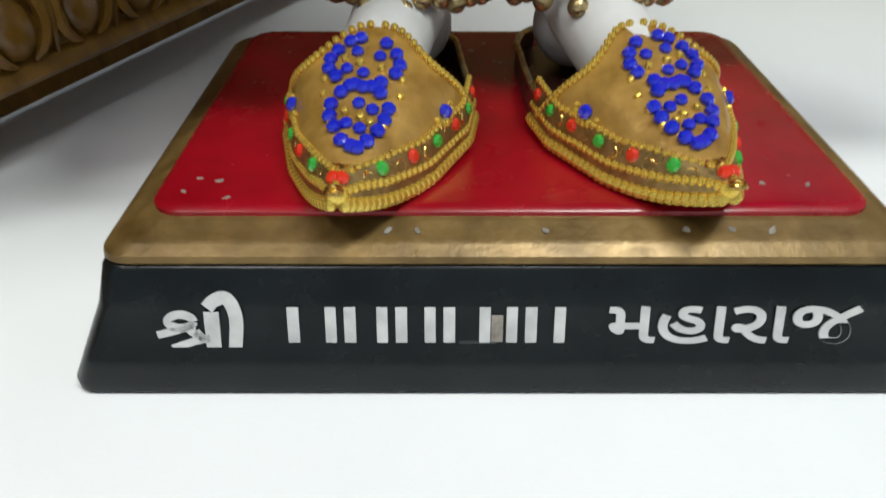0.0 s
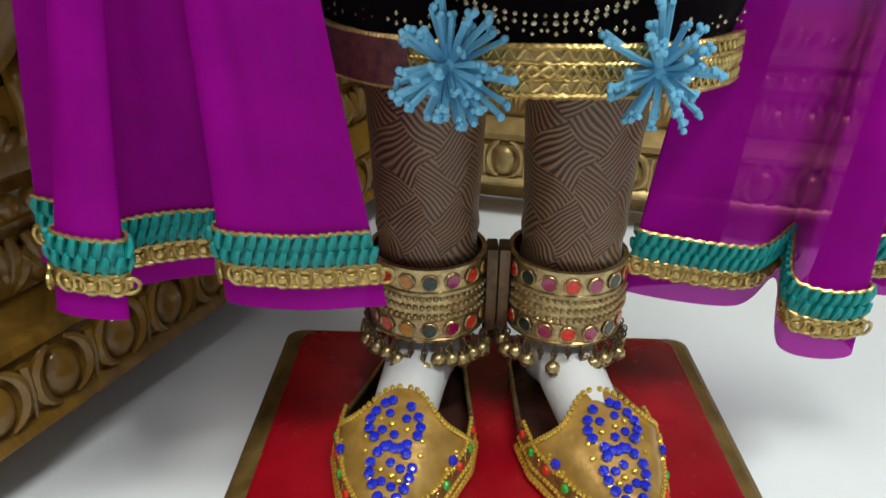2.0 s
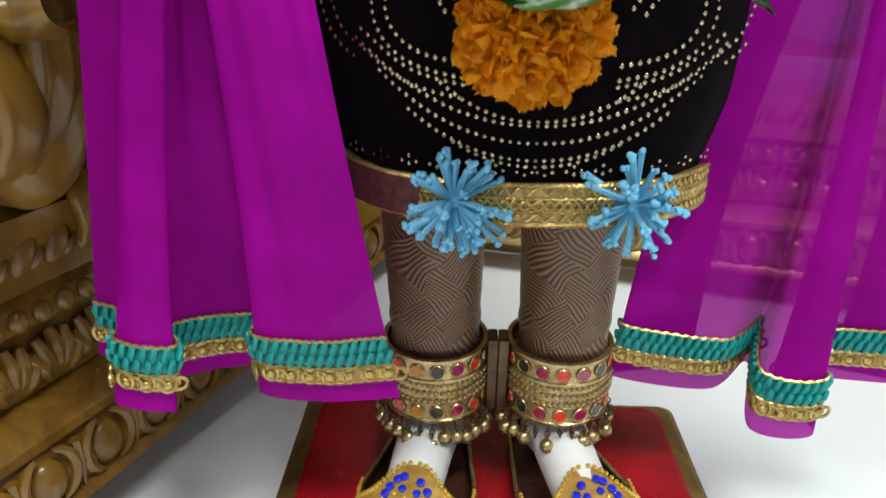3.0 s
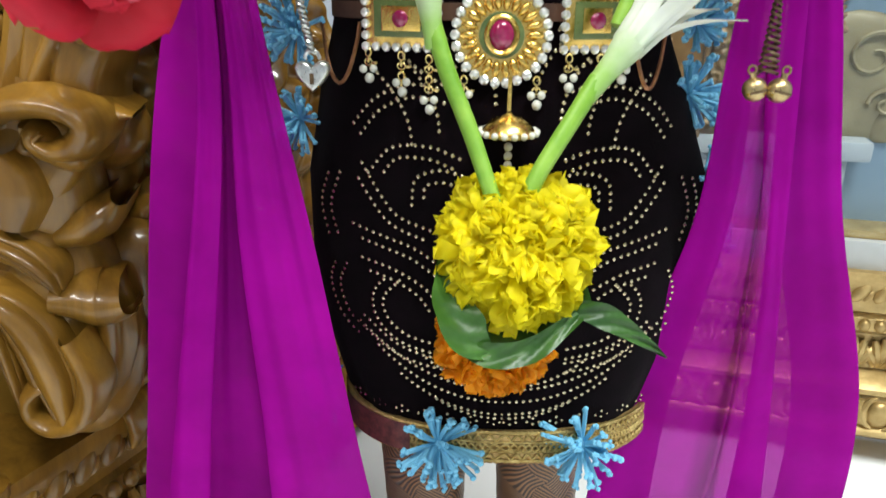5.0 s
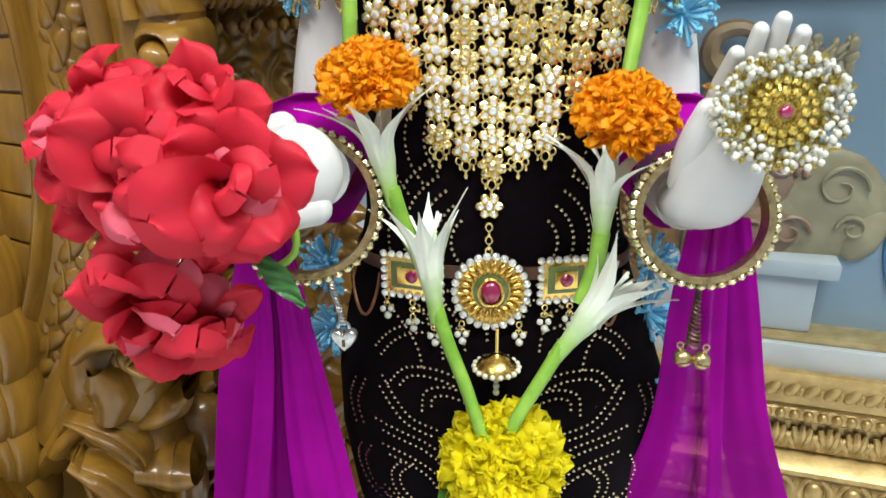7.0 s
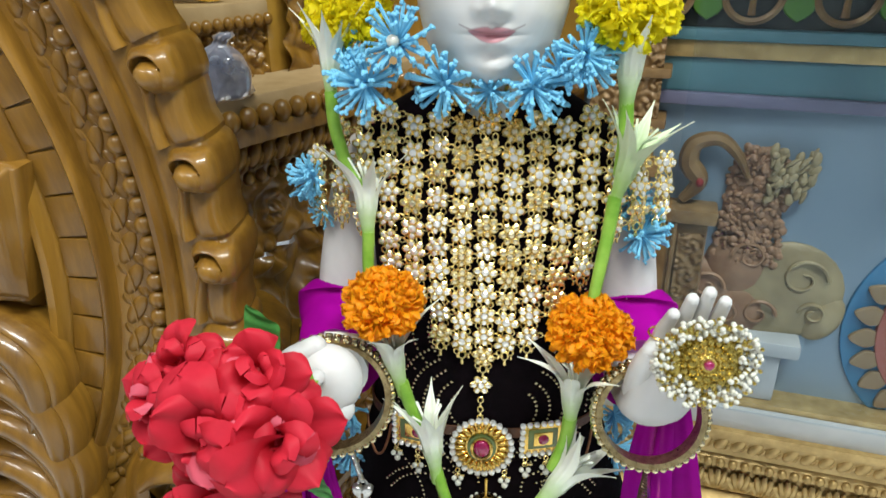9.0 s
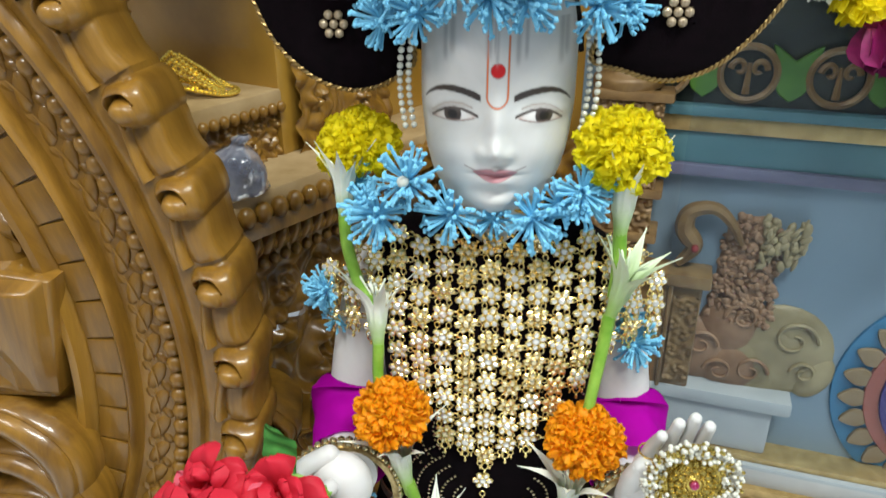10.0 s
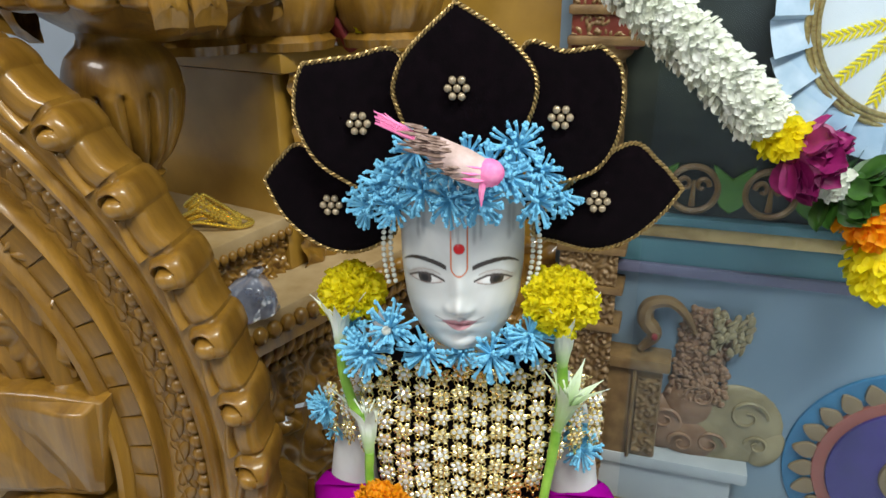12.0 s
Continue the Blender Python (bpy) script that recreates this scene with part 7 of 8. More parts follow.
collar = thing("collar_necklace", "wide gold necklace of clear-stone flowers linked in rows over the chest", "necklace", (0.0205, 0.25, 0.63))
ends = [0.488, 0.494, 0.508, 0.530, 0.548, 0.564, 0.574, 0.580]
tops = [0.636, 0.637, 0.638, 0.640, 0.640, 0.636, 0.628, 0.616]
rnd = random.Random(5)
for c in range(-7, 8):
    k = abs(c)
    z = 0.4806 + 0.0138 * math.floor((tops[k] - 0.4806) / 0.0138) + 0.0002 * k * k - (0.0045 if c % 2 else 0.0)
    while z > ends[k]:
        x = 0.0205 + c * 0.0143 * (1 - 0.12 * max(0, (0.58 - z) / 0.1))
        p, nrm = cape_pt(x, z, 0.0030)
        jit = nrm + vec(rnd.uniform(-0.16, 0.16), 0, rnd.uniform(-0.16, 0.16))
        piece("gold_flower", me_flower[rnd.random() < 0.3], aim(p, jit, rnd.uniform(0, 1), 1.13 + 0.06 * rnd.random()), collar)
        p2, n2 = cape_pt(x + 0.0035, z - 0.0070, 0.0024)
        piece("gold_link", me_linkf, aim(p2, n2, rnd.uniform(-0.2, 0.2)), collar)
        p2, n2 = cape_pt(x - 0.0035, z - 0.0070, 0.0024)
        piece("gold_link", me_linkf, aim(p2, n2, rnd.uniform(-0.2, 0.2)), collar)
        p2, n2 = cape_pt(x + 0.0072, z, 0.0022)
        if c < 7:
            piece("gold_link", me_linkf, aim(p2, n2, 1.5), collar)
        z -= 0.0138
    p2, n2 = cape_pt(x, z + 0.0045, 0.0024)
    piece("gold_link", me_linkf, aim(p2, n2, 0, 1.4), collar)
for z in (0.474, 0.463, 0.456, 0.450):
    p, nrm = cape_pt(0.0195, z, 0.003)
    piece("gold_flower" if z > 0.47 else "gold_link", me_flower[0] if z > 0.47 else me_linkf, aim(p, nrm, 0, 1.1), collar)
mesh_b = Build()
for i in range(240):
    a = rnd.uniform(-1.3, 1.3)
    r = rnd.uniform(0.030, 0.045)
    mesh_b.ball((0.0205 + r * math.sin(a), 0.288 - r * 0.95 * math.cos(a), 0.655 - (r - 0.03) * 1.5), 0.0012, 5, 4)
part("neck_mesh", mesh_b, GOLD, collar, "fine gold bead mesh", kind="stuff")

# ---- jewelled belt ----
belt = thing("jewelled_belt", "gold belt with round ruby medallion, side plaques and pearl drops", "belt", (0.021, 0.222, 0.428))
strap = Build()
rows = []
a = np.linspace(0, 2 * np.pi, 80, endpoint=False)
for z, g in ((0.4335, 0.0004), (0.4335, 0.0016), (0.4405, 0.0016), (0.4405, 0.0004)):
    cx, cy, rx, ry = coat_row(0.437)
    c, s = np.cos(a), np.sin(a)
    rows.append(np.stack([cx + (rx + g) * np.sign(c) * np.abs(c) ** (2 / 2.4), cy + (ry + g) * np.sign(s) * np.abs(s) ** (2 / 2.4), z + 0 * c], -1))
strap.grid(np.array(rows), close_v=True)
part("strap", strap, plain("brown_leather", (0.06, 0.025, 0.012), (0.12, 0.05, 0.025), 80, 0.5), belt, "thin brown leather strap")
GREEN_ENAMEL = plain("green_enamel", (0.07, 0.11, 0.035), (0.15, 0.19, 0.06), 120, 0.3)
mp, mn = coat_pt(0.021, 0.428, 0.004)
MED = aim((0.021, mp[1], 0.428), (0, -1, 0.12))
med = Build()
med.lathe([(0.0, 0.0), (0.0185, 0.0), (0.0192, -0.0015), (0.0185, -0.003), (0, -0.003)], 40, 0, MED)
med.lathe([(0.0074, 0.001), (0.0074, 0.0022), (0.0092, 0.0022), (0.0095, 0.0)], 32, 1, MED)
med.tube([tuple(MED @ Vector((0.0064 * math.cos(q), 0.0074 * math.sin(q), 0.0030))) for q in np.linspace(0, 2 * np.pi, 30)], 0.0009, 6, 0, caps=False)
part("medallion", med, [GOLD, GREEN_ENAMEL], belt)
part("ruby", Build().ball((0, 0, 0), (0.0052, 0.0062, 0.0030), 18, 10).add([], [], 0), RUBY, belt, "oval ruby cabochon").matrix_basis = Matrix.Translation(-origin(belt)) @ MED @ Matrix.Translation((0, 0, 0.0025)) @ Matrix.Translation(origin(belt))
me_petal_bead = Build().ball((0, 0, 0), (0.0038, 0.0018, 0.0018), 8, 6).mesh("gold_petal", GOLD)
me_stone = Build().lathe([(0.0023, -0.0006), (0.0023, 0.0004), (0.0019, 0.0013), (0.0010, 0.0018), (0.0, 0.0019)], 7).mesh("clear_stone", CRYSTAL, sharp=12)
me_pearl = Build().ball((0, 0, 0), 0.0019, 9, 7).mesh("pearl", PEARL)
for i in range(22):
    q = i * 2 * math.pi / 22
    piece("gold_petal", me_petal_bead, MED @ Matrix.Rotation(q, 4, "Z") @ Matrix.Translation((0.0138, 0, 0.0015)), belt)
for i in range(26):
    q = i * 2 * math.pi / 26
    piece("clear_stone", me_stone, MED @ Matrix.Rotation(q, 4, "Z") @ Matrix.Translation((0.0192, 0, 0.0008)), belt)
for x0, x1 in ((-0.036, -0.0035), (0.0455, 0.073)):
    xm = (x0 + x1) / 2
    p, nrm = coat_pt(xm, 0.434, 0.0035)
    P = aim(p, nrm)
    hw, hh = (x1 - x0) / 2, 0.0115
    pl = Build()
    pl.box((-hw, -hh, -0.002), (hw, hh, 0.0006), 0.0006, 0, P)
    pl.box((-hw + 0.004, -hh + 0.004, 0), (hw - 0.004, hh - 0.004, 0.0012), 0.0004, 1, P)
    pl.box((-hw + 0.0075, -hh + 0.0065, 0), (hw - 0.0075, hh - 0.0065, 0.0018), 0.0004, 0, P)
    part("plaque", pl, [GOLD, GREEN_ENAMEL], belt)
    rb = part("ruby", Build().ball((0, 0, 0), (0.0036, 0.0036, 0.002), 14, 8), RUBY, belt)
    rb.matrix_basis = Matrix.Translation(-origin(belt)) @ P @ Matrix.Translation((0, 0, 0.0022)) @ Matrix.Translation(origin(belt))
    nx = int(2 * hw / 0.0042)
    for i in range(nx + 1):
        for yy in (-hh, hh):
            piece("clear_stone", me_stone, P @ Matrix.Translation((-hw + i * 2 * hw / nx, yy, 0.001)) @ Matrix.Scale(0.9, 4), belt)
    for i in range(1, 5):
        for xx in (-hw, hw):
            piece("clear_stone", me_stone, P @ Matrix.Translation((xx, -hh + i * 2 * hh / 5, 0.001)) @ Matrix.Scale(0.9, 4), belt)


def pearl_drop(x, z, ln, parent):
    p, nrm = coat_pt(x, z, 0.004)
    for i in range(int(ln / 0.0042)):
        piece("gold_link", me_linkf, aim(p + vec(0, 0, -0.002 - i * 0.0042), nrm, 1.5 * (i % 2), 0.9), parent)
    e = p + vec(0, 0, -ln - 0.002)
    for dx, dz, sc in ((0.0004, -0.0008, 1.15), (-0.0022, 0.0030, 0.95), (0.0022, 0.0032, 0.95)):
        piece("pearl", me_pearl, Matrix.Translation(e + vec(dx, -0.001, dz)) @ Matrix.Scale(sc, 4), parent)


for x, z, ln in ((-0.034, 0.422, 0.010), (-0.020, 0.421, 0.014), (-0.0085, 0.420, 0.020), (0.006, 0.412, 0.009), (0.036, 0.412, 0.009), (0.049, 0.421, 0.011), (0.062, 0.421, 0.010), (0.071, 0.421, 0.008)):
    pearl_drop(x, z, ln, belt)
jp, jn = coat_pt(0.0245, 0.391, 0.011)
J = Matrix.Translation(jp) @ Matrix.Scale(0.82, 4)
jh = Build()
jh.lathe([(0.0015, 0.009), (0.003, 0.0075), (0.0065, 0.0065), (0.0105, 0.004), (0.0140, 0.0), (0.0145, -0.002), (0.0125, -0.0025), (0.009, 0.001), (0.003, 0.004)], 32, 0, J)
jh.tube([tuple(jp + vec(0, 0, 0.008)), tuple(jp + vec(0, 0, 0.022))], 0.0009, 6)
part("bell_drop", jh, GOLD, belt, "gold bell-shaped drop")
for i in range(18):
    q = i * 2 * math.pi / 18
    piece("pearl", me_pearl, Matrix.Translation(jp + vec(0.0119 * math.cos(q), 0.0119 * math.sin(q), -0.0005)) @ Matrix.Scale(0.8, 4), belt)
for i in range(3):
    piece("pearl", me_pearl, Matrix.Translation(jp + vec(0, -0.004, -0.006 - 0.0038 * i)), belt)
for x0, x1 in ((-0.038, -0.058), (0.076, 0.092)):
    ch = Build()
    pts = []
    for t in np.linspace(0, 1, 20):
        x = x0 + (x1 - x0) * t
        p, nrm = coat_pt(x, 0.432 - 0.026 * math.sin(t * math.pi) ** 0.8, 0.003)
        pts.append(p)
    ch.tube(pts, 0.0009, 5)
    part("side_chain", ch, plain("copper_chain", (0.30, 0.13, 0.06), (0.5, 0.24, 0.12), 200, 0.35, 0.8), belt)

me_cb = Build().ball((0, 0, 0), 0.0021, 7, 5).mesh("bead", plain("bright_gold_bead", (0.80, 0.56, 0.08), (0.92, 0.70, 0.15), 200, 0.26, 0.85))

# ---- bangles ----
SILVER = plain("dull_silver", (0.42, 0.42, 0.40), (0.66, 0.66, 0.63), 300, 0.3, 0.9, 0.2, 700, 0.0002)
cutstone = Build().ball((0, 0, 0), (0.0024, 0.0026, 0.0026), 6, 5)
BANGLE_STONE = plain("yellowed_rhinestone", (0.36, 0.30, 0.13), (0.78, 0.70, 0.46), 500, 0.18, 0.9, 0.0)
me_bstone = cutstone.mesh("bangle_stone", BANGLE_STONE, sharp=12)
me_bstone_w = cutstone.mesh("bangle_stone", FOIL, sharp=12)
for c, rad, nrm, lab in (((-0.068, 0.199, 0.482), 0.0345, (0.15, -1, 0.25), "stone-studded gold bangle on the wrist holding flowers"), ((0.1165, 0.197, 0.480), 0.0305, (-0.05, -1, 0.30), "stone-studded gold bangle on the raised hand's wrist")):
    bg = thing("bangle", lab, "bangle", c, "bangles")
    m = aim(c, nrm)
    part("hoop", Build().lathe([(rad - 0.003, -0.006), (rad, -0.0065), (rad + 0.001, 0), (rad, 0.0065), (rad - 0.003, 0.006), (rad - 0.003, -0.006)], 60, 0, m), BRASS, bg)
    for i in range(44):
        q = i * 2 * math.pi / 44
        for zz in (-0.0035, 0.0035):
            piece("bangle_stone", me_bstone_w if (i * 7 + int(zz * 1000)) % 5 < 2 else me_bstone, m @ Matrix.Rotation(q, 4, "Z") @ Matrix.Translation((rad + 0.0012, 0, zz)) @ Matrix.Scale(1.0, 4), bg)
    low = vec(*(m @ Vector((0, -rad - 0.003, 0))))
    if c[0] < 0:
        low = low + vec(0.011, 0, 0.003)
    end = low + (vec(0.0005, 0, -0.030) if c[0] > 0 else vec(0.004, 0.004, -0.026))
    ch = Build()
    turns = np.linspace(0, 1, 60)
    for ph in (0.0, math.pi):
        w = turns * 2 * math.pi * 7 + ph
        wide = 0.0008 + (0.0026 * turns if c[0] > 0 else 0.0004)
        ch.tube(low + (end - low) * turns[:, None] + np.stack([wide * np.cos(w), wide * np.sin(w), 0 * w], -1), 0.0006, 5)
    part("charm_chain", ch, DARK_BRASS if c[0] > 0 else SILVER, bg)
    if c[0] > 0:
        for dx, dy in ((-0.0042, -0.001), (0.0038, -0.003)):
            piece("bell", me_bell, Matrix.Translation(end + vec(dx, dy, -0.0055)) @ Matrix.Rotation(dx * 60, 4, "Y") @ Matrix.Scale(1.25, 4), bg)
    else:
        lock = Build()
        q = -np.linspace(0, 2 * np.pi, 25)[:-1]
        heart = np.stack([0.0066 * np.sin(q) ** 3 * np.sign(np.sin(q)) * np.sign(np.sin(q)), 0.0056 * np.cos(q) - 0.0022 * np.cos(2 * q) - 0.0010 * np.cos(3 * q)], -1)
        lock.slab(heart, 0.0045, 0.0016, 0, Matrix.Translation(end + vec(0, -0.003, -0.0075)))
        lock.tube([end + vec(0.0028 * math.cos(w), 0, -0.002 + 0.0034 * math.sin(w)) for w in np.linspace(0, math.pi, 9)], 0.0008, 6)
        lk_ob = part("heart_lock", lock, SILVER, bg, "small silver heart-shaped lock")
        part("keyhole", Build().box((-0.0008, -0.0002, -0.0030), (0.0008, 0.0004, 0.0010), 0.0002, 0, Matrix.Translation(end + vec(0, -0.0032, -0.0080))), DARK_BRASS, lk_ob)

# ---- jewel on the open palm ----
OLIVE_GOLD = plain("greenish_gold", (0.46, 0.34, 0.07), (0.70, 0.55, 0.16), 260, 0.26, 0.9, 0.2, 700, 0.0002)
me_jb = Build().ball((0, 0, 0), 0.0021, 7, 5).mesh("gold_bead", OLIVE_GOLD)
hj = thing("palm_jewel", "round gold and pearl jewel hanging on the open palm", "jewel", (0.1345, 0.174, 0.532))
JM = aim((0.1345, 0.172, 0.532), (0.05, -1, 0.12))
jb = Build()
jb.lathe([(0, -0.002), (0.021, -0.002), (0.0215, -0.004), (0, -0.005)], 30, 0, JM)
jb.lathe([(0, 0.003), (0.004, 0.003), (0.0055, 0.0015), (0.0085, 0.002), (0.0115, 0.0), (0.012, -0.003), (0, -0.003)], 30, 0, JM)
for i in range(12):
    q = i * math.pi / 6
    jb.ball(JM @ Vector((0.0085 * math.cos(q), 0.0085 * math.sin(q), 0.002)), 0.0022, 7, 5)
for i in range(20):
    q = i * math.pi / 10
    jb.ball(JM @ Vector((0.0122 * math.cos(q), 0.0122 * math.sin(q), 0.0022)), 0.0018, 7, 5)
    jb.ball(JM @ Vector((0.0055 * math.cos(q), 0.0055 * math.sin(q), 0.0032)), 0.0008, 6, 4)
part("gold_boss", jb, OLIVE_GOLD, hj)
rb = part("ruby", Build().ball((0, 0, 0), (0.0028, 0.0028, 0.002), 12, 8), RUBY, hj)
rb.matrix_basis = Matrix.Translation(-origin(hj)) @ JM @ Matrix.Translation((0, 0, 0.0038)) @ Matrix.Translation(origin(hj))
rnd = random.Random(9)
for i in range(480):
    q = rnd.uniform(0, 6.283)
    r = 0.0130 + 0.0125 * math.sqrt(rnd.random())
    piece("pearl" if i % 3 else "gold_bead", me_pearl if i % 3 else me_jb, JM @ Matrix.Translation((r * 1.08 * math.cos(q), r * 0.95 * math.sin(q), rnd.uniform(-0.003, 0.005))) @ Matrix.Scale(rnd.uniform(0.62, 0.85) if i % 3 else rnd.uniform(0.45, 0.65), 4), hj)
rg = Build()
for x0, top in ((0.113, 0.540), (0.140, 0.541)):
    rg.tube([(x0 + 0.006 * math.cos(q), 0.186 + 0.007 * math.sin(q), top) for q in np.linspace(0, 2 * np.pi, 16)], 0.0006, 5, caps=False)
    rg.tube([(x0, 0.179, top), (x0 + 0.004, 0.177, top - 0.010)], 0.0006, 5)
part("finger_rings", rg, GOLD, hj)

# ---- velvet petal headdress ----
crown = thing("petal_headdress", "black velvet five-petal headdress edged with gold cord", "headdress", (0.02, 0.27, 0.78))
capb = Build()
a = np.linspace(0, 2 * np.pi, 40, endpoint=False)
rows = []
for z in np.linspace(0.742, 0.812, 16):
    k = math.sqrt(max(0.0, 1 - ((z - 0.735) / 0.078) ** 2))
    sh = 0.012 * (z - 0.742) / 0.07
    rows.append(np.stack([HX + 0.050 * k * np.cos(a), HY + 0.014 - sh * 0.3 + 0.050 * k * np.sin(a) * np.where(np.sin(a) < 0, 0.9 if z > 0.765 else 0.2, 1.0), z + 0 * a], -1))
capb.grid(np.array(rows), close_v=True)
part("velvet_cap", capb, VELVET, crown)
OUTLINES = (
    (0.246, [(0.018, 0.8955), (0.043, 0.8800), (0.0635, 0.8600), (0.0685, 0.8440), (0.0640, 0.8250), (0.0540, 0.8100), (0.0200, 0.7900), (-0.008, 0.8100), (-0.0195, 0.8330), (-0.0210, 0.8480), (-0.0110, 0.8680)], (0.019, 0.845)),
    (0.256, [(-0.0815, 0.8580), (-0.0500, 0.8620), (-0.0180, 0.8635), (-0.0162, 0.8035), (-0.0400, 0.7755), (-0.0640, 0.7840), (-0.0800, 0.7985), (-0.0890, 0.8230), (-0.0870, 0.8450)], (-0.046, 0.8205)),
    (0.2515, [(0.1070, 0.8690), (0.0850, 0.8660), (0.0590, 0.8680), (0.0560, 0.8035), (0.0780, 0.7840), (0.0980, 0.7860), (0.1130, 0.7960), (0.1220, 0.8180), (0.1205, 0.8540)], (0.084, 0.826)),
    (0.272, [(-0.1200, 0.7755), (-0.1080, 0.7900), (-0.0890, 0.8010), (-0.0456, 0.7735), (-0.0270, 0.7420), (-0.0420, 0.7270), (-0.0640, 0.7215), (-0.0870, 0.7290), (-0.1080, 0.7490)], (-0.072, 0.759)),
    (0.258, [(0.1670, 0.7770), (0.1500, 0.7950), (0.1290, 0.8070), (0.0900, 0.7760), (0.0700, 0.7460), (0.0880, 0.7380), (0.1110, 0.7330), (0.1340, 0.7400), (0.1530, 0.7570)], (0.112, 0.769)),
)
me_cbead = Build().ball((0, 0, 0), 0.0027, 10, 7).mesh("bead", CHAMPAGNE)
for y0, pts, (bx, bz) in OUTLINES:
    loop_pts = [(x, 0, z) for x, z in pts]
    o = spline(loop_pts + [loop_pts[0]], 90)[:-1][:, [0, 2]]
    cen = o.mean(0)
    area = 0.5 * np.sum(o[:, 0] * np.roll(o[:, 1], -1) - np.roll(o[:, 0], -1) * o[:, 1])
    oo = o if area < 0 else o[::-1]
    petal = Build()
    # padded front, slightly domed
    rings = []
    for s, dome in ((1.0, 0.004), (1.0, 0.0), (0.96, -0.0012), (0.8, -0.0022), (0.5, -0.003), (0.2, -0.0033), (0.02, -0.0034)):
        q = cen + (oo - cen) * s
        rings.append(np.stack([q[:, 0], np.full(len(q), y0 + dome), q[:, 1]], -1))
    petal.grid(np.array(rings), close_v=True, flip=True)
    petal.f.append(tuple(range(len(oo))))
    petal.m.append(0)
    pob = part("petal", petal, VELVET, crown, "black velvet petal", sharp=60)
    # twisted gold cord
    cl = np.stack([oo[:, 0], np.full(len(oo), y0 - 0.0004), oo[:, 1]], -1)
    cl = np.concatenate([cl, cl[:1]])
    seg = np.concatenate([[0], np.cumsum(np.linalg.norm(np.diff(cl, axis=0), axis=1))])
    n = int(seg[-1] / 0.0009)
    ev = np.linspace(0, seg[-1], n)
    cl = np.stack([np.interp(ev, seg, cl[:, i]) for i in range(3)], -1)
    cord = Build()
    tan = np.gradient(cl, axis=0)
    tan /= np.linalg.norm(tan, axis=1)[:, None]
    sd = np.cross(tan, vec(0, 1, 0))
    for ph in (0.0, np.pi):
        w = ev * 2 * np.pi / 0.0062 + ph
        cord.tube(cl + 0.0009 * (np.cos(w)[:, None] * sd + np.sin(w)[:, None] * vec(0, 1, 0)), 0.0009, 5)
    part("gold_cord", cord, CORD, pob, "twisted gold cord edging")
    for i in range(7):
        q = i * math.pi / 3
        r = 0.0 if i == 6 else 0.0057
        piece("bead", me_cbead, Matrix.Translation((bx + r * math.cos(q), y0 - 0.0050, bz + r * math.sin(q))), pob)

# ---- feathered ornament on the headband ----
fo = Build()
pts = spline([(-0.004, 0.219, 0.8185), (0.010, 0.212, 0.813), (0.024, 0.207, 0.806), (0.036, 0.205, 0.801), (0.044, 0.205, 0.8005)], 16)
fo.tube(pts, np.interp(np.linspace(0, 1, 16), [0, 0.2, 0.5, 0.75, 0.9, 1], [0.003, 0.0075, 0.0105, 0.0095, 0.0075, 0.003]), 14, 1)
fo.ball((0.040, 0.203, 0.802), (0.0095, 0.0085, 0.0085), 14, 10, 0)
fo.tube(spline([(0.037, 0.199, 0.798), (0.036, 0.197, 0.791), (0.036, 0.197, 0.783)], 6), [0.003, 0.0024, 0.002, 0.0016, 0.001, 0.0005], 7, 0)
rnd = random.Random(7)
for i in range(34):
    t = rnd.uniform(-1, 1)
    fo.tube([(-0.001, 0.218 + 0.001 * t, 0.8185 + 0.002 * t), (-0.014, 0.218, 0.824 + 0.003 * t), (-0.027 + rnd.uniform(-0.003, 0.004), 0.219, 0.831 + 0.004 * t)], [0.0012, 0.0011, 0.0003], 4, 0)
for i in range(60):
    s = rnd.uniform(0.05, 0.9)
    c = pts[int(s * 15)]
    q = rnd.uniform(-0.6, 2.2)
    o = vec(0, -math.cos(q), math.sin(q)) * 0.0085
    fo.tube([c + o, c + o * 1.15 + vec(-0.006, 0, 0.0), c + o * 1.2 + vec(-0.011, 0, 0.001)], [0.0010, 0.0010, 0.0002], 4, 0 if s > 0.72 else 2)
thing("feather_ornament", "pink and beige feathered ornament perched on the blue headband", "ornament", (0.02, 0.21, 0.80), build=fo, mats=[PINK, FEATHER, plain("brown_feather", (0.10, 0.05, 0.03), (0.35, 0.24, 0.20), 200, 0.8)])

# ---- pearl strings beside the face ----
for sx, x0 in ((-1, -0.0255), (1, 0.0665)):
    ps = thing("pearl_string", "double string of small white pearls beside the face", "pearls", (x0, 0.262, 0.70), "pearl strings")
    for st in (0, 1):
        for i in range(15):
            z = 0.764 - i * 0.0042
            piece("pearl", me_pearl, Matrix.Translation((x0 + sx * (st * 0.0046 + 0.004 * math.sin(i / 5)), 0.259 - 0.002 * st, z)), ps)

# ---- flowers ----


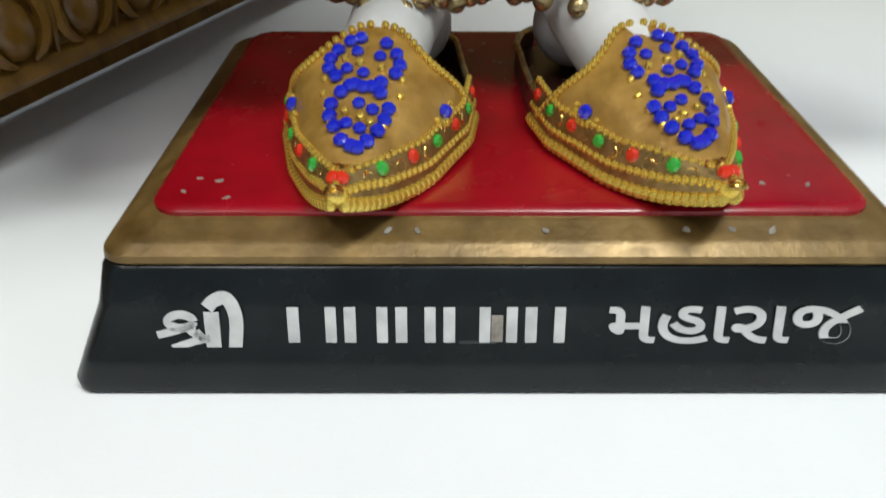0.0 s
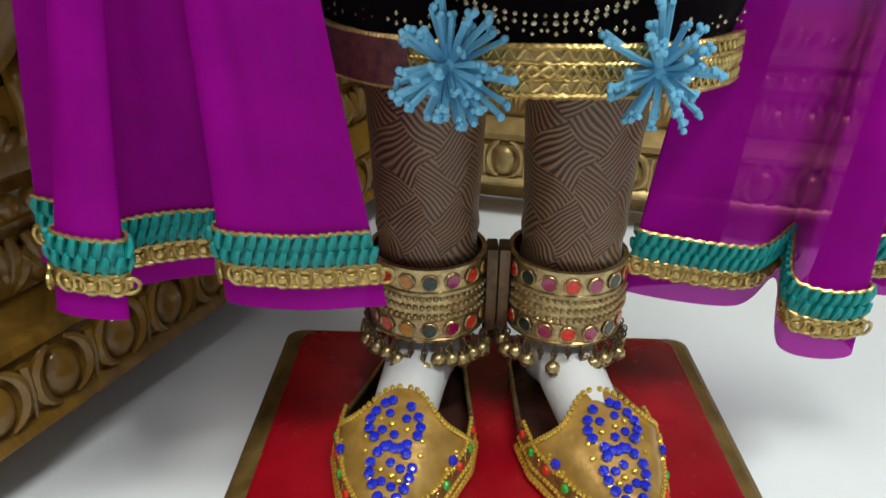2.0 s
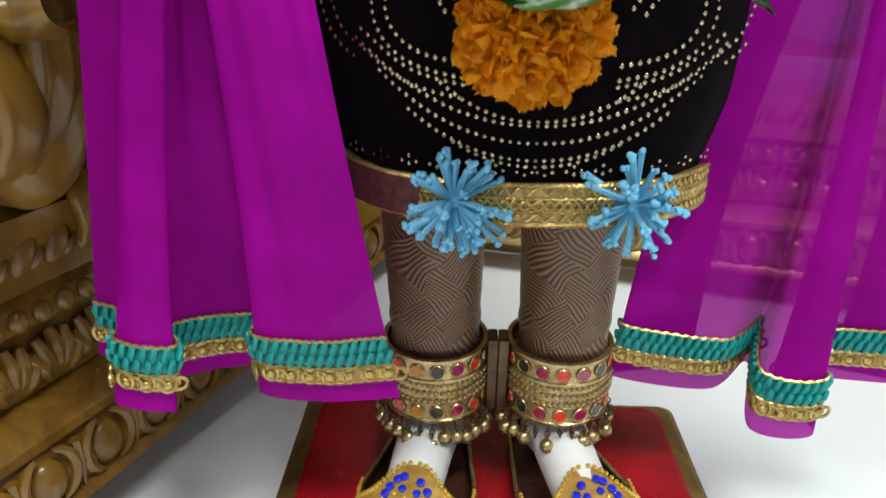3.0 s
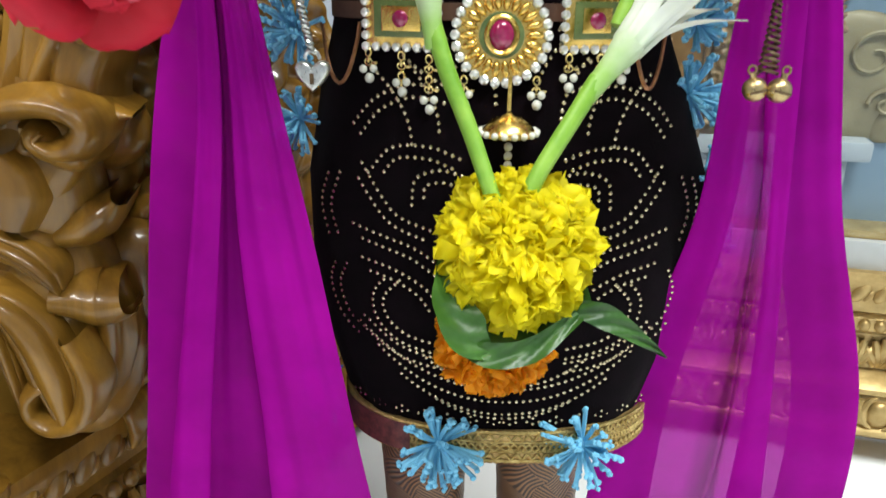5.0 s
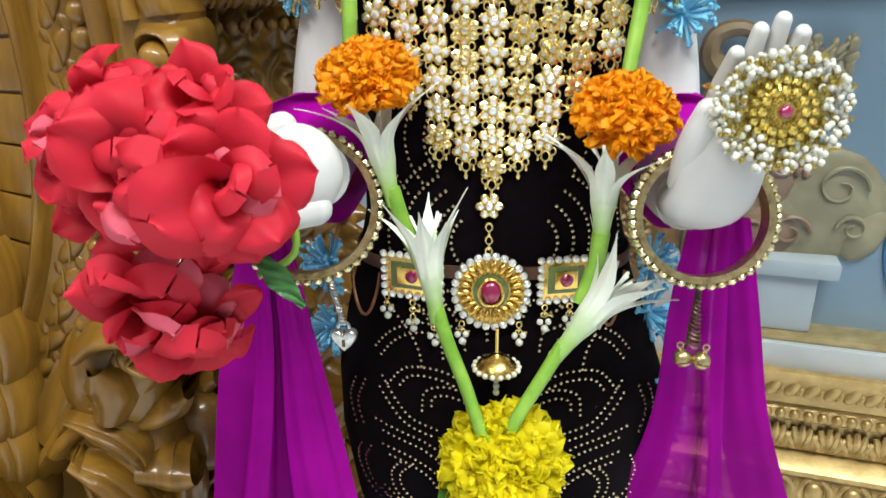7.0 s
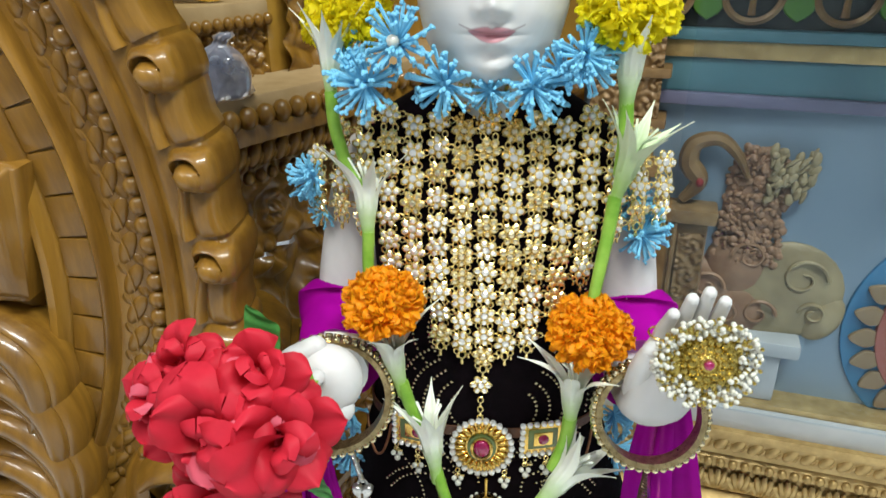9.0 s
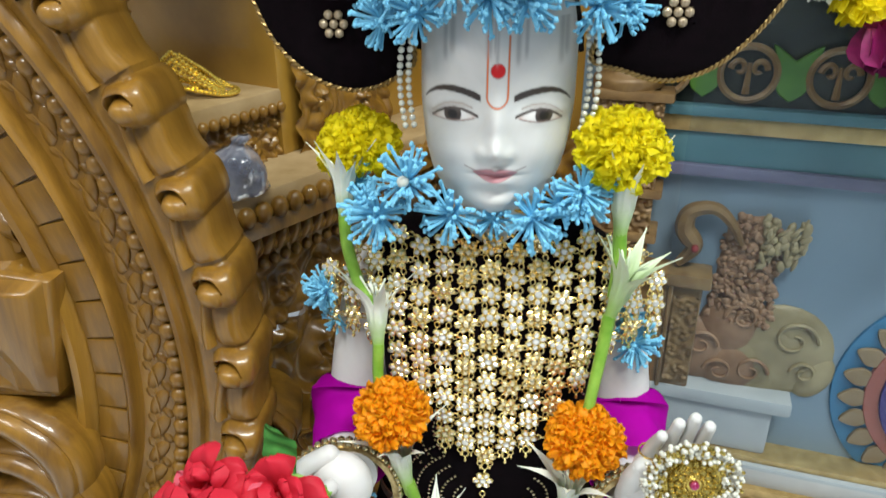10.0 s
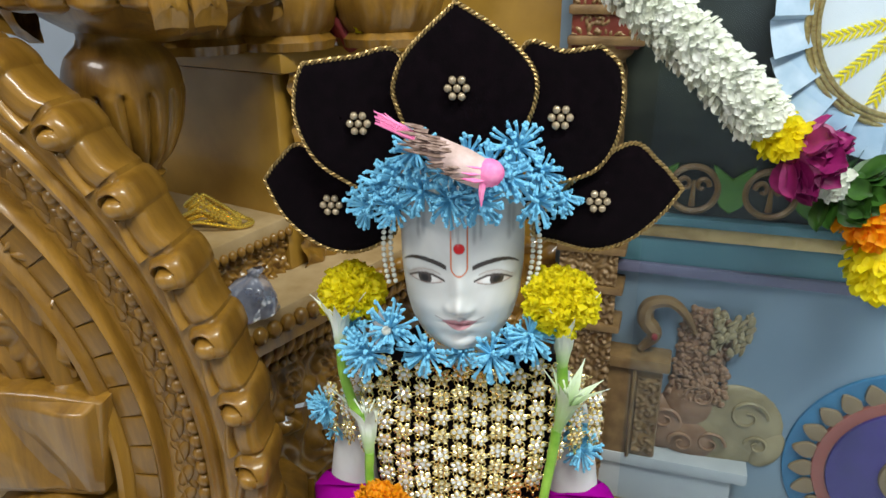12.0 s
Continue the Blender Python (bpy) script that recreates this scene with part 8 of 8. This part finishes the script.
def marigold_mesh(name, mat, seed, n=360):
    """A frilled marigold of unit radius; z looks out of the bloom."""
    rnd = random.Random(seed)
    bb = Build()
    for i in range(n):
        f = (i + 0.5) / n
        tilt = 0.05 + 1.85 * f ** 0.60
        a = i * 2.39996 + rnd.uniform(-0.4, 0.4)
        d = vec(math.sin(tilt) * math.cos(a), math.sin(tilt) * math.sin(a), math.cos(tilt))
        d = d + vec(rnd.uniform(-1, 1), rnd.uniform(-1, 1), rnd.uniform(-1, 1)) * 0.24
        d = d / np.linalg.norm(d)
        ln = rnd.uniform(0.82, 1.08) * (1.0 - 0.22 * max(0.0, d[2]))
        s = np.cross(d, vec(rnd.uniform(-1, 1), rnd.uniform(-1, 1), rnd.uniform(-1, 1)))
        s = s / np.linalg.norm(s)
        up = np.cross(s, d)
        w = rnd.uniform(0.12, 0.20)
        ph = rnd.uniform(0, 6.3)
        fold = rnd.uniform(0.03, 0.10)
        p = []
        lean = rnd.uniform(-0.12, 0.12)
        for t, broad in ((0.50, 0.60), (0.76, 0.95), (0.90, 1.0), (0.99, 0.80), (1.05, 0.36)):
            row = []
            for j in (-1, -0.6, -0.2, 0.2, 0.6, 1):
                wave = math.sin(j * 5.5 + ph) * 0.10 * (t - 0.5) * 2
                row.append(d * ln * (t - 0.05 * j * j * (t > 0.85) + 0.035 * math.sin(j * 9 + ph) * (t > 0.95)) + s * (w * broad * j + lean * (t - 0.5)) + up * (wave + fold * j * j * t + 0.16 * max(0, t - 0.82)))
            p.append(row)
        bb.grid(np.array(p))
    bb.ball((0, 0, -0.03), (0.76, 0.76, 0.66), 16, 10)
    return bb.mesh(name, mat, sharp=0)


me_mar_y = [marigold_mesh("marigold", YELLOW, 1), marigold_mesh("marigold", YELLOW, 2)]
me_mar_o = [marigold_mesh("marigold", ORANGE, 3), marigold_mesh("marigold", ORANGE, 4)]


def lily_mat(name, far):
    m = Mat(name)
    sep = m.node("ShaderNodeSeparateXYZ")
    m.link(m.co, sep.inputs[0])
    h = m.math("ADD", sep.outputs[2], m.math("MULTIPLY", m.math("SUBTRACT", m.noise(120), 0.5), 0.012))
    c = m.ramp(h, (0.24, 0.44, 0.06), (0.76, 0.78, 0.70), 0.004, far)
    vein = m.noise(300, 2, 0.5, 0, (1, 1, 0.08))
    m.colour(m.mix(m.math("MULTIPLY", vein, 0.3), c, (0.50, 0.58, 0.40)))
    m.set(Roughness=0.45, Subsurface_Weight=0.15, Subsurface_Radius=(0.004, 0.004, 0.002))
    m.bump(vein, 0.2, 0.0005)
    return m.mat


LILY = lily_mat("white_lily_with_green_neck", 0.024)
LILY_GREEN = lily_mat("greenish_white_lily", 0.060)


def lily_mesh(seed, flare, petals=6, mat=LILY):
    """A long white bloom on a green neck; z runs from the stem to the petals, in metres."""
    rnd = random.Random(seed)
    bb = Build()
    prof = [(0.0030, -0.004), (0.0033, 0.004), (0.0039, 0.009), (0.0047, 0.013), (0.0054, 0.0165)]
    bb.lathe(prof, 18)
    for i in range(petals):
        a = 2 * math.pi * i / petals + rnd.uniform(-0.12, 0.12)
        ln = rnd.uniform(0.029, 0.041)
        fl = flare * rnd.uniform(0.6, 1.3)
        o, s = vec(math.cos(a), math.sin(a), 0), vec(-math.sin(a), math.cos(a), 0)
        tw, droop = rnd.uniform(-0.005, 0.005), rnd.uniform(0.1, 0.35)
        p = []
        for t in np.linspace(0, 1, 13):
            r = 0.0050 + 0.0045 * t + fl * max(0.0, t - 0.25) ** 1.6 * ln
            z = 0.0145 + ln * t * (1 - droop * fl * t)
            w = 0.0031 * (1 + 0.25 * math.sin(2.6 * t)) * (1 - smooth01(0.45, 1.02, t) * 0.94)
            p.append([o * (r - 0.45 * w * abs(j) ** 1.6 + 0.0003 * math.cos(j * 7)) + s * (w * j + tw * t * t) + vec(0, 0, z) for j in np.linspace(-1, 1, 9)])
        bb.grid(np.array(p))
    for i in range(6):
        a = rnd.uniform(0, 6.3)
        bb.tube([(0, 0, 0.012), (0.003 * math.cos(a), 0.003 * math.sin(a), 0.033), (0.008 * math.cos(a), 0.008 * math.sin(a), 0.038 + 0.005 * rnd.random())], [0.0006, 0.0005, 0.0007], 5)
    return bb.mesh("lily", mat, sharp=0)


me_lily = [lily_mesh(1, 0.55), lily_mesh(2, 0.42, 8), lily_mesh(3, 0.85), lily_mesh(4, 0.35), lily_mesh(6, 0.5, 7, LILY_GREEN)]
string = thing("flower_string", "string of marigolds and white lilies hung in a vee", "flower garland", (0.028, 0.18, 0.35))


def lily(k, base, tip, scale=1.0):
    piece("lily", me_lily[k], aim(base, vec(*tip) - vec(*base), k * 0.7, scale, (0, -1, 0.3)), string)


def stem(pts, r0, r1):
    c = spline(pts, 14)
    part("stem", Build().tube(c, np.linspace(r0, r1, 14), 10), STEM, string)


def marigold(me, p, n, r, squash=1.0):
    piece("marigold", me, aim(p, n, r * 90, r) @ Matrix.Diagonal((1, 1, squash, 1)), string)


marigold(me_mar_y[0], (-0.063, 0.272, 0.690), (-0.1, -0.5, 0.85), 0.0250, 0.85)
lily(1, (-0.0690, 0.2520, 0.6460), (-0.0680, 0.2540, 0.6940), 1.0)
stem([(-0.0690, 0.2520, 0.6500), (-0.0670, 0.2480, 0.6310), (-0.0600, 0.2440, 0.6080), (-0.0520, 0.2390, 0.5965)], 0.0036, 0.0038)
lily(0, (-0.0480, 0.2340, 0.5685), (-0.0510, 0.2450, 0.6260), 1.12)
stem([(-0.0480, 0.2340, 0.5725), (-0.0480, 0.2290, 0.5515), (-0.0440, 0.2180, 0.5415)], 0.0036, 0.0034)
marigold(me_mar_o[0], (-0.0370, 0.2070, 0.5415), (-0.05, -0.5, 0.85), 0.0225, 0.8)
lily(2, (-0.0270, 0.2050, 0.4855), (-0.0370, 0.2050, 0.5365), 1.15)
stem([(-0.0270, 0.2050, 0.4895), (-0.0210, 0.2040, 0.4705), (-0.0130, 0.2030, 0.4515)], 0.0040, 0.0036)
lily(1, (-0.0060, 0.1956, 0.4293), (-0.0120, 0.1990, 0.4765), 1.15)
stem([(-0.0060, 0.1964, 0.4331), (0.0000, 0.1910, 0.4159), (0.0090, 0.1849, 0.3949), (0.0170, 0.1767, 0.3738), (0.0210, 0.1750, 0.3620)], 0.0036, 0.0031)
marigold(me_mar_y[1], (0.091, 0.252, 0.697), (0.1, -0.5, 0.85), 0.0265, 0.9)
lily(3, (0.0940, 0.2460, 0.6430), (0.0940, 0.2450, 0.6960), 1.2)
stem([(0.0940, 0.2460, 0.6480), (0.0950, 0.2440, 0.6280), (0.0940, 0.2410, 0.6080)], 0.0040, 0.0044)
lily(4, (0.0920, 0.2390, 0.5945), (0.1030, 0.2340, 0.6410), 1.1)
stem([(0.0920, 0.2390, 0.5965), (0.0890, 0.2340, 0.5745), (0.0850, 0.2270, 0.5525), (0.0820, 0.2210, 0.5365)], 0.0040, 0.0034)
marigold(me_mar_o[1], (0.0810, 0.2130, 0.5245), (0.05, -0.5, 0.85), 0.0235, 0.85)
lily(2, (0.0730, 0.2060, 0.4645), (0.0730, 0.2050, 0.5165), 1.2)
stem([(0.0730, 0.2060, 0.4685), (0.0710, 0.2050, 0.4515), (0.0640, 0.2014, 0.4331)], 0.0044, 0.0036)
lily(0, (0.0550, 0.1913, 0.4121), (0.0840, 0.1990, 0.4485), 1.25)
stem([(0.0560, 0.1918, 0.4149), (0.0460, 0.1866, 0.3987), (0.0340, 0.1799, 0.3796), (0.0280, 0.1760, 0.3640)], 0.0036, 0.0034)
marigold(me_mar_y[0], (0.0285, 0.181, 0.3515), (0.03, -0.85, 0.5), 0.0318, 0.95)
marigold(me_mar_o[1], (0.0215, 0.200, 0.301), (0.0, -0.9, 0.1), 0.0258)


def leaf_mesh(build, pts, widths, cup, up=(0, -1, 0.4), n=18):
    c = spline(pts, n)
    w = np.interp(np.linspace(0, 1, n), np.linspace(0, 1, len(widths)), widths)
    tan = np.gradient(c, axis=0)
    tan /= np.linalg.norm(tan, axis=1)[:, None]
    rows = []
    for i in range(n):
        s = np.cross(tan[i], vec(*up))
        s = s / np.linalg.norm(s)
        nr = np.cross(s, tan[i])
        rows.append([c[i] + s * w[i] * j + nr * (cup * w[i] * abs(j) ** 1.5 + 0.0008 * math.sin(i * 1.3 + 5 * j)) for j in np.linspace(-1, 1, 13)])
    build.grid(np.array(rows))


lf = Build()
leaf_mesh(lf, [(-0.001, 0.180, 0.346), (0.002, 0.168, 0.333), (0.009, 0.161, 0.322), (0.018, 0.160, 0.314)], [0.003, 0.0085, 0.0090, 0.002], 0.35, (0.45, -0.85, 0.25))
part("leaf", lf, LEAF, string, "folded dark green leaf", sharp=0)
lf = Build()
leaf_mesh(lf, [(0.004, 0.166, 0.316), (0.018, 0.159, 0.3150), (0.034, 0.160, 0.3175), (0.052, 0.169, 0.328)], [0.002, 0.0050, 0.0048, 0.0025], 0.5, (0, -0.9, 0.45))
part("leaf", lf, LEAF, string, "dark green leaf rolled forward", sharp=0)
lf = Build()
leaf_mesh(lf, [(0.000, 0.187, 0.338), (0.014, 0.184, 0.324), (0.034, 0.182, 0.322), (0.056, 0.178, 0.336)], [0.006, 0.014, 0.015, 0.008], -0.3, (0, -0.35, 1.0))
part("leaf", lf, LEAF, string, "dark green leaf", sharp=0)
lf = Build()
leaf_mesh(lf, [(0.050, 0.172, 0.330), (0.062, 0.168, 0.328), (0.075, 0.168, 0.320), (0.088, 0.170, 0.310)], [0.003, 0.0052, 0.003, 0.0004], 0.3)
part("leaf", lf, LEAF, string, "slender curling leaf tip", sharp=0)

# ---- red blooms held in the hand ----


def rose_petal(seed):
    """A loose petal with a pointed, rolled-back tip; y from its foot to its tip."""
    rnd = random.Random(seed)
    p = []
    n, k = 14, 13
    ph = [rnd.uniform(0, 6.3) for _ in range(3)]
    wide, roll_, cup = rnd.uniform(0.40, 0.52), rnd.uniform(0.15, 0.5), rnd.uniform(0.05, 0.3)
    for i in range(n):
        t = i / (n - 1)
        w = wide * np.interp(t, [0, 0.12, 0.35, 0.6, 0.8, 0.92, 1.0], [0.22, 0.48, 0.86, 1.0, 0.90, 0.60, 0.05])
        row = []
        for j in range(k):
            q = -1 + 2 * j / (k - 1)
            edge = cup * q * q * (1 - 1.8 * t) - roll_ * 0.5 * smooth01(0.6, 1.0, abs(q)) * smooth01(0.35, 0.8, t)
            row.append((w * q * (1 - 0.12 * abs(q) * t), t * (1 - 0.05 * q * q) - roll_ * 0.35 * smooth01(0.7, 1.05, t) * t, 0.32 * t * t - roll_ * smooth01(0.5, 1.05, t) * t + edge + 0.05 * abs(q) * t + 0.05 * t * math.sin(4 * q + ph[0]) + 0.015 * t * math.sin(9 * q + ph[1])))
        p.append(row)
    return Build().grid(np.array(p)).mesh("petal", ROSE, sharp=0)


me_rpetal = [rose_petal(i) for i in range(7)]
me_rcore = Build().ball((0, 0, 0.15), (0.16, 0.16, 0.22), 10, 8).mesh("bloom", ROSE)
posy = thing("red_flowers", "bunch of loose red roses with stems held in the marble hand", "flowers", (-0.10, 0.14, 0.48))
rnd = random.Random(77)
for c, nrm, r, n in (((-0.076, 0.128, 0.512), (0.30, -1, 0.25), 0.039, 21), ((-0.103, 0.126, 0.516), (-0.05, -1, 0.2), 0.039, 20), ((-0.129, 0.138, 0.524), (-0.6, -0.8, 0.3), 0.031, 17),
                     ((-0.086, 0.138, 0.536), (0.15, -0.7, 0.9), 0.030, 12), ((-0.122, 0.142, 0.537), (-0.3, -0.6, 0.9), 0.026, 10), ((-0.126, 0.138, 0.505), (-0.5, -0.9, -0.3), 0.028, 12),
                     ((-0.112, 0.130, 0.471), (0.05, -0.85, -0.55), 0.037, 17), ((-0.104, 0.132, 0.456), (0.25, -0.7, -0.8), 0.034, 13), ((-0.092, 0.132, 0.456), (0.8, -0.5, -0.6), 0.026, 7)):
    m = aim(vec(*c), nrm, rnd.uniform(0, 6), r)
    bloom = piece("bloom", me_rcore, m, posy)
    for i in range(n):
        ring = i / n
        tilt = 0.25 + 1.35 * ring ** 0.8 + rnd.uniform(-0.35, 0.35)
        a = i * 2.39996 + rnd.uniform(-0.6, 0.6)
        pm = Matrix.Rotation(a, 4, "Z") @ Matrix.Translation((0, 0, rnd.uniform(-0.1, 0.25))) @ Matrix.Rotation(math.pi / 2 - tilt, 4, "X") @ Matrix.Rotation(rnd.uniform(-0.5, 0.5), 4, "Y") @ Matrix.Scale(rnd.uniform(0.80, 1.12) * (0.70 + 0.3 * ring), 4)
        ob = new("petal", me_rpetal[i % 7])
        ob.parent = bloom
        ob.matrix_basis = pm
for pts in ([(-0.066, 0.166, 0.514), (-0.090, 0.168, 0.524), (-0.116, 0.160, 0.520), (-0.126, 0.15, 0.526)], [(-0.066, 0.168, 0.506), (-0.084, 0.156, 0.502), (-0.098, 0.146, 0.49)], [(-0.070, 0.165, 0.52), (-0.064, 0.158, 0.50), (-0.060, 0.150, 0.478), (-0.074, 0.142, 0.47)]):
    part("stem", Build().tube(spline(pts, 14), 0.0016, 8), STEM, posy)
for pts, w in (([(-0.088, 0.168, 0.524), (-0.095, 0.172, 0.540), (-0.102, 0.172, 0.556)], [0.002, 0.011, 0.001]), ([(-0.112, 0.158, 0.520), (-0.118, 0.150, 0.528), (-0.128, 0.145, 0.530)], [0.002, 0.006, 0.001]), ([(-0.074, 0.142, 0.480), (-0.064, 0.139, 0.470), (-0.055, 0.139, 0.458)], [0.002, 0.0055, 0.001]), ([(-0.080, 0.142, 0.486), (-0.086, 0.136, 0.482), (-0.094, 0.132, 0.480)], [0.002, 0.005, 0.001])):
    lf = Build()
    leaf_mesh(lf, pts, w, 0.25, (0, -1, 0.3))
    part("leaf", lf, plain("fresh_green_leaf", (0.03, 0.15, 0.03), (0.07, 0.25, 0.05), 90, 0.4), posy, sharp=0)

# ---- thick flower garland and pleated medallion by the wall ----
gar = thing("thick_garland", "thick garland of white, yellow, magenta and orange flowers", "flower garland", (0.3, 0.49, 0.78))


def ragged(name, c0, c1, rad, n, mat, seed, ln):
    rnd = random.Random(seed)
    bb = Build()
    c0, c1 = vec(*c0), vec(*c1)
    ax = (c1 - c0) / np.linalg.norm(c1 - c0)
    s = np.cross(ax, vec(0, 1, 0))
    s = s / np.linalg.norm(s)
    u = np.cross(s, ax)
    for i in range(n):
        t = rnd.random()
        a = rnd.uniform(0, 6.283)
        o = math.cos(a) * s + math.sin(a) * u
        b0 = c0 + (c1 - c0) * t + o * rad * rnd.uniform(0.3, 0.8)
        d = o + ax * rnd.uniform(-0.2, 0.9) + vec(0, 0, -0.2)
        d = d / np.linalg.norm(d)
        w = np.cross(d, ax + vec(0.1, 0.2, 0.1))
        w = w / np.linalg.norm(w) * ln * rnd.uniform(0.34, 0.55)
        nr = np.cross(w, d)
        L = ln * rnd.uniform(0.7, 1.15)
        rows = []
        for t2, ww, lift in ((0.0, 0.35, 0.0), (0.35, 0.85, 0.12), (0.7, 1.0, 0.35), (0.92, 0.75, 0.7), (1.04, 0.3, 1.0)):
            rows.append([b0 + d * L * (t2 - 0.06 * abs(q)) + w * ww * q + nr * (0.35 * (1 - q * q) + lift * 0.5) for q in (-1, -0.5, 0, 0.5, 1)])
        bb.grid(np.array(rows))
    bb.tube([c0, (c0 + c1) / 2, c1], rad * 0.62, 12)
    part(name, bb, mat, gar, kind="", sharp=0)


ragged("white_blossoms", (0.150, 0.50, 0.905), (0.230, 0.50, 0.838), 0.029, 1200, IVORY, 1, 0.0098)
ragged("white_blossoms", (0.230, 0.50, 0.838), (0.300, 0.498, 0.772), 0.030, 1200, IVORY, 2, 0.0098)
ragged("yellow_blossoms", (0.300, 0.498, 0.772), (0.322, 0.497, 0.752), 0.024, 240, YELLOW, 3, 0.011)
ragged("magenta_petals", (0.326, 0.495, 0.748), (0.348, 0.492, 0.733), 0.026, 60, MAGENTA, 4, 0.030)
ragged("white_bloom", (0.352, 0.486, 0.726), (0.368, 0.486, 0.716), 0.014, 90, IVORY, 5, 0.014)
ragged("green_leaves", (0.372, 0.492, 0.714), (0.392, 0.490, 0.700), 0.022, 46, LEAF, 6, 0.030)
ragged("orange_blossoms", (0.394, 0.490, 0.696), (0.420, 0.488, 0.668), 0.030, 300, ORANGE, 7, 0.013)
ragged("yellow_blossoms", (0.422, 0.488, 0.650), (0.438, 0.488, 0.610), 0.032, 300, YELLOW, 8, 0.013)
rosette = thing("pleated_medallion", "round white medallion with pale blue pleated border and gold braid", "medallion", (0.437, 0.525, 0.868))
RC = vec(0.437, 0.525, 0.868)
disc_b = Build().slab([(0.098 * math.cos(q), 0.098 * math.sin(q)) for q in -np.linspace(0, 2 * np.pi, 65)[:-1]], 0.004, 0.001, 0, Matrix.Translation(RC))
part("white_disc", disc_b, WHITE_CARD, rosette)
pl = Build()
q = np.sort(np.concatenate([np.linspace(0, 2 * np.pi, 23), np.linspace(0, 2 * np.pi, 23)[1:] - 1e-4, np.linspace(0, 2 * np.pi, 177)]))
rows = []
for t in np.linspace(0, 1, 5):
    r = 0.100 + 0.040 * t
    saw = (q * 22 / (2 * np.pi)) % 1.0
    rows.append(np.stack([RC[0] + r * np.cos(q), RC[1] - 0.002 - 0.013 * (0.3 + 0.7 * t) * saw, RC[2] + r * np.sin(q)], -1))
pl.grid(np.array(rows))
part("pleated_border", pl, PAPER, rosette, "pale blue satin pleats", sharp=20)
for rr in (0.096, 0.101, 0.106):
    br = Build().tube([(RC[0] + rr * math.cos(a), RC[1] - 0.004, RC[2] + rr * math.sin(a)) for a in np.linspace(0, 2 * np.pi, 90)], 0.0028, 8, caps=False)
    part("gold_braid", br, PALE_GOLD, rosette)
feat = Build()
for k, a0 in enumerate((195, 222, 250, 275)):
    a = radians(a0)
    for i in range(12):
        t = 0.2 + 0.06 * i
        c = vec(RC[0] + 0.098 * t * math.cos(a), RC[1] - 0.001, RC[2] + 0.098 * t * math.sin(a))
        for sg in (-1, 1):
            d = vec(math.cos(a + sg * 0.7), -0.05, math.sin(a + sg * 0.7)) * 0.010
            feat.tube([c, c + d * 0.6, c + d], [0.0012, 0.0016, 0.0004], 4)
part("yellow_sprigs", feat, YELLOW, rosette)

# ---- small things on the throne's ledges ----
bag = Build()
rnd = random.Random(14)
rows = []
a = np.linspace(0, 2 * np.pi, 36, endpoint=False)
wob = [rnd.uniform(0, 6.3) for _ in range(6)]
for t, r in zip(np.linspace(0, 1, 18), np.interp(np.linspace(0, 1, 18), [0, 0.06, 0.45, 0.68, 0.8, 0.86, 0.93, 1.0], [0.021, 0.0245, 0.023, 0.017, 0.007, 0.0045, 0.0085, 0.004])):
    rr = r * (1 + 0.10 * np.sin(3 * a + wob[0] + 4 * t) + 0.06 * np.sin(7 * a + wob[1] - 6 * t))
    rows.append(np.stack([-0.178 + 0.012 * t ** 3 + rr * np.cos(a), 0.362 + rr * np.sin(a), 0.6215 + 0.046 * t + 0 * a], -1))
bag.grid(np.array(rows), close_v=True)
thing("plastic_bag", "small knotted clear plastic bag on the arm ledge", "bag", (-0.178, 0.362, 0.6215), build=bag, mats=SOFT_PLASTIC, sharp=0)
chain = thing("bead_chain", "heap of gold bead chain on the upper step", "chain", (-0.218, 0.425, 0.683))
for i in range(280):
    t = i / 280
    a = t * 2 * math.pi * 5.0
    r = 0.5 + 0.5 * abs(math.sin(t * 7 + 0.4))
    x = -0.226 + 0.030 * r * math.cos(a) + 0.006 * math.sin(t * 11)
    y = 0.424 + 0.013 * r * math.sin(a + 0.5)
    z = 0.6838 + 0.0340 * max(0.0, 1 - abs(x + 0.236) / 0.036) * t + 0.0016 * math.sin(a * 2) + 0.0016
    piece("bead", me_cb, Matrix.Translation((x, y, z)), chain)
rag = Build()
rows = []
for u in np.linspace(0, 1, 14):
    rows.append([(-0.124 + 0.044 * u, 0.50 + 0.006 * math.sin(7 * u + 3 * v), 0.844 + 0.026 * v - 0.006 * u + 0.004 * math.sin(9 * u)) for v in np.linspace(0, 1, 8)])
rag.grid(np.array(rows))
thing("folded_cloth", "folded red cloth with yellow edge lying behind the headdress", "cloth", (-0.08, 0.50, 0.846), build=rag, mats=RED_CLOTH, sharp=0)
rag = Build()
rows = []
for u in np.linspace(0, 1, 14):
    rows.append([(-0.118 + 0.050 * u, 0.494 + 0.006 * math.sin(7 * u + 3 * v), 0.866 + 0.014 * v - 0.012 * u + 0.004 * math.sin(9 * u)) for v in np.linspace(0, 1, 4)])
rag.grid(np.array(rows))
thing("yellow_ribbon", "crumpled yellow ribbon lying over the red cloth", "ribbon", (-0.08, 0.494, 0.886), build=rag, mats=YELLOW, sharp=0)
